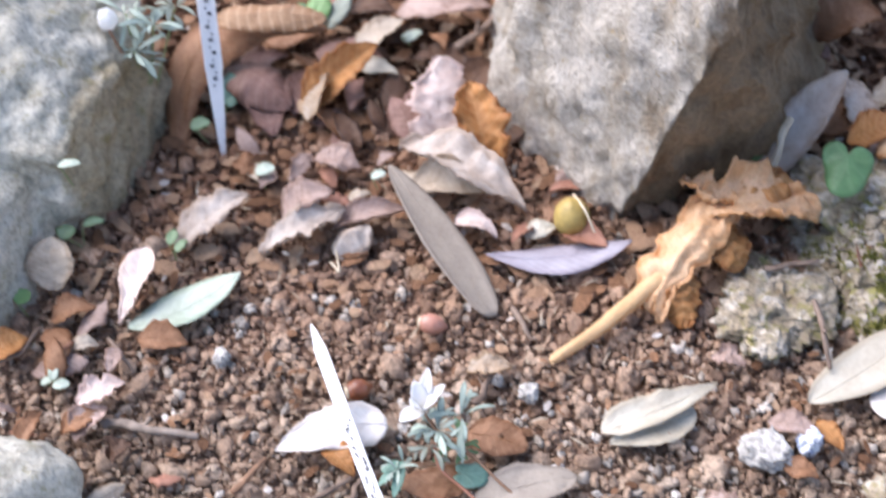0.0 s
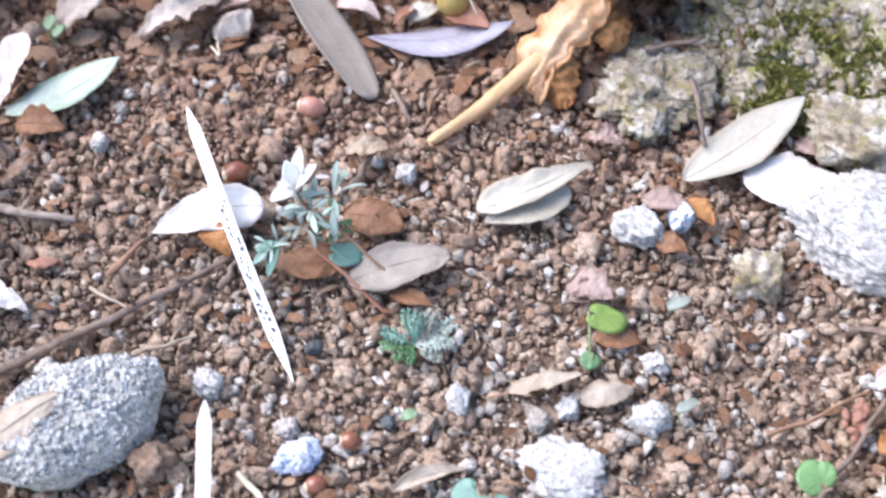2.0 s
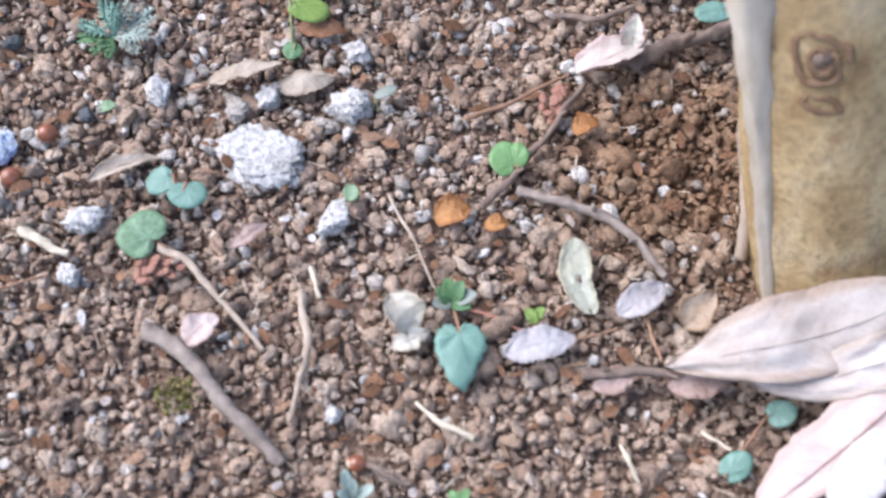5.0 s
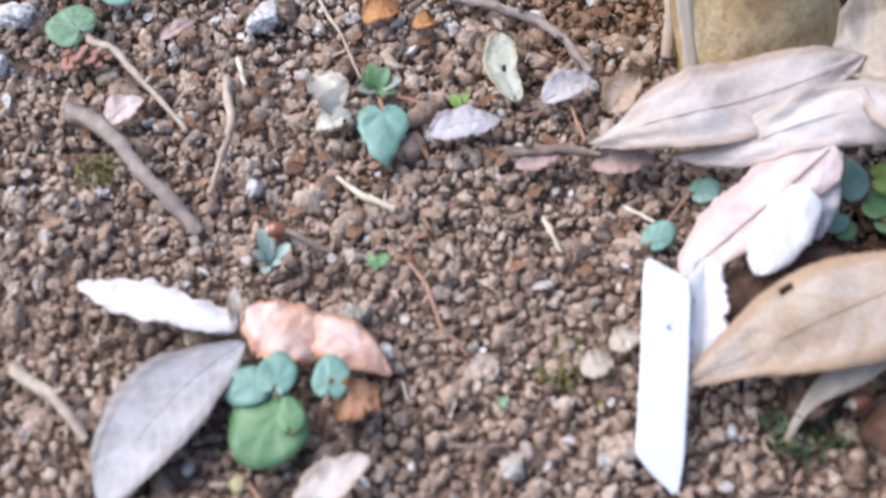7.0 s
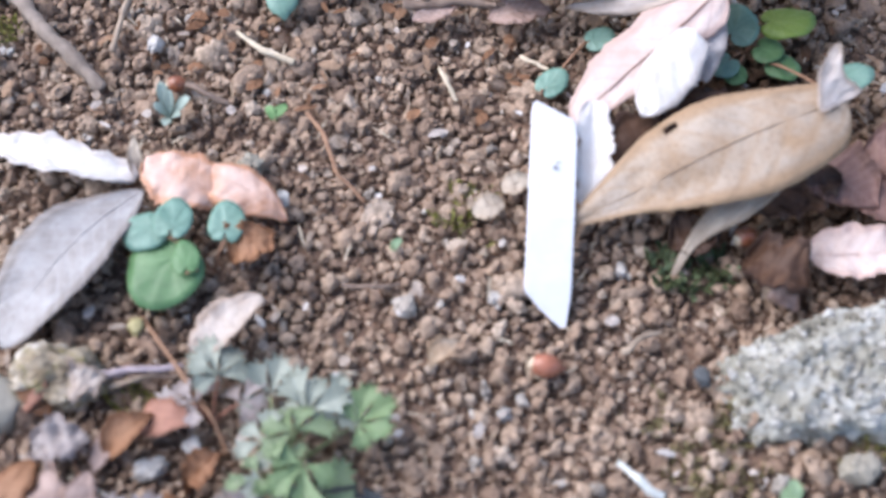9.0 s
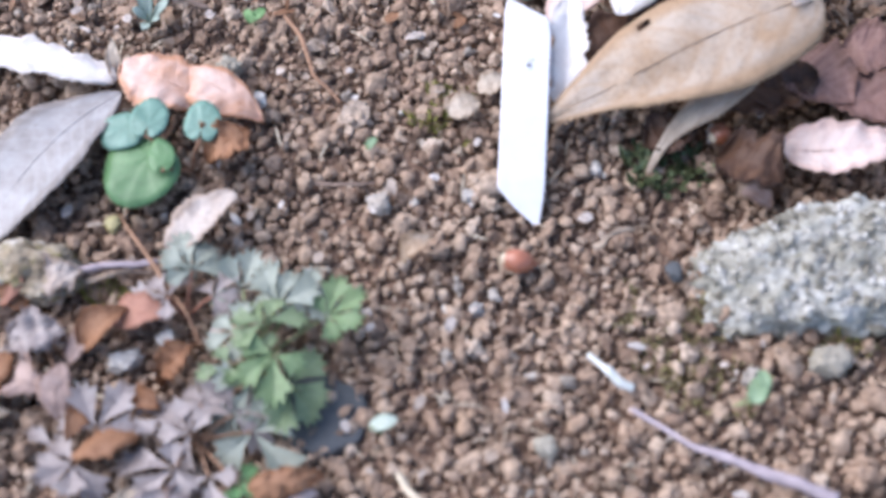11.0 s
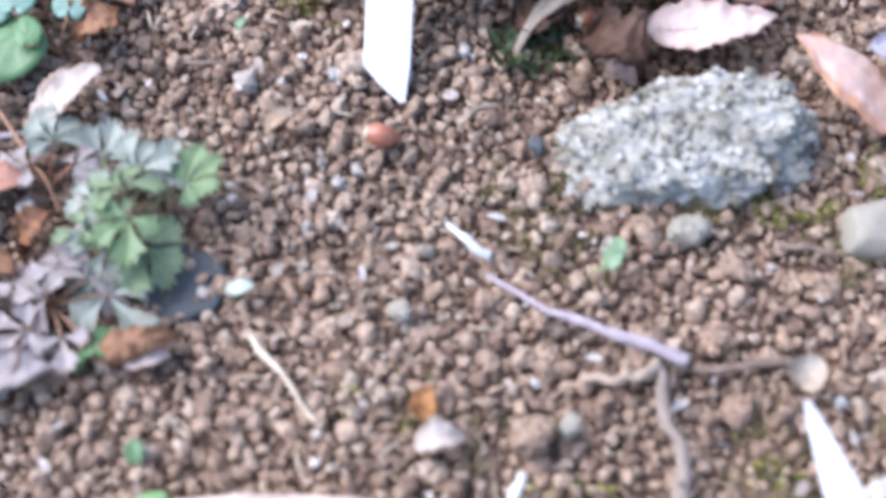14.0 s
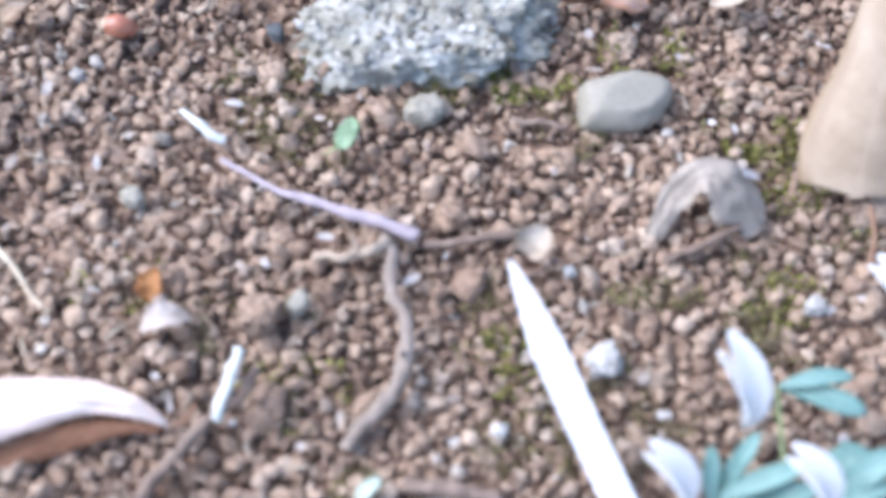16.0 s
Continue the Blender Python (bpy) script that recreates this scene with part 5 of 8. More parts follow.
leaf("dull orange leaf at the far edge", (0.1907, 0.1723, 0.0200), (0.2228, 0.1782, 0.0350), 0.026, orange_leaf, arch=0.004, curl=0.4)
leaf("orange-brown leaf beside the boulder's foot", (-0.3098, -0.0008, 0.0040), (-0.2898, 0.0145, 0.0060), 0.024, orange_leaf, arch=0.006, curl=0.8)
leaf("dull brown curled leaf scrap", (-0.2499, -0.0508, 0.0030), (-0.2346, -0.0299, 0.0060), 0.018, mauve_leaf, arch=0.005, curl=0.9, torn=0.3)
leaf("torn scrap of orange-brown leaf", (-0.2570, -0.0475, 0.0030), (-0.2379, -0.0351, 0.0080), 0.015, brown_leaf, arch=0.005, curl=0.7, torn=0.3)
leaf("dry reddish scrap of leaf", (-0.2806, 0.0293, 0.0030), (-0.2550, 0.0384, 0.0060), 0.018, brown_leaf, arch=0.005, curl=0.9, torn=0.4)

# ---- fallen leaves: beside the first label ----
leaf("bleached white leaf under the plant label", (-0.0775, -0.0359, 0.0080), (-0.1380, -0.0528, 0.0040), 0.032, white_leaf, arch=0.004, roll=0, curl=0.15, bend=-0.003, peak=0.30, blunt=0.8, torn=0.06, crumple=0.002)
leaf("small glossy orange leaf scrap", (-0.1106, -0.0477, 0.0030), (-0.0930, -0.0673, 0.0030), 0.014, orange_leaf, arch=0.006, curl=0.9)
leaf("reddish brown oval leaf", (-0.0287, -0.0636, 0.0030), (-0.0697, -0.0702, 0.0030), 0.021, brown_leaf, arch=0.003, curl=0.25, bend=0.004, blunt=0.6, torn=0.03, crumple=0.0008)
leaf("reddish brown leaf with a small hole", (-0.0333, -0.0369, 0.0040), (-0.0003, -0.0452, 0.0040), 0.023, brown_leaf, arch=0.003, curl=0.2, blunt=0.5, torn=0.03, crumple=0.0008, holes=((0.55, 0.1, 0.035),))
leaf("grey-beige oval leaf with a dark tip", (-0.0276, -0.0819, 0.0050), (0.0264, -0.0645, 0.0070), 0.028, grey_leaf, arch=0.004, curl=0.3, roll=-5, blunt=0.55, crumple=0.0008, torn=0.03, uneven=0.1)
leaf("cream glossy leaf with a rolled edge", (0.0398, -0.0330, 0.0030), (0.1031, -0.0026, 0.0100), 0.022, cream_leaf, arch=0.004, curl=0.5, roll=-8, peak=0.32, torn=0.05, crumple=0.001)
leaf("cream leaf underneath another", (0.0439, -0.0403, 0.0030), (0.0911, -0.0196, 0.0060), 0.026, cream_leaf, arch=0.002, curl=0.2, peak=0.6, blunt=0.5, torn=0.05, crumple=0.001)
leaf("large cream lance-shaped leaf", (0.1536, -0.0093, 0.0040), (0.2216, 0.0373, 0.0220), 0.031, cream_leaf, arch=-0.002, roll=-5, fold=0.12, torn=0.04, crumple=0.0, wave=0.001)
leaf("white leaf with a pink blush under the stone", (0.1874, -0.0041, 0.0040), (0.2449, -0.0284, 0.0060), 0.034, white_leaf, arch=0.003, curl=0.2, blunt=0.6)
leaf("small brown scrap of leaf", (0.2196, 0.0201, 0.0040), (0.2277, 0.0043, 0.0100), 0.014, mauve_leaf, arch=0.003)
spread_leaf("beige leaf lying on the granular stone", ((-0.1620, -0.1680, 0.0340), (-0.1740, -0.1780, 0.0350), (-0.1890, -0.1890, 0.0300), (-0.2060, -0.1990, 0.0160)), ((0.0030, 0.0030), (0.0085, 0.0085), (0.0120, 0.0110), (0.0040, 0.0040)), beige_leaf, curl=-0.3)
leaf("folded grey-brown narrow leaf", (0.0581, -0.1442, 0.0020), (0.0965, -0.1362, 0.0100), 0.013, beige_leaf, arch=0.002, roll=-25, fold=0.4, stalk=0.012)
leaf("folded grey-beige dry leaf", (0.0944, -0.1457, 0.0020), (0.1227, -0.1406, 0.0040), 0.017, beige_leaf, arch=0.006, roll=-15, fold=-0.4, blunt=0.6)
leaf("small mauve scrap of leaf", (0.0891, -0.0877, 0.0030), (0.1115, -0.0820, 0.0060), 0.015, mauve_leaf, arch=0.004, curl=0.6)
leaf("narrow pale curled leaf", (0.0026, -0.2003, 0.0020), (0.0386, -0.1885, 0.0050), 0.009, beige_leaf, arch=0.003, curl=1.0)
leaf("small flat grey-brown leaf", (0.0751, -0.2357, 0.0020), (0.0926, -0.2234, 0.0040), 0.009, mauve_leaf, arch=0.003, curl=0.3)
leaf("small scrap of orange leaf", (0.1739, -0.2201, 0.0020), (0.1914, -0.2142, 0.0030), 0.016, orange_leaf, arch=0.004, curl=0.7, blunt=0.5)
leaf("small scrap of orange leaf", (0.1984, -0.2240, 0.0020), (0.2102, -0.2212, 0.0030), 0.009, orange_leaf, arch=0.003, curl=0.6, blunt=0.5)
leaf("small orange leaf scrap", (0.2436, -0.1704, 0.0030), (0.2571, -0.1652, 0.0040), 0.011, orange_leaf, arch=0.003, curl=0.5, blunt=0.5)
leaf("orange-brown leaf scrap under the seedling", (0.1028, -0.1095, 0.0020), (0.1279, -0.1130, 0.0030), 0.014, brown_leaf, arch=0.004, curl=0.5)
leaf("torn scrap of brown leaf", (-0.0062, -0.0871, 0.0020), (0.0181, -0.0939, 0.0030), 0.010, brown_leaf, arch=0.003, curl=0.5)
leaf("pale pink and green cupped leaf with a curled tip", (0.2470, -0.1372, 0.0040), (0.2812, -0.1246, 0.0140), 0.021, blush_leaf, arch=0.004, roll=-20, curl=0.9, blunt=0.55)
leaf("pale green tip of a curled leaf", (0.2732, -0.1274, 0.0100), (0.2774, -0.1116, 0.0220), 0.012, blush_leaf, arch=0.003, curl=0.8)
leaf("torn scrap of orange-brown leaf", (0.1567, -0.0214, 0.0030), (0.1692, -0.0403, 0.0040), 0.012, orange_leaf, arch=0.003, curl=0.6)
leaf("torn scrap of orange-brown leaf", (0.1365, -0.0515, 0.0030), (0.1543, -0.0570, 0.0040), 0.014, brown_leaf, arch=0.003, curl=0.6)
leaf("dull mauve leaf between stones", (0.1298, -0.0242, 0.0060), (0.1555, -0.0304, 0.0080), 0.015, mauve_leaf, arch=0.003, curl=0.4)

for text, a, b, w, m in (("bleached torn scrap of leaf", (-0.2265, -0.0908, 0.0030), (-0.1957, -0.1055, 0.0060), 0.013, white_leaf), ("pale pink scrap of leaf", (-0.2532, -0.0273, 0.0030), (-0.2272, -0.0146, 0.0080), 0.018, pink_leaf),
                         ("dark curled scrap of leaf", (-0.2274, -0.0621, 0.0030), (-0.2145, -0.0552, 0.0100), 0.014, dark_leaf), ("pale mauve scrap of leaf", (-0.2370, -0.1221, 0.0030), (-0.2206, -0.1097, 0.0060), 0.016, dusty_leaf),
                         ("brown scrap of leaf in the soil", (-0.0359, 0.0047, 0.0020), (-0.0103, 0.0072, 0.0050), 0.016, tan_leaf), ("dull brown scrap of leaf", (0.1018, 0.0196, 0.0030), (0.1205, 0.0127, 0.0050), 0.013, mauve_leaf),
                         ("mauve scrap of leaf beside the seedling", (0.0890, -0.0788, 0.0030), (0.1129, -0.0903, 0.0080), 0.022, mauve_leaf)):
    leaf(text, a, b, w, m, arch=0.004, curl=0.7, torn=0.35, crumple=0.003)

# ---- fallen leaves: middle bed ----
leaf("pale olive leaf with a dark hole", (0.2415, -0.2319, 0.0080), (0.2491, -0.2711, 0.0060), 0.0170, olive_leaf, arch=0.002, curl=0.3, bend=-0.004, blunt=0.45, holes=((0.55, 0.15, 0.045), (0.97, 0.0, 0.04)))
leaf("small pale mauve leaf", (0.2612, -0.2706, 0.0050), (0.2843, -0.2565, 0.0080), 0.015, ash_leaf, arch=0.003, curl=0.4, blunt=0.5)
leaf("beige toothed leaf on a thin stalk", (0.2407, -0.2844, 0.0080), (0.2067, -0.2917, 0.0060), 0.018, ash_leaf, arch=0.003, peak=0.6, teeth=0.35, curl=0.2, blunt=0.55, stalk=0.018)
leaf("pink and white heart-shaped scrap", (0.0550, -0.2858, 0.0020), (0.0704, -0.2722, 0.0040), 0.014, pink_leaf, arch=0.002, curl=0.4, blunt=0.5)
leaf("cream cup-shaped leaf scrap", (0.1522, -0.2634, 0.0120), (0.1631, -0.2803, 0.0040), 0.018, cream_leaf, arch=0.006, curl=1.2, blunt=0.5)
leaf("cream leaf scrap below the cup", (0.1537, -0.2885, 0.0030), (0.1711, -0.2796, 0.0060), 0.012, cream_leaf, arch=0.003, curl=0.6, torn=0.4)
spread_leaf("large mauve-beige leaf on the pile", ((0.2815, -0.2990, 0.0110), (0.3060, -0.2995, 0.0280), (0.3390, -0.2960, 0.0380), (0.3730, -0.2860, 0.0420), (0.4060, -0.2710, 0.0450)),
            ((0.0010, 0.0010), (0.0170, 0.0120), (0.0230, 0.0185), (0.0210, 0.0180), (0.0030, 0.0030)), dusty_leaf, curl=-0.3, roll=12, wave=0.005, crumple=0.002)
spread_leaf("broad pale beige leaf on the pile, edge curled", ((0.3200, -0.3085, 0.0140), (0.3440, -0.3125, 0.0280), (0.3710, -0.3090, 0.0430), (0.3990, -0.3065, 0.0510), (0.4240, -0.3110, 0.0530)),
            ((0.0010, 0.0010), (0.0085, 0.0095), (0.0130, 0.0130), (0.0140, 0.0150), (0.0060, 0.0090)), cream_pile_leaf, curl=-0.2, roll=15, wave=0.004, crumple=0.0015)
spread_leaf("rounded pale leaf at the end of the pile", ((0.4000, -0.2890, 0.0520), (0.4130, -0.3060, 0.0560), (0.4300, -0.3110, 0.0560), (0.4560, -0.3000, 0.0500)), ((0.0050, 0.0050), (0.0130, 0.0150), (0.0150, 0.0180), (0.0060, 0.0060)), dusty_leaf, curl=-0.4, wave=0.003, crumple=0.0015)
leaf("beige leaf at the top of the pile", (0.3942, -0.2704, 0.0350), (0.4449, -0.2588, 0.0550), 0.05, beige_leaf, arch=0.006, curl=0.5, wave=0.008)
spread_leaf("pale pink veined leaf bent over the pile", ((0.3860, -0.3200, 0.0430), (0.3640, -0.3380, 0.0330), (0.3410, -0.3550, 0.0230), (0.3195, -0.3700, 0.0110)),
            ((0.0130, 0.0080), (0.0120, 0.0180), (0.0110, 0.0185), (0.0030, 0.0070)), pink_leaf, curl=-0.25, wave=0.002, crumple=0.001, torn=0.12, cap=(0.12, 0.08), rib_mat=rose_leaf)
spread_leaf("grey torn half of the veined leaf", ((0.3830, -0.3290, 0.0370), (0.3800, -0.3440, 0.0310), (0.3795, -0.3565, 0.0220)), ((0.0060, 0.0060), (0.0080, 0.0090), (0.0020, 0.0025)), ash_leaf, curl=-0.3, torn=0.12, cap=(0.1, 0.1), rib=False)
spread_leaf("white rounded lobe folded out of the veined leaf", ((0.3720, -0.3390, 0.0390), (0.3590, -0.3570, 0.0340), (0.3490, -0.3770, 0.0260)), ((0.0110, 0.0050), (0.0150, 0.0100), (0.0075, 0.0065)), white_leaf, curl=-0.3, torn=0.10, cap=(0.08, 0.22), rib=False)
spread_leaf("large tan leaf with faint side veins", ((0.4330, -0.3835, 0.0500), (0.4070, -0.3930, 0.0480), (0.3830, -0.4010, 0.0420), (0.3590, -0.4100, 0.0340), (0.3380, -0.4170, 0.0240), (0.3110, -0.4265, 0.0140)),
            ((0.0150, 0.0080), (0.0260, 0.0170), (0.0260, 0.0240), (0.0190, 0.0230), (0.0090, 0.0140), (0.0010, 0.0010)), tan_leaf, curl=-0.25, roll=-8, wave=0.003, crumple=0.001, torn=0.05, cap=(0.06, 0.03), holes=((0.55, -0.80, 0.013, 0.07),))
spread_leaf("pale upturned end of a large tan leaf", ((0.4290, -0.3865, 0.0500), (0.4255, -0.3780, 0.0570), (0.4275, -0.3665, 0.0660)), ((0.0120, 0.0120), (0.0070, 0.0060), (0.0012, 0.0012)), cream_pile_leaf, curl=0.3, torn=0.1, rib=False)
spread_leaf("tan leaf hanging with its tip in the soil", ((0.4100, -0.4060, 0.0320), (0.3860, -0.4180, 0.0210), (0.3700, -0.4290, 0.0100), (0.3605, -0.4425, -0.0010)), ((0.0070, 0.0070), (0.0095, 0.0080), (0.0040, 0.0045), (0.0012, 0.0012)), beige_leaf, curl=-0.5, roll=15, torn=0.08)
leaf("small grey-mauve leaf under the pile", (0.2471, -0.3074, 0.0030), (0.2698, -0.3002, 0.0050), 0.013, mauve_leaf, arch=0.003, curl=0.4)
leaf("brownish leaf under the pile", (0.2831, -0.3066, 0.0030), (0.3136, -0.3049, 0.0060), 0.017, mauve_leaf, arch=0.004, curl=0.5)
leaf("brown leaf curled against the pile", (0.2923, -0.2769, 0.0060), (0.3065, -0.2637, 0.0180), 0.018, tan_leaf, arch=0.004, curl=0.7)
leaf("white curled strip of dead leaf", (0.0528, -0.3768, 0.0060), (0.1242, -0.3972, 0.0060), 0.019, white_leaf, arch=0.004, curl=0.6, roll=-10, torn=0.4, blunt=0.36, peak=0.6, crumple=0.003)
leaf("big silver-grey leathery leaf", (0.1281, -0.4039, 0.0080), (0.0737, -0.4778, 0.0040), 0.040, silver_leaf, arch=0.005, curl=0.3, roll=8, peak=0.52, blunt=0.62, bend=-0.006, torn=0.04, crumple=0.0008, wave=0.0015, uneven=0.1, twist=0)
leaf("coral orange leaf, half of it folded", (0.1913, -0.4161, 0.0030), (0.1525, -0.3936, 0.0080), 0.024, coral_leaf, arch=0.006, curl=-0.5, peak=0.6, blunt=0.6)
leaf("coral orange leaf with a toothed edge", (0.1629, -0.4064, 0.0060), (0.1277, -0.3895, 0.0100), 0.032, coral_leaf, arch=0.005, curl=-0.4, roll=5, teeth=0.25, blunt=0.5)
leaf("pale narrow dry leaf standing up", (0.1239, -0.3946, 0.0040), (0.1224, -0.3790, 0.0140), 0.007, beige_leaf, arch=0.001, curl=0.5)
leaf("mottled pale beige dry leaf", (0.1547, -0.4819, 0.0030), (0.1833, -0.4608, 0.0160), 0.020, dusty_leaf, arch=0.003, curl=0.4, roll=-15, blunt=0.42, torn=0.12, crumple=0.003)
leaf("reddish brown dry leaf scrap", (0.1678, -0.4377, 0.0030), (0.1868, -0.4262, 0.0100), 0.022, brown_leaf, arch=0.006, curl=0.9, wave=0.005, torn=0.4)
leaf("small grey petal-like leaf", (0.2736, -0.4142, 0.0030), (0.2872, -0.4080, 0.0050), 0.013, beige_leaf, arch=0.002, curl=0.3, blunt=0.5)
leaf("small grey petal-like leaf", (0.2865, -0.4013, 0.0030), (0.3003, -0.3965, 0.0050), 0.012, beige_leaf, arch=0.002, curl=0.3, blunt=0.5)
leaf("pale pink leaf with a curled stalk", (0.4180, -0.4347, 0.0060), (0.4740, -0.4356, 0.0160), 0.026, pink_leaf, arch=0.005, curl=0.4, bend=-0.006, stalk=0.012, torn=0.2, crumple=0.003, uneven=0.5)
leaf("dull mauve leaf lying flat", (0.4406, -0.3985, 0.0060), (0.4746, -0.4248, 0.0100), 0.028, rose_leaf, arch=0.004, curl=0.3, crumple=0.003, torn=0.15)
leaf("mauve leaf under the leaf pile", (0.4503, -0.3852, 0.0080), (0.4768, -0.3911, 0.0100), 0.030, rose_leaf, arch=0.004, curl=0.4)
leaf("dark brown leaf with a curled rim", (0.3910, -0.4379, 0.0040), (0.4169, -0.4538, 0.0080), 0.030, dark_leaf, arch=0.008, curl=0.9, wave=0.005, crumple=0.006, torn=0.4, blunt=0.5)
leaf("dark brown leaf crumpled under the pile", (0.4080, -0.4119, 0.0040), (0.4375, -0.4023, 0.0120), 0.030, dark_leaf, arch=0.006, curl=0.8, wave=0.005, crumple=0.006, torn=0.4)
leaf("brown twisted leaf scrap", (0.3996, -0.4549, 0.0030), (0.4122, -0.4621, 0.0030), 0.012, mauve_leaf, arch=0.004, curl=1.0)

# ---- fallen leaves: lower bed ----
leaf("orange and pale pink leaf with a clean-cut edge", (0.4773, -0.4563, 0.0300), (0.5252, -0.4907, 0.0080), 0.032, coral_leaf, arch=0.006, curl=-0.5, roll=-15, blunt=0.5, peak=0.6)
leaf("pale lilac leaf lying on another", (0.5104, -0.4553, 0.0200), (0.5547, -0.4649, 0.0200), 0.03, lilac_leaf, arch=0.003, curl=0.3)
spread_leaf("large bleached papery leaf with a wavy rim", ((0.3290, -0.6690, 0.0060), (0.3170, -0.6645, 0.0120), (0.3000, -0.6610, 0.0150), (0.2760, -0.6630, 0.0160), (0.2500, -0.6640, 0.0150), (0.2220, -0.6590, 0.0120)),
            ((0.0008, 0.0008), (0.0032, 0.0042), (0.0055, 0.0075), (0.0100, 0.0105), (0.0150, 0.0120), (0.0050, 0.0060)), rimmed_leaf, curl=-0.12, roll=-14, wave=0.003, crumple=0.0012, stalk=((0.3290, -0.6690, 0.0060), (0.3345, -0.6672, 0.0050), (0.3385, -0.6605, 0.0040)))
spread_leaf("orange-tan curled end of a bleached leaf", ((0.1930, -0.6565, 0.0070), (0.2070, -0.6585, 0.0100), (0.2200, -0.6630, 0.0090), (0.2310, -0.6710, 0.0060)), ((0.0030, 0.0030), (0.0048, 0.0055), (0.0055, 0.0058), (0.0030, 0.0030)), tail_leaf, curl=-0.7, rib=False)
spread_leaf("rust-brown underside of a bleached leaf", ((0.3260, -0.6695, 0.0050), (0.3050, -0.6685, 0.0065), (0.2850, -0.6725, 0.0060), (0.2580, -0.6810, 0.0040)),
            ((0.0008, 0.0006), (0.0055, 0.0030), (0.0075, 0.0040), (0.0040, 0.0020)), under_leaf, roll=-45, wave=0.001, rib=False)
spread_leaf("curled beige-grey leaf arched like a bridge", ((0.5160, -0.5965, 0.0000), (0.5250, -0.5855, 0.0130), (0.5365, -0.5815, 0.0230), (0.5480, -0.5870, 0.0180), (0.5605, -0.5935, 0.0030)),
            ((0.0035, 0.0040), (0.0060, 0.0060), (0.0080, 0.0080), (0.0105, 0.0135), (0.0060, 0.0100)), grey_leaf, curl=-0.2, roll=8, wave=0.003, crumple=0.0020, torn=0.34, cap=(0.03, 0.06))
spread_leaf("thin grey flake of leaf behind the arched one", ((0.5460, -0.5765, 0.0130), (0.5530, -0.5760, 0.0140), (0.5600, -0.5775, 0.0110)), ((0.0010, 0.0010), (0.0026, 0.0026), (0.0008, 0.0008)), ash_leaf, crumple=0.001, rib=False)
leaf("small grey leaf scrap", (0.5532, -0.4877, 0.0040), (0.5753, -0.4848, 0.0100), 0.014, beige_leaf, arch=0.004, curl=0.5)
leaf("small grey dry seed husk", (0.4669, -0.6035, 0.0020), (0.4738, -0.5943, 0.0100), 0.015, beige_leaf, arch=0.004, curl=1.2, blunt=0.5)
leaf("orange-brown leaf curled at the slate chip", (0.1912, -0.5903, 0.0030), (0.2239, -0.5826, 0.0050), 0.012, brown_leaf, arch=0.010, curl=-1.0, roll=25, crumple=0.004, torn=0.3, uneven=0.5)
leaf("pale underside of a curled leaf", (0.2023, -0.5933, 0.0020), (0.2207, -0.5889, 0.0030), 0.010, pink_leaf, arch=0.003, curl=0.5)
leaf("small pinkish torn leaf", (0.3165, -0.6284, 0.0030), (0.3360, -0.6248, 0.0050), 0.012, dusty_leaf, arch=0.005, curl=0.7, torn=0.4, blunt=0.5)
leaf("orange-brown scrap of leaf", (0.3185, -0.6162, 0.0020), (0.3231, -0.6055, 0.0100), 0.011, orange_leaf, arch=0.003, curl=0.6)
leaf("mauve withered torn leaf", (0.1424, -0.6047, 0.0030), (0.1756, -0.5952, 0.0060), 0.018, dusk_leaf, arch=0.005, curl=0.7, torn=0.3)
leaf("curled dry orange-brown leaf", (0.1213, -0.5272, 0.0030), (0.1405, -0.5111, 0.0100), 0.014, brown_leaf, arch=0.006, curl=1.1)
leaf("torn mauve leaf beside the clump", (0.0906, -0.5235, 0.0030), (0.1159, -0.5221, 0.0080), 0.020, dusk_leaf, arch=0.005, curl=0.6, torn=0.5, crumple=0.005)
leaf("crumpled grey leaf in the litter", (0.1008, -0.4978, 0.0030), (0.1204, -0.4938, 0.0080), 0.016, dusty_leaf, arch=0.005, curl=0.6, torn=0.5, crumple=0.005)
leaf("pinkish curled leaf in the litter", (0.0932, -0.5404, 0.0030), (0.1104, -0.5480, 0.0080), 0.018, mauve_leaf, arch=0.006, curl=1.0, torn=0.4)
leaf("orange withered leaf in the clump", (0.1551, -0.5379, 0.0040), (0.1699, -0.5281, 0.0100), 0.014, brown_leaf, arch=0.005, curl=0.8, torn=0.5, crumple=0.005)
leaf("pale curled seed husk", (0.2532, -0.4871, 0.0030), (0.2663, -0.4776, 0.0080), 0.010, tan_leaf, arch=0.006, curl=1.0)

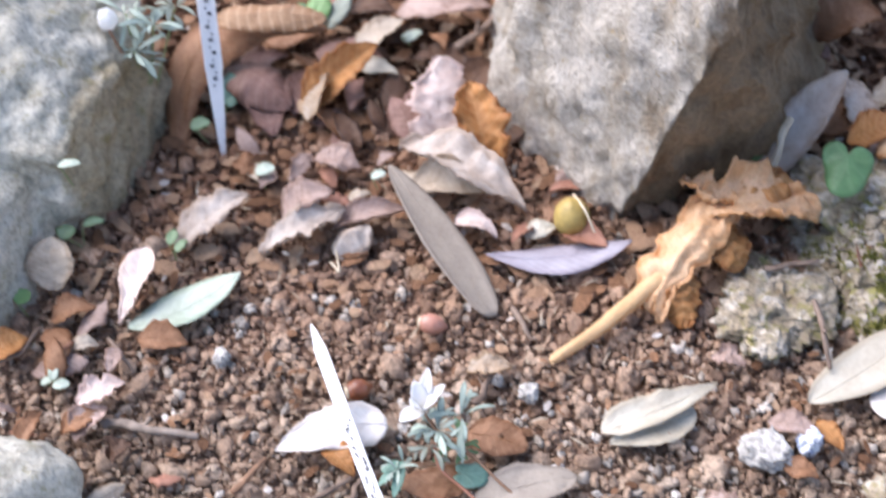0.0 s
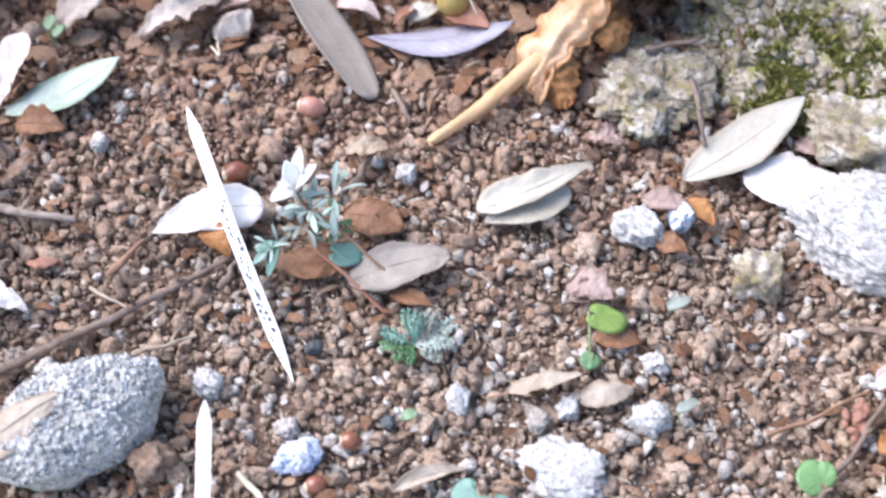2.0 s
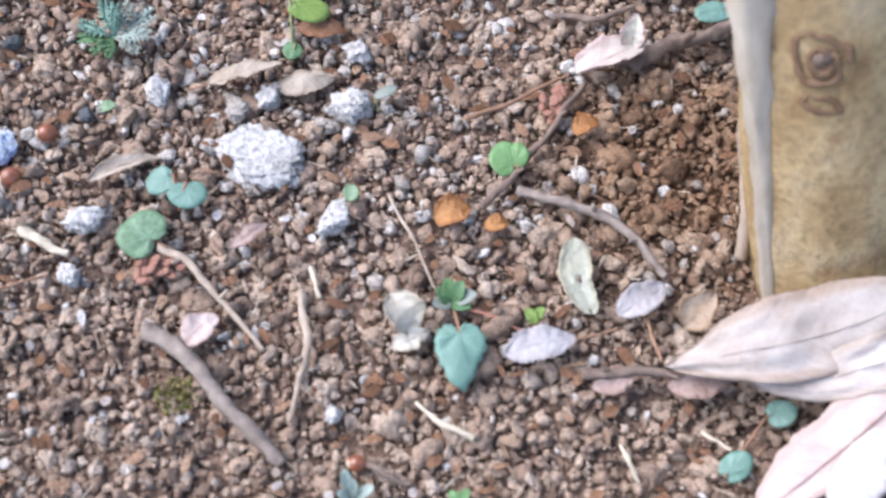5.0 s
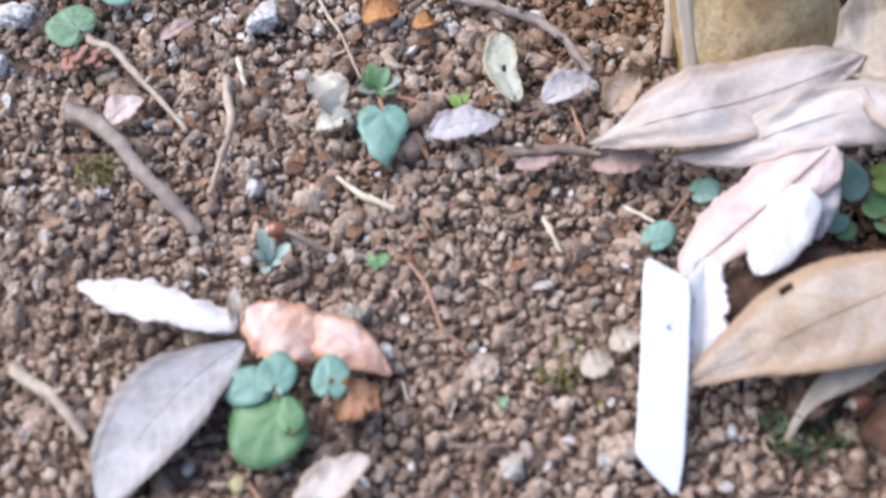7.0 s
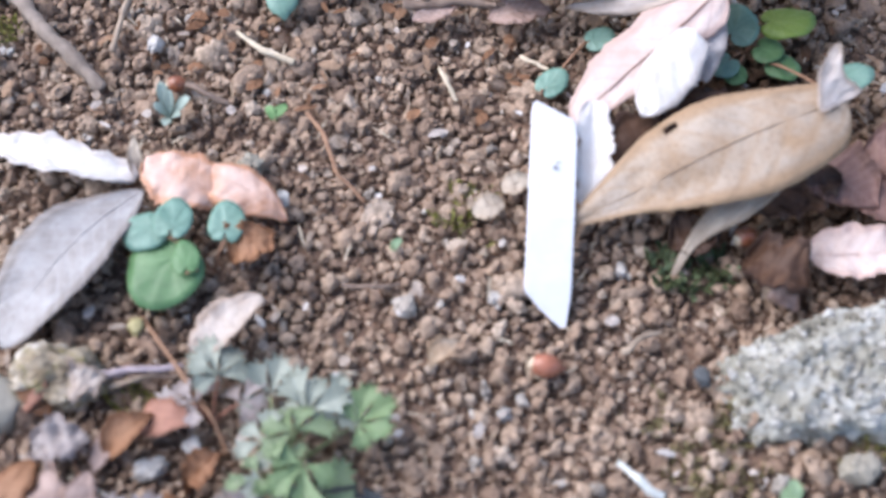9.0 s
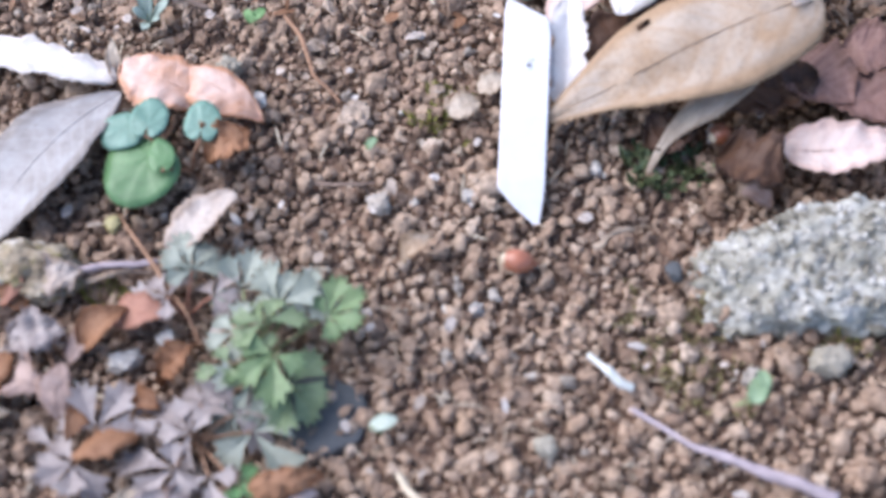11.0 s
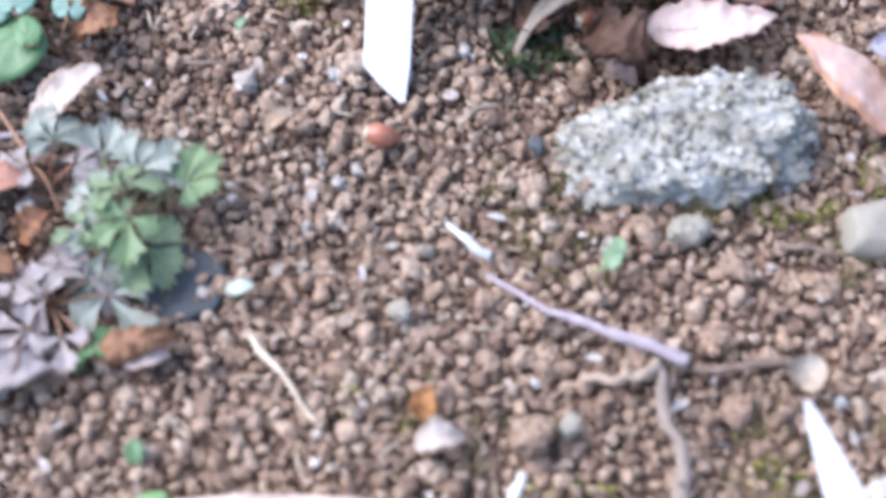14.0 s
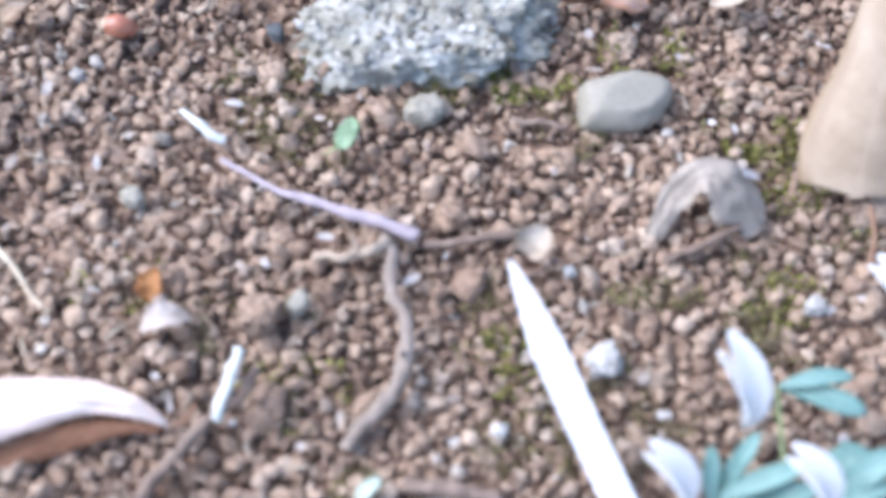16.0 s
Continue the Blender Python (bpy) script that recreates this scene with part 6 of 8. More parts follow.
for text, a, b, w, m in (("pale beige leaf behind the lobed plant", (0.2083, 0.2084, 0.0200), (0.2547, 0.2118, 0.0350), 0.026, beige_leaf), ("dull mauve leaf against the boulder", (0.2052, 0.1862, 0.0150), (0.1937, 0.2204, 0.0300), 0.022, dusty_leaf),
                         ("tan leaf beside the lobed plant", (0.2058, 0.1600, 0.0250), (0.2467, 0.1609, 0.0400), 0.030, crisp_leaf), ("brown leaf behind the ledge", (0.1799, 0.1879, 0.0100), (0.2083, 0.2084, 0.0200), 0.026, brown_leaf),
                         # dark leaves put in for the shade of the pile's hollows
                         ("dark crumpled leaf standing for shade in the pile", (0.3380, -0.3980, 0.0060), (0.3600, -0.3680, 0.0120), 0.030, dark_leaf), ("dark leaf standing for shade in the pile", (0.3590, -0.3820, 0.0060), (0.3960, -0.3560, 0.0120), 0.030, dark_leaf),
                         ("dark brown leaf standing for shade under the pile", (0.3917, -0.4112, 0.0050), (0.4271, -0.4025, 0.0100), 0.030, dark_leaf), ("dark brown leaf standing for shade under the pile", (0.3599, -0.4306, 0.0020), (0.3828, -0.4210, 0.0050), 0.022, dark_leaf), ("dull mauve leaf under the tan leaf", (0.4238, -0.3925, 0.0060), (0.4518, -0.4165, 0.0120), 0.034, rose_leaf)):
    leaf(text, a, b, w, m, arch=0.004, curl=0.5, torn=0.2, crumple=0.004)

# dead leaves layered at the back; dark colours stand in for the shaded hollows
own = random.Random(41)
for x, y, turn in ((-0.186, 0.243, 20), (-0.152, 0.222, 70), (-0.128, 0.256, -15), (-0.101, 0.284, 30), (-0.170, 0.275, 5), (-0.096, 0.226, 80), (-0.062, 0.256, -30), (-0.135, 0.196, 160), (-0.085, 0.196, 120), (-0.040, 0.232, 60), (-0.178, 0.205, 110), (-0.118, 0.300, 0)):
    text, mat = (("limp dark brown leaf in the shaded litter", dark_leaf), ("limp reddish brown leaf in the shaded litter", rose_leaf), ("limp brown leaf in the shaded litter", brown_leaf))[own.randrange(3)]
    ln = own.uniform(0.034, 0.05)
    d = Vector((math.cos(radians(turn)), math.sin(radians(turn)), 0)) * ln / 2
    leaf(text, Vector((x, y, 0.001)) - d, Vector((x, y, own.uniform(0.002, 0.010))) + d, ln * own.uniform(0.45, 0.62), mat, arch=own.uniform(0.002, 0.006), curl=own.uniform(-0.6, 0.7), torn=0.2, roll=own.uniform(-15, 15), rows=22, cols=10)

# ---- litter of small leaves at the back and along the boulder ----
# dark small leaves for the back litter, in place of its shadowed gaps
SHADE_SCRAPS = (("small dark leaf added for shade in the litter", dark_leaf), ("small dark reddish dead leaf in the litter", rose_leaf), ("small curled brown dead leaf in the litter", brown_leaf), ("small dark leaf added for shade in the litter", dark_leaf))
SCRAPS = (("small curled brown dead leaf in the litter", brown_leaf), ("small curled mauve dead leaf in the litter", mauve_leaf), ("small torn beige dead leaf in the litter", beige_leaf), ("small dark reddish dead leaf in the litter", rust_leaf))
own = random.Random(12)
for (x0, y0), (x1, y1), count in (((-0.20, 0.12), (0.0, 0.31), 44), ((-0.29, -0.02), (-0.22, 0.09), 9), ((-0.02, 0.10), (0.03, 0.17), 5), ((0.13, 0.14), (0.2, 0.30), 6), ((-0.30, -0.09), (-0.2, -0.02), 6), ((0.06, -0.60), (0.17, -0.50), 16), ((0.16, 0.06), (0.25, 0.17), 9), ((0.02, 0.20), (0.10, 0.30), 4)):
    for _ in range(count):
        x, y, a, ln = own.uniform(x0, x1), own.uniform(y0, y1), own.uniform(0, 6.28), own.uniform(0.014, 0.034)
        text, mat = (SHADE_SCRAPS if y > 0.17 else SCRAPS)[own.randrange(4)]
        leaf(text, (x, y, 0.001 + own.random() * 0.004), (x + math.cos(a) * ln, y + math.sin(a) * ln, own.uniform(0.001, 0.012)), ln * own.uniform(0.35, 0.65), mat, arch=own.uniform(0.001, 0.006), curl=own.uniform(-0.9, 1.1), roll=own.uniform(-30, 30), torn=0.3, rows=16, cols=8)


# ---- crumpled leaf by the angular boulder ----
def crumpled_leaf():
    thing = plant("fallen_leaf", "crumpled dry orange-brown leaf on a thick rolled stalk", (0.0145, 0.0160, 0.0020), "leaf", "fallen leaves")
    o = thing.location
    line = [(0.0123, 0.0132, 0.0030), (0.0148, 0.0157, 0.0040), (0.0383, 0.0344, 0.0070), (0.0608, 0.0547, 0.0120), (0.0786, 0.0702, 0.0180)]
    part("rolled_stalk", tube([Vector(p) - o for p in line], [0.0016, 0.0030, 0.0040, 0.0050, 0.0064], 16, 0.25), straw_orange, thing, "pale tan rolled stalk")
    leaflet(thing, (0.0660, 0.0492, 0.0060), (0.1150, 0.1182, 0.0360), 0.036, crisp_leaf, "blade", curl=-0.9, arch=0.014, wave=0.008, crumple=0.004, pleat=0.0022, torn=0.3, uneven=0.4, blunt=0.4, rows=44, cols=22)
    leaflet(thing, (0.0914, 0.1027, 0.0340), (0.1665, 0.1067, 0.0260), 0.032, crisp_leaf, "lobe", curl=0.8, arch=0.010, wave=0.010, crumple=0.005, torn=0.4, uneven=0.4, blunt=0.45, rows=40, cols=18)
    leaflet(thing, (0.1130, 0.1114, 0.0360), (0.1593, 0.1251, 0.0300), 0.028, orange_leaf, "lobe", curl=-0.7, arch=0.008, wave=0.008, crumple=0.005, torn=0.4, uneven=0.4, blunt=0.45, rows=36, cols=16)
    leaflet(thing, (0.1161, 0.1045, 0.0340), (0.0850, 0.1202, 0.0400), 0.017, crisp_leaf, "lobe", curl=0.9, arch=0.004, wave=0.007, crumple=0.004, torn=0.4, blunt=0.6, rows=30, cols=12)
    leaflet(thing, (0.1043, 0.0928, 0.0320), (0.1203, 0.0758, 0.0120), 0.026, orange_leaf, "lobe", curl=-0.8, arch=0.006, wave=0.005, crumple=0.006, torn=0.2, blunt=0.4, rows=24, cols=12)
    leaflet(thing, (0.0834, 0.0721, 0.0200), (0.0873, 0.0408, 0.0010), 0.022, orange_leaf, "lobe", curl=-0.8, arch=0.004, wave=0.006, crumple=0.006, torn=0.4, blunt=0.45, rows=24, cols=12)
    leaflet(thing, (0.0785, 0.0652, 0.0180), (0.0727, 0.0423, 0.0020), 0.010, crisp_leaf, "lobe", curl=0.8, arch=0.003, crumple=0.004, torn=0.3, blunt=0.45)
    return thing


crumpled_leaf()

# ---- flowers and leafy plants ----
def whorl(thing, hub, r, count, material, seed, rise=0.1):
    """Narrow blunt leaflets of uneven length, some forked, some hanging, round one point."""
    own = random.Random(seed)
    hub = Vector(hub)
    for k in range(count):
        a = 6.283 * (k + own.uniform(-0.75, 0.75)) / count
        ln = r * own.uniform(0.5, 1.2)
        tip = hub + Vector((math.cos(a) * ln, math.sin(a) * ln, ln * (rise + own.uniform(-0.75, 0.45))))
        leaflet(thing, hub.lerp(tip, own.uniform(0, 0.12)), tip, ln * own.uniform(0.14, 0.24), material, "leaflet", arch=own.uniform(0.0005, 0.003), curl=0.6, peak=0.66, blunt=0.65, roll=own.uniform(-40, 40), bend=own.uniform(-0.0015, 0.0015), rows=10, cols=4)
        if k % 2:
            b = a + own.choice((-0.55, 0.5))
            leaflet(thing, hub.lerp(tip, 0.45), hub + Vector((math.cos(b) * ln * 0.85, math.sin(b) * ln * 0.85, ln * (rise + own.uniform(-0.5, 0.3)))), ln * 0.15, material, "leaflet", arch=0.001, curl=0.6, peak=0.66, blunt=0.65, roll=own.uniform(-40, 40), rows=8, cols=4)


def white_flower():
    thing = plant("flowering_plant", "small white flower over narrow grey-green leaves", (-0.0341, -0.0684, 0.0000), "flower")
    c = Vector((-0.0563, -0.0465, 0.0400))
    for tip, w in (((-0.0535, -0.0312, 0.0560), 0.0075), ((-0.0446, -0.0383, 0.0520), 0.0070), ((-0.0667, -0.0598, 0.0480), 0.0095), ((-0.0607, -0.0383, 0.0540), 0.0095), ((-0.0482, -0.0478, 0.0520), 0.0085), ((-0.0617, -0.0514, 0.0520), 0.0110)):
        leaflet(thing, c, tip, w, petal_mat, "petal", arch=0.001, curl=0.5, blunt=0.6)
    h = Vector((-0.0485, -0.0542, 0.0320))
    for hub, r, count, m, seed in ((h, 0.017, 13, hoar_leaf, 3), ((-0.0359, -0.0482, 0.0380), 0.018, 7, hoar_leaf, 5), ((-0.0524, -0.0604, 0.0260), 0.014, 9, frost_leaf, 7), ((-0.0364, -0.0573, 0.0220), 0.014, 9, green_leaf, 9), ((-0.0686, -0.0713, 0.0200), 0.013, 7, hoar_leaf, 11)):
        whorl(thing, hub, r, count, m, seed)
    round_leaf(thing, (-0.0388, -0.0659, 0.0100), (-0.0207, -0.0678, 0.0100), 0.014, teal_leaf)
    for tip in ((-0.0775, -0.0708, 0.0160), (-0.0788, -0.0785, 0.0140), (-0.0703, -0.0835, 0.0100), (-0.0669, -0.0664, 0.0180)):
        leaflet(thing, (-0.0657, -0.0664, 0.0180), tip, 0.0060, teal_leaf, "leaflet", arch=0.001, curl=0.4)
    stem_part(thing, [c, h, (-0.0329, -0.0610, 0.0250), (-0.0132, -0.0735, 0.0120), (0.0035, -0.0828, 0.0020), (0.0190, -0.0927, -0.0030)], 0.0007, 0.0010, stem_mat)
    stem_part(thing, [h, (-0.0472, -0.0678, 0.0200), (-0.0293, -0.0810, 0.0120), (-0.0070, -0.0968, -0.0020)], 0.0007, 0.0011, red_stem_mat)
    stem_part(thing, [(-0.0665, -0.0658, 0.0160), (-0.0487, -0.0633, 0.0140), (-0.0221, -0.0579, 0.0080)], 0.0008, 0.0008, stem_mat)
    return thing


white_flower()


def frond_mesh(base, tip, seed):
    """One finely cut frond: a narrow blade with forked lobes along both sides, in one mesh."""
    own = random.Random(seed)
    base, tip = Vector(base), Vector(tip)
    d = tip - base
    s = Vector((-d.y, d.x, 0)).normalized()
    bm = bmesh.new()
    uv = bm.loops.layers.uv.new("UVMap")

    def strip(a, b, w):
        side = (b - a).cross(Vector((0, 0, 1))).normalized() * w / 2
        mid = a.lerp(b, 0.6) + Vector((0, 0, w * 0.3))
        ring = [bm.verts.new(p) for p in (a - side * 0.4, a + side * 0.4, mid + side, b, mid - side)]
        low = [bm.verts.new(v.co - Vector((0, 0, 0.0003))) for v in ring]
        for f in (bm.faces.new(ring), bm.faces.new(low[::-1])):
            for k, loop in enumerate(f.loops):
                loop[uv].uv = (k / 5, 0.4)
        for k in range(5):
            bm.faces.new((ring[k], low[k], low[(k + 1) % 5], ring[(k + 1) % 5]))

    strip(base, tip, 0.0022)
    for k in range(6):
        root = base + d * (0.24 + 0.13 * k)
        reach = d.length * (0.34 - 0.035 * abs(k - 2))
        for sg in (-1, 1):
            end = root + (d.normalized() * own.uniform(0.55, 0.9) + s * sg * own.uniform(0.6, 0.9) + Vector((0, 0, own.uniform(-0.2, 0.35)))) * reach * 0.8
            strip(root, end, 0.0017)
            strip(root.lerp(end, 0.5), root.lerp(end, 0.5) + (d.normalized() + s * sg * 0.1) * reach * 0.5, 0.0014)
            strip(root.lerp(end, 0.55), root.lerp(end, 0.55) + (d.normalized() * 0.3 + s * sg) * reach * 0.45, 0.0014)
    bmesh.ops.recalc_face_normals(bm, faces=bm.faces[:])
    return bm


def ferny_tuft():
    thing = plant("ferny_plant", "tuft of finely cut grey-green leaves", (0.0069, -0.1211, 0.0000))
    o = thing.location
    h = Vector((0.0095, -0.1200, 0.0070))
    stem_part(thing, [(0.0060, -0.1250, -0.0030), h], 0.001, 0.0008, green_stem_mat)
    for k, (tip, m) in enumerate((((0.0300, -0.1105, 0.0150), hoar_leaf), ((0.0285, -0.1215, 0.0130), hoar_leaf), ((0.0235, -0.1290, 0.0090), frost_leaf), ((0.0190, -0.1075, 0.0190), frost_leaf), ((0.0050, -0.1060, 0.0180), teal_leaf),
                                  ((-0.0070, -0.1150, 0.0120), teal_leaf), ((-0.0075, -0.1225, 0.0090), green_leaf), ((-0.0005, -0.1290, 0.0070), green_leaf), ((0.0075, -0.1310, 0.0060), green_leaf), ((0.0120, -0.1090, 0.0210), teal_leaf))):
        part("frond", frond_mesh(h - o, Vector(tip) - o, 300 + k), m, thing)
    return thing


ferny_tuft()


def fan_mesh(joint, tip, width, lobes, seed):
    """A leaf cut to its middle into wedges that widen outwards and end in three teeth."""
    own = random.Random(seed)
    joint, tip = Vector(joint), Vector(tip)
    d = tip - joint
    r, ax = d.length, d.normalized()
    side = Vector((0, 0, 1)).cross(ax).normalized()
    up = ax.cross(side)
    squeeze = width / (1.9 * r)
    bm = bmesh.new()
    uv = bm.loops.layers.uv.new("UVMap")
    profile = ((0.14, 16), (0.36, 17), (0.62, 24), (0.88, 26), (0.78, 15), (1.04, 11), (0.88, 5))
    for k in range(lobes):
        mid = (k - (lobes - 1) / 2) * 240 / lobes + own.uniform(-7, 7)
        ln = r * own.uniform(0.72, 1.18) * (1 - 0.22 * abs(mid) / 125)
        droop, lift = own.uniform(-0.55, 0.2), own.uniform(-0.15, 0.35)
        rim = [(q, -a) for q, a in profile] + [(1.06, 0)] + [(q, a) for q, a in reversed(profile)]

        def spot(q, a, low):
            b = radians(mid + a)
            h = droop * q * q + lift * q + 0.10 * q * abs(a) / 25 + 0.03 * noise.noise(Vector((q * 4, a * 0.2, seed + k)))
            return joint + ax * ln * q * math.cos(b) + side * ln * q * math.sin(b) * squeeze + up * (h * ln - low)

        top = [bm.verts.new(spot(q, a, 0)) for q, a in rim]
        base = [bm.verts.new(spot(q, a, 0.0004)) for q, a in rim]
        rib = [bm.verts.new(spot(q, 0, 0.03 * ln)) for q in (0.05, 0.5, 0.8)]
        n = len(rim)
        last = rib[0]
        for m in range(n - 1):
            q = (rim[m][0] + rim[m + 1][0]) / 2
            c = rib[0 if q < 0.4 else 1 if q < 0.78 else 2]
            made = [bm.faces.new((c, top[m], top[m + 1]))]
            if c is not last:
                made.append(bm.faces.new((c, last, top[m])))
            last = c
            for f in made:
                for loop in f.loops:
                    loop[uv].uv = (q, 0.02 if loop.vert in rib else 0.5)
            bm.faces.new((top[m + 1], top[m], base[m], base[m + 1]))
    bmesh.ops.recalc_face_normals(bm, faces=bm.faces[:])
    return bm


def lobed_leaf(thing, at, r, way, material):
    """A palmate leaf with toothed lobes, a little tilted."""
    leaf.count += 1
    own = random.Random(leaf.count)
    c = Vector(at) - thing.location
    a = radians(way)
    part("leaf", fan_mesh(c, c + Vector((math.cos(a), math.sin(a), own.uniform(-0.45, 0.3))) * r * 1.1, r * own.uniform(1.5, 2.2), own.choice((3, 5, 5, 4)), leaf.count), material, thing, smooth=False)


def lobed_clump(label, foot, leaves, stem=None):
    thing = plant("cranesbill_plant", label, foot)
    for n, (at, r, way, m) in enumerate(leaves):
        lobed_leaf(thing, at, r * 1.3, way, m)
        if n % 3 == 1:
            lobed_leaf(thing, Vector(at) + Vector((0.012 * math.cos(n * 2.4), 0.012 * math.sin(n * 2.4), -0.005)), r * 0.8, way + 70 - 140 * (n % 2), m)
        mid = Vector(foot).lerp(Vector(at), 0.5) + Vector((0, 0, 0.002))
        stem_part(thing, [foot, mid, Vector(at) - Vector((0, 0, 0.0006))], 0.0007, 0.0005, stem or green_stem_mat)
    return thing


lobed_clump("clump of lobed green leaves, some frosted pale", (0.1907, -0.5346, -0.0020), (
    ((0.1878, -0.5039, 0.0120), 0.012, 100, frost_leaf), ((0.2030, -0.5140, 0.0180), 0.015, 70, frost_leaf), ((0.2230, -0.5180, 0.0160), 0.013, 20, clump_green),
    ((0.1865, -0.5248, 0.0160), 0.013, 170, frost_leaf), ((0.2027, -0.5369, 0.0220), 0.016, 250, clump_green), ((0.1936, -0.5467, 0.0140), 0.013, 260, frost_leaf),
    ((0.2090, -0.5455, 0.0120), 0.013, -60, sage_leaf), ((0.1987, -0.5240, 0.0240), 0.013, 120, sage_leaf), ((0.2110, -0.5080, 0.0140), 0.012, 60, frost_leaf), ((0.1846, -0.5400, 0.0180), 0.012, 200, sage_leaf)))
lobed_clump("clump of lobed purplish grey leaves", (0.1705, -0.5652, -0.0020), (
    ((0.1862, -0.5584, 0.0100), 0.017, 60, dusk_leaf), ((0.1942, -0.5648, 0.0080), 0.016, -50, frost_leaf), ((0.1701, -0.5659, 0.0100), 0.015, 140, dusk_leaf),
    ((0.1645, -0.5796, 0.0080), 0.017, 190, dusk_leaf), ((0.1777, -0.5822, 0.0060), 0.013, 280, dusk_leaf), ((0.1890, -0.5857, 0.0060), 0.009, -40, green_leaf), ((0.1734, -0.5536, 0.0100), 0.012, 110, dusk_leaf)), stem_mat)
lobed_clump("small clump of withered mauve leaves", (0.1301, -0.5680, -0.0020), (
    ((0.1315, -0.5628, 0.0080), 0.013, 80, dusk_leaf), ((0.1240, -0.5766, 0.0060), 0.014, 220, dusk_leaf), ((0.1455, -0.5577, 0.0080), 0.013, 40, dusk_leaf), ((0.1059, -0.5248, 0.0080), 0.013, 100, dusk_leaf)), stem_mat)
lobed_clump("pale mauve leaves on a red stem", (0.1630, -0.5109, -0.0020), (
    ((0.1566, -0.5068, 0.0120), 0.012, 170, dusk_leaf), ((0.1663, -0.4958, 0.0140), 0.014, 110, frost_leaf), ((0.1752, -0.5067, 0.0120), 0.012, 30, dusk_leaf)), red_stem_mat)
twig("thin reddish stem arching over the soil", ((0.1310, -0.4631, 0.0020), (0.1501, -0.4921, 0.0100), (0.1634, -0.5112, 0.0080), (0.1705, -0.5253, 0.0000)), 0.0008, 0.0009, stem_mat, 0.2, "stem", "stem")


def heart_plant():
    thing = plant("violet_plant", "green heart-shaped leaf below a rosette of small leaves", (0.1821, -0.2641, 0.0000))
    round_leaf(thing, (0.1843, -0.2773, 0.0120), (0.1866, -0.3045, 0.0090), 0.0250, teal_leaf, teeth=0.05, point=0.38)
    stem_part(thing, [(0.1821, -0.2641, 0.0000), (0.1839, -0.2745, 0.0080), (0.1853, -0.2829, 0.0110)], 0.0009, 0.0008, stem_mat)
    for tip, m in (((0.1743, -0.2595, 0.0100), green_leaf), ((0.1791, -0.2550, 0.0120), leafy_green), ((0.1872, -0.2564, 0.0120), green_leaf), ((0.1939, -0.2623, 0.0100), frost_leaf), ((0.1724, -0.2674, 0.0080), frost_leaf), ((0.1907, -0.2687, 0.0080), green_leaf)):
        leaflet(thing, (0.1820, -0.2642, 0.0040), tip, 0.0085, m, "leaflet", arch=0.001, curl=0.4, blunt=0.6)
    stem_part(thing, [(0.1860, -0.2671, 0.0040), (0.2007, -0.2722, 0.0060), (0.2169, -0.2796, 0.0030)], 0.0009, 0.0007, red_stem_mat)
    return thing


heart_plant()


def round_leaf_plant(label, foot, leaves, stem=None):
    """leaves: (stalk end, tip, width, material)."""
    thing = plant("round_leaved_plant", label, foot)
    for base, tip, w, m in leaves:
        round_leaf(thing, base, tip, w, m)
        b = Vector(base)
        stem_part(thing, [foot, Vector(foot).lerp(b, 0.5) + Vector((0, 0, 0.003)), b], 0.0008, 0.0007, stem or stem_mat)
    return thing


round_leaf_plant("rounded green leaf on a grey stalk", (0.0490, -0.2391, -0.0020), (((0.0396, -0.2352, 0.0060), (0.0225, -0.2247, 0.0080), 0.024, mottled_leaf),))
round_leaf_plant("pair of small grey-green heart leaves", (0.0479, -0.2137, -0.0020), (((0.0520, -0.2029, 0.0080), (0.0528, -0.2162, 0.0060), 0.0175, teal_leaf), ((0.0449, -0.1985, 0.0080), (0.0317, -0.2055, 0.0060), 0.0125, teal_leaf)))
round_leaf_plant("yellow-green leaf on an upright stalk", (0.1013, -0.1260, -0.0020), (((0.0995, -0.1025, 0.0160), (0.1201, -0.1075, 0.0120), 0.0145, lime_leaf), ((0.1023, -0.1202, 0.0040), (0.0988, -0.1292, 0.0030), 0.0095, green_leaf)), green_stem_mat)
round_leaf_plant("bright green lobed leaf among thin twigs", (0.2164, -0.1868, -0.0020), (((0.2148, -0.1938, 0.0060), (0.2040, -0.1815, 0.0090), 0.0165, leafy_green), ((0.2135, -0.1923, 0.0060), (0.2174, -0.1803, 0.0090), 0.010, leafy_green)))
round_leaf_plant("cluster of rounded green leaves on a dark stalk", (0.1600, -0.4400, -0.0020), (
    ((0.1497, -0.4345, 0.0140), (0.1290, -0.4590, 0.0100), 0.030, green_leaf), ((0.1390, -0.4235, 0.0160), (0.1235, -0.4335, 0.0140), 0.0165, teal_leaf),
    ((0.1425, -0.4330, 0.0185), (0.1455, -0.4130, 0.0180), 0.0145, teal_leaf), ((0.1510, -0.4500, 0.0175), (0.1485, -0.4345, 0.0185), 0.011, green_leaf), ((0.1655, -0.4325, 0.0140), (0.1668, -0.4130, 0.0165), 0.0145, teal_leaf)))
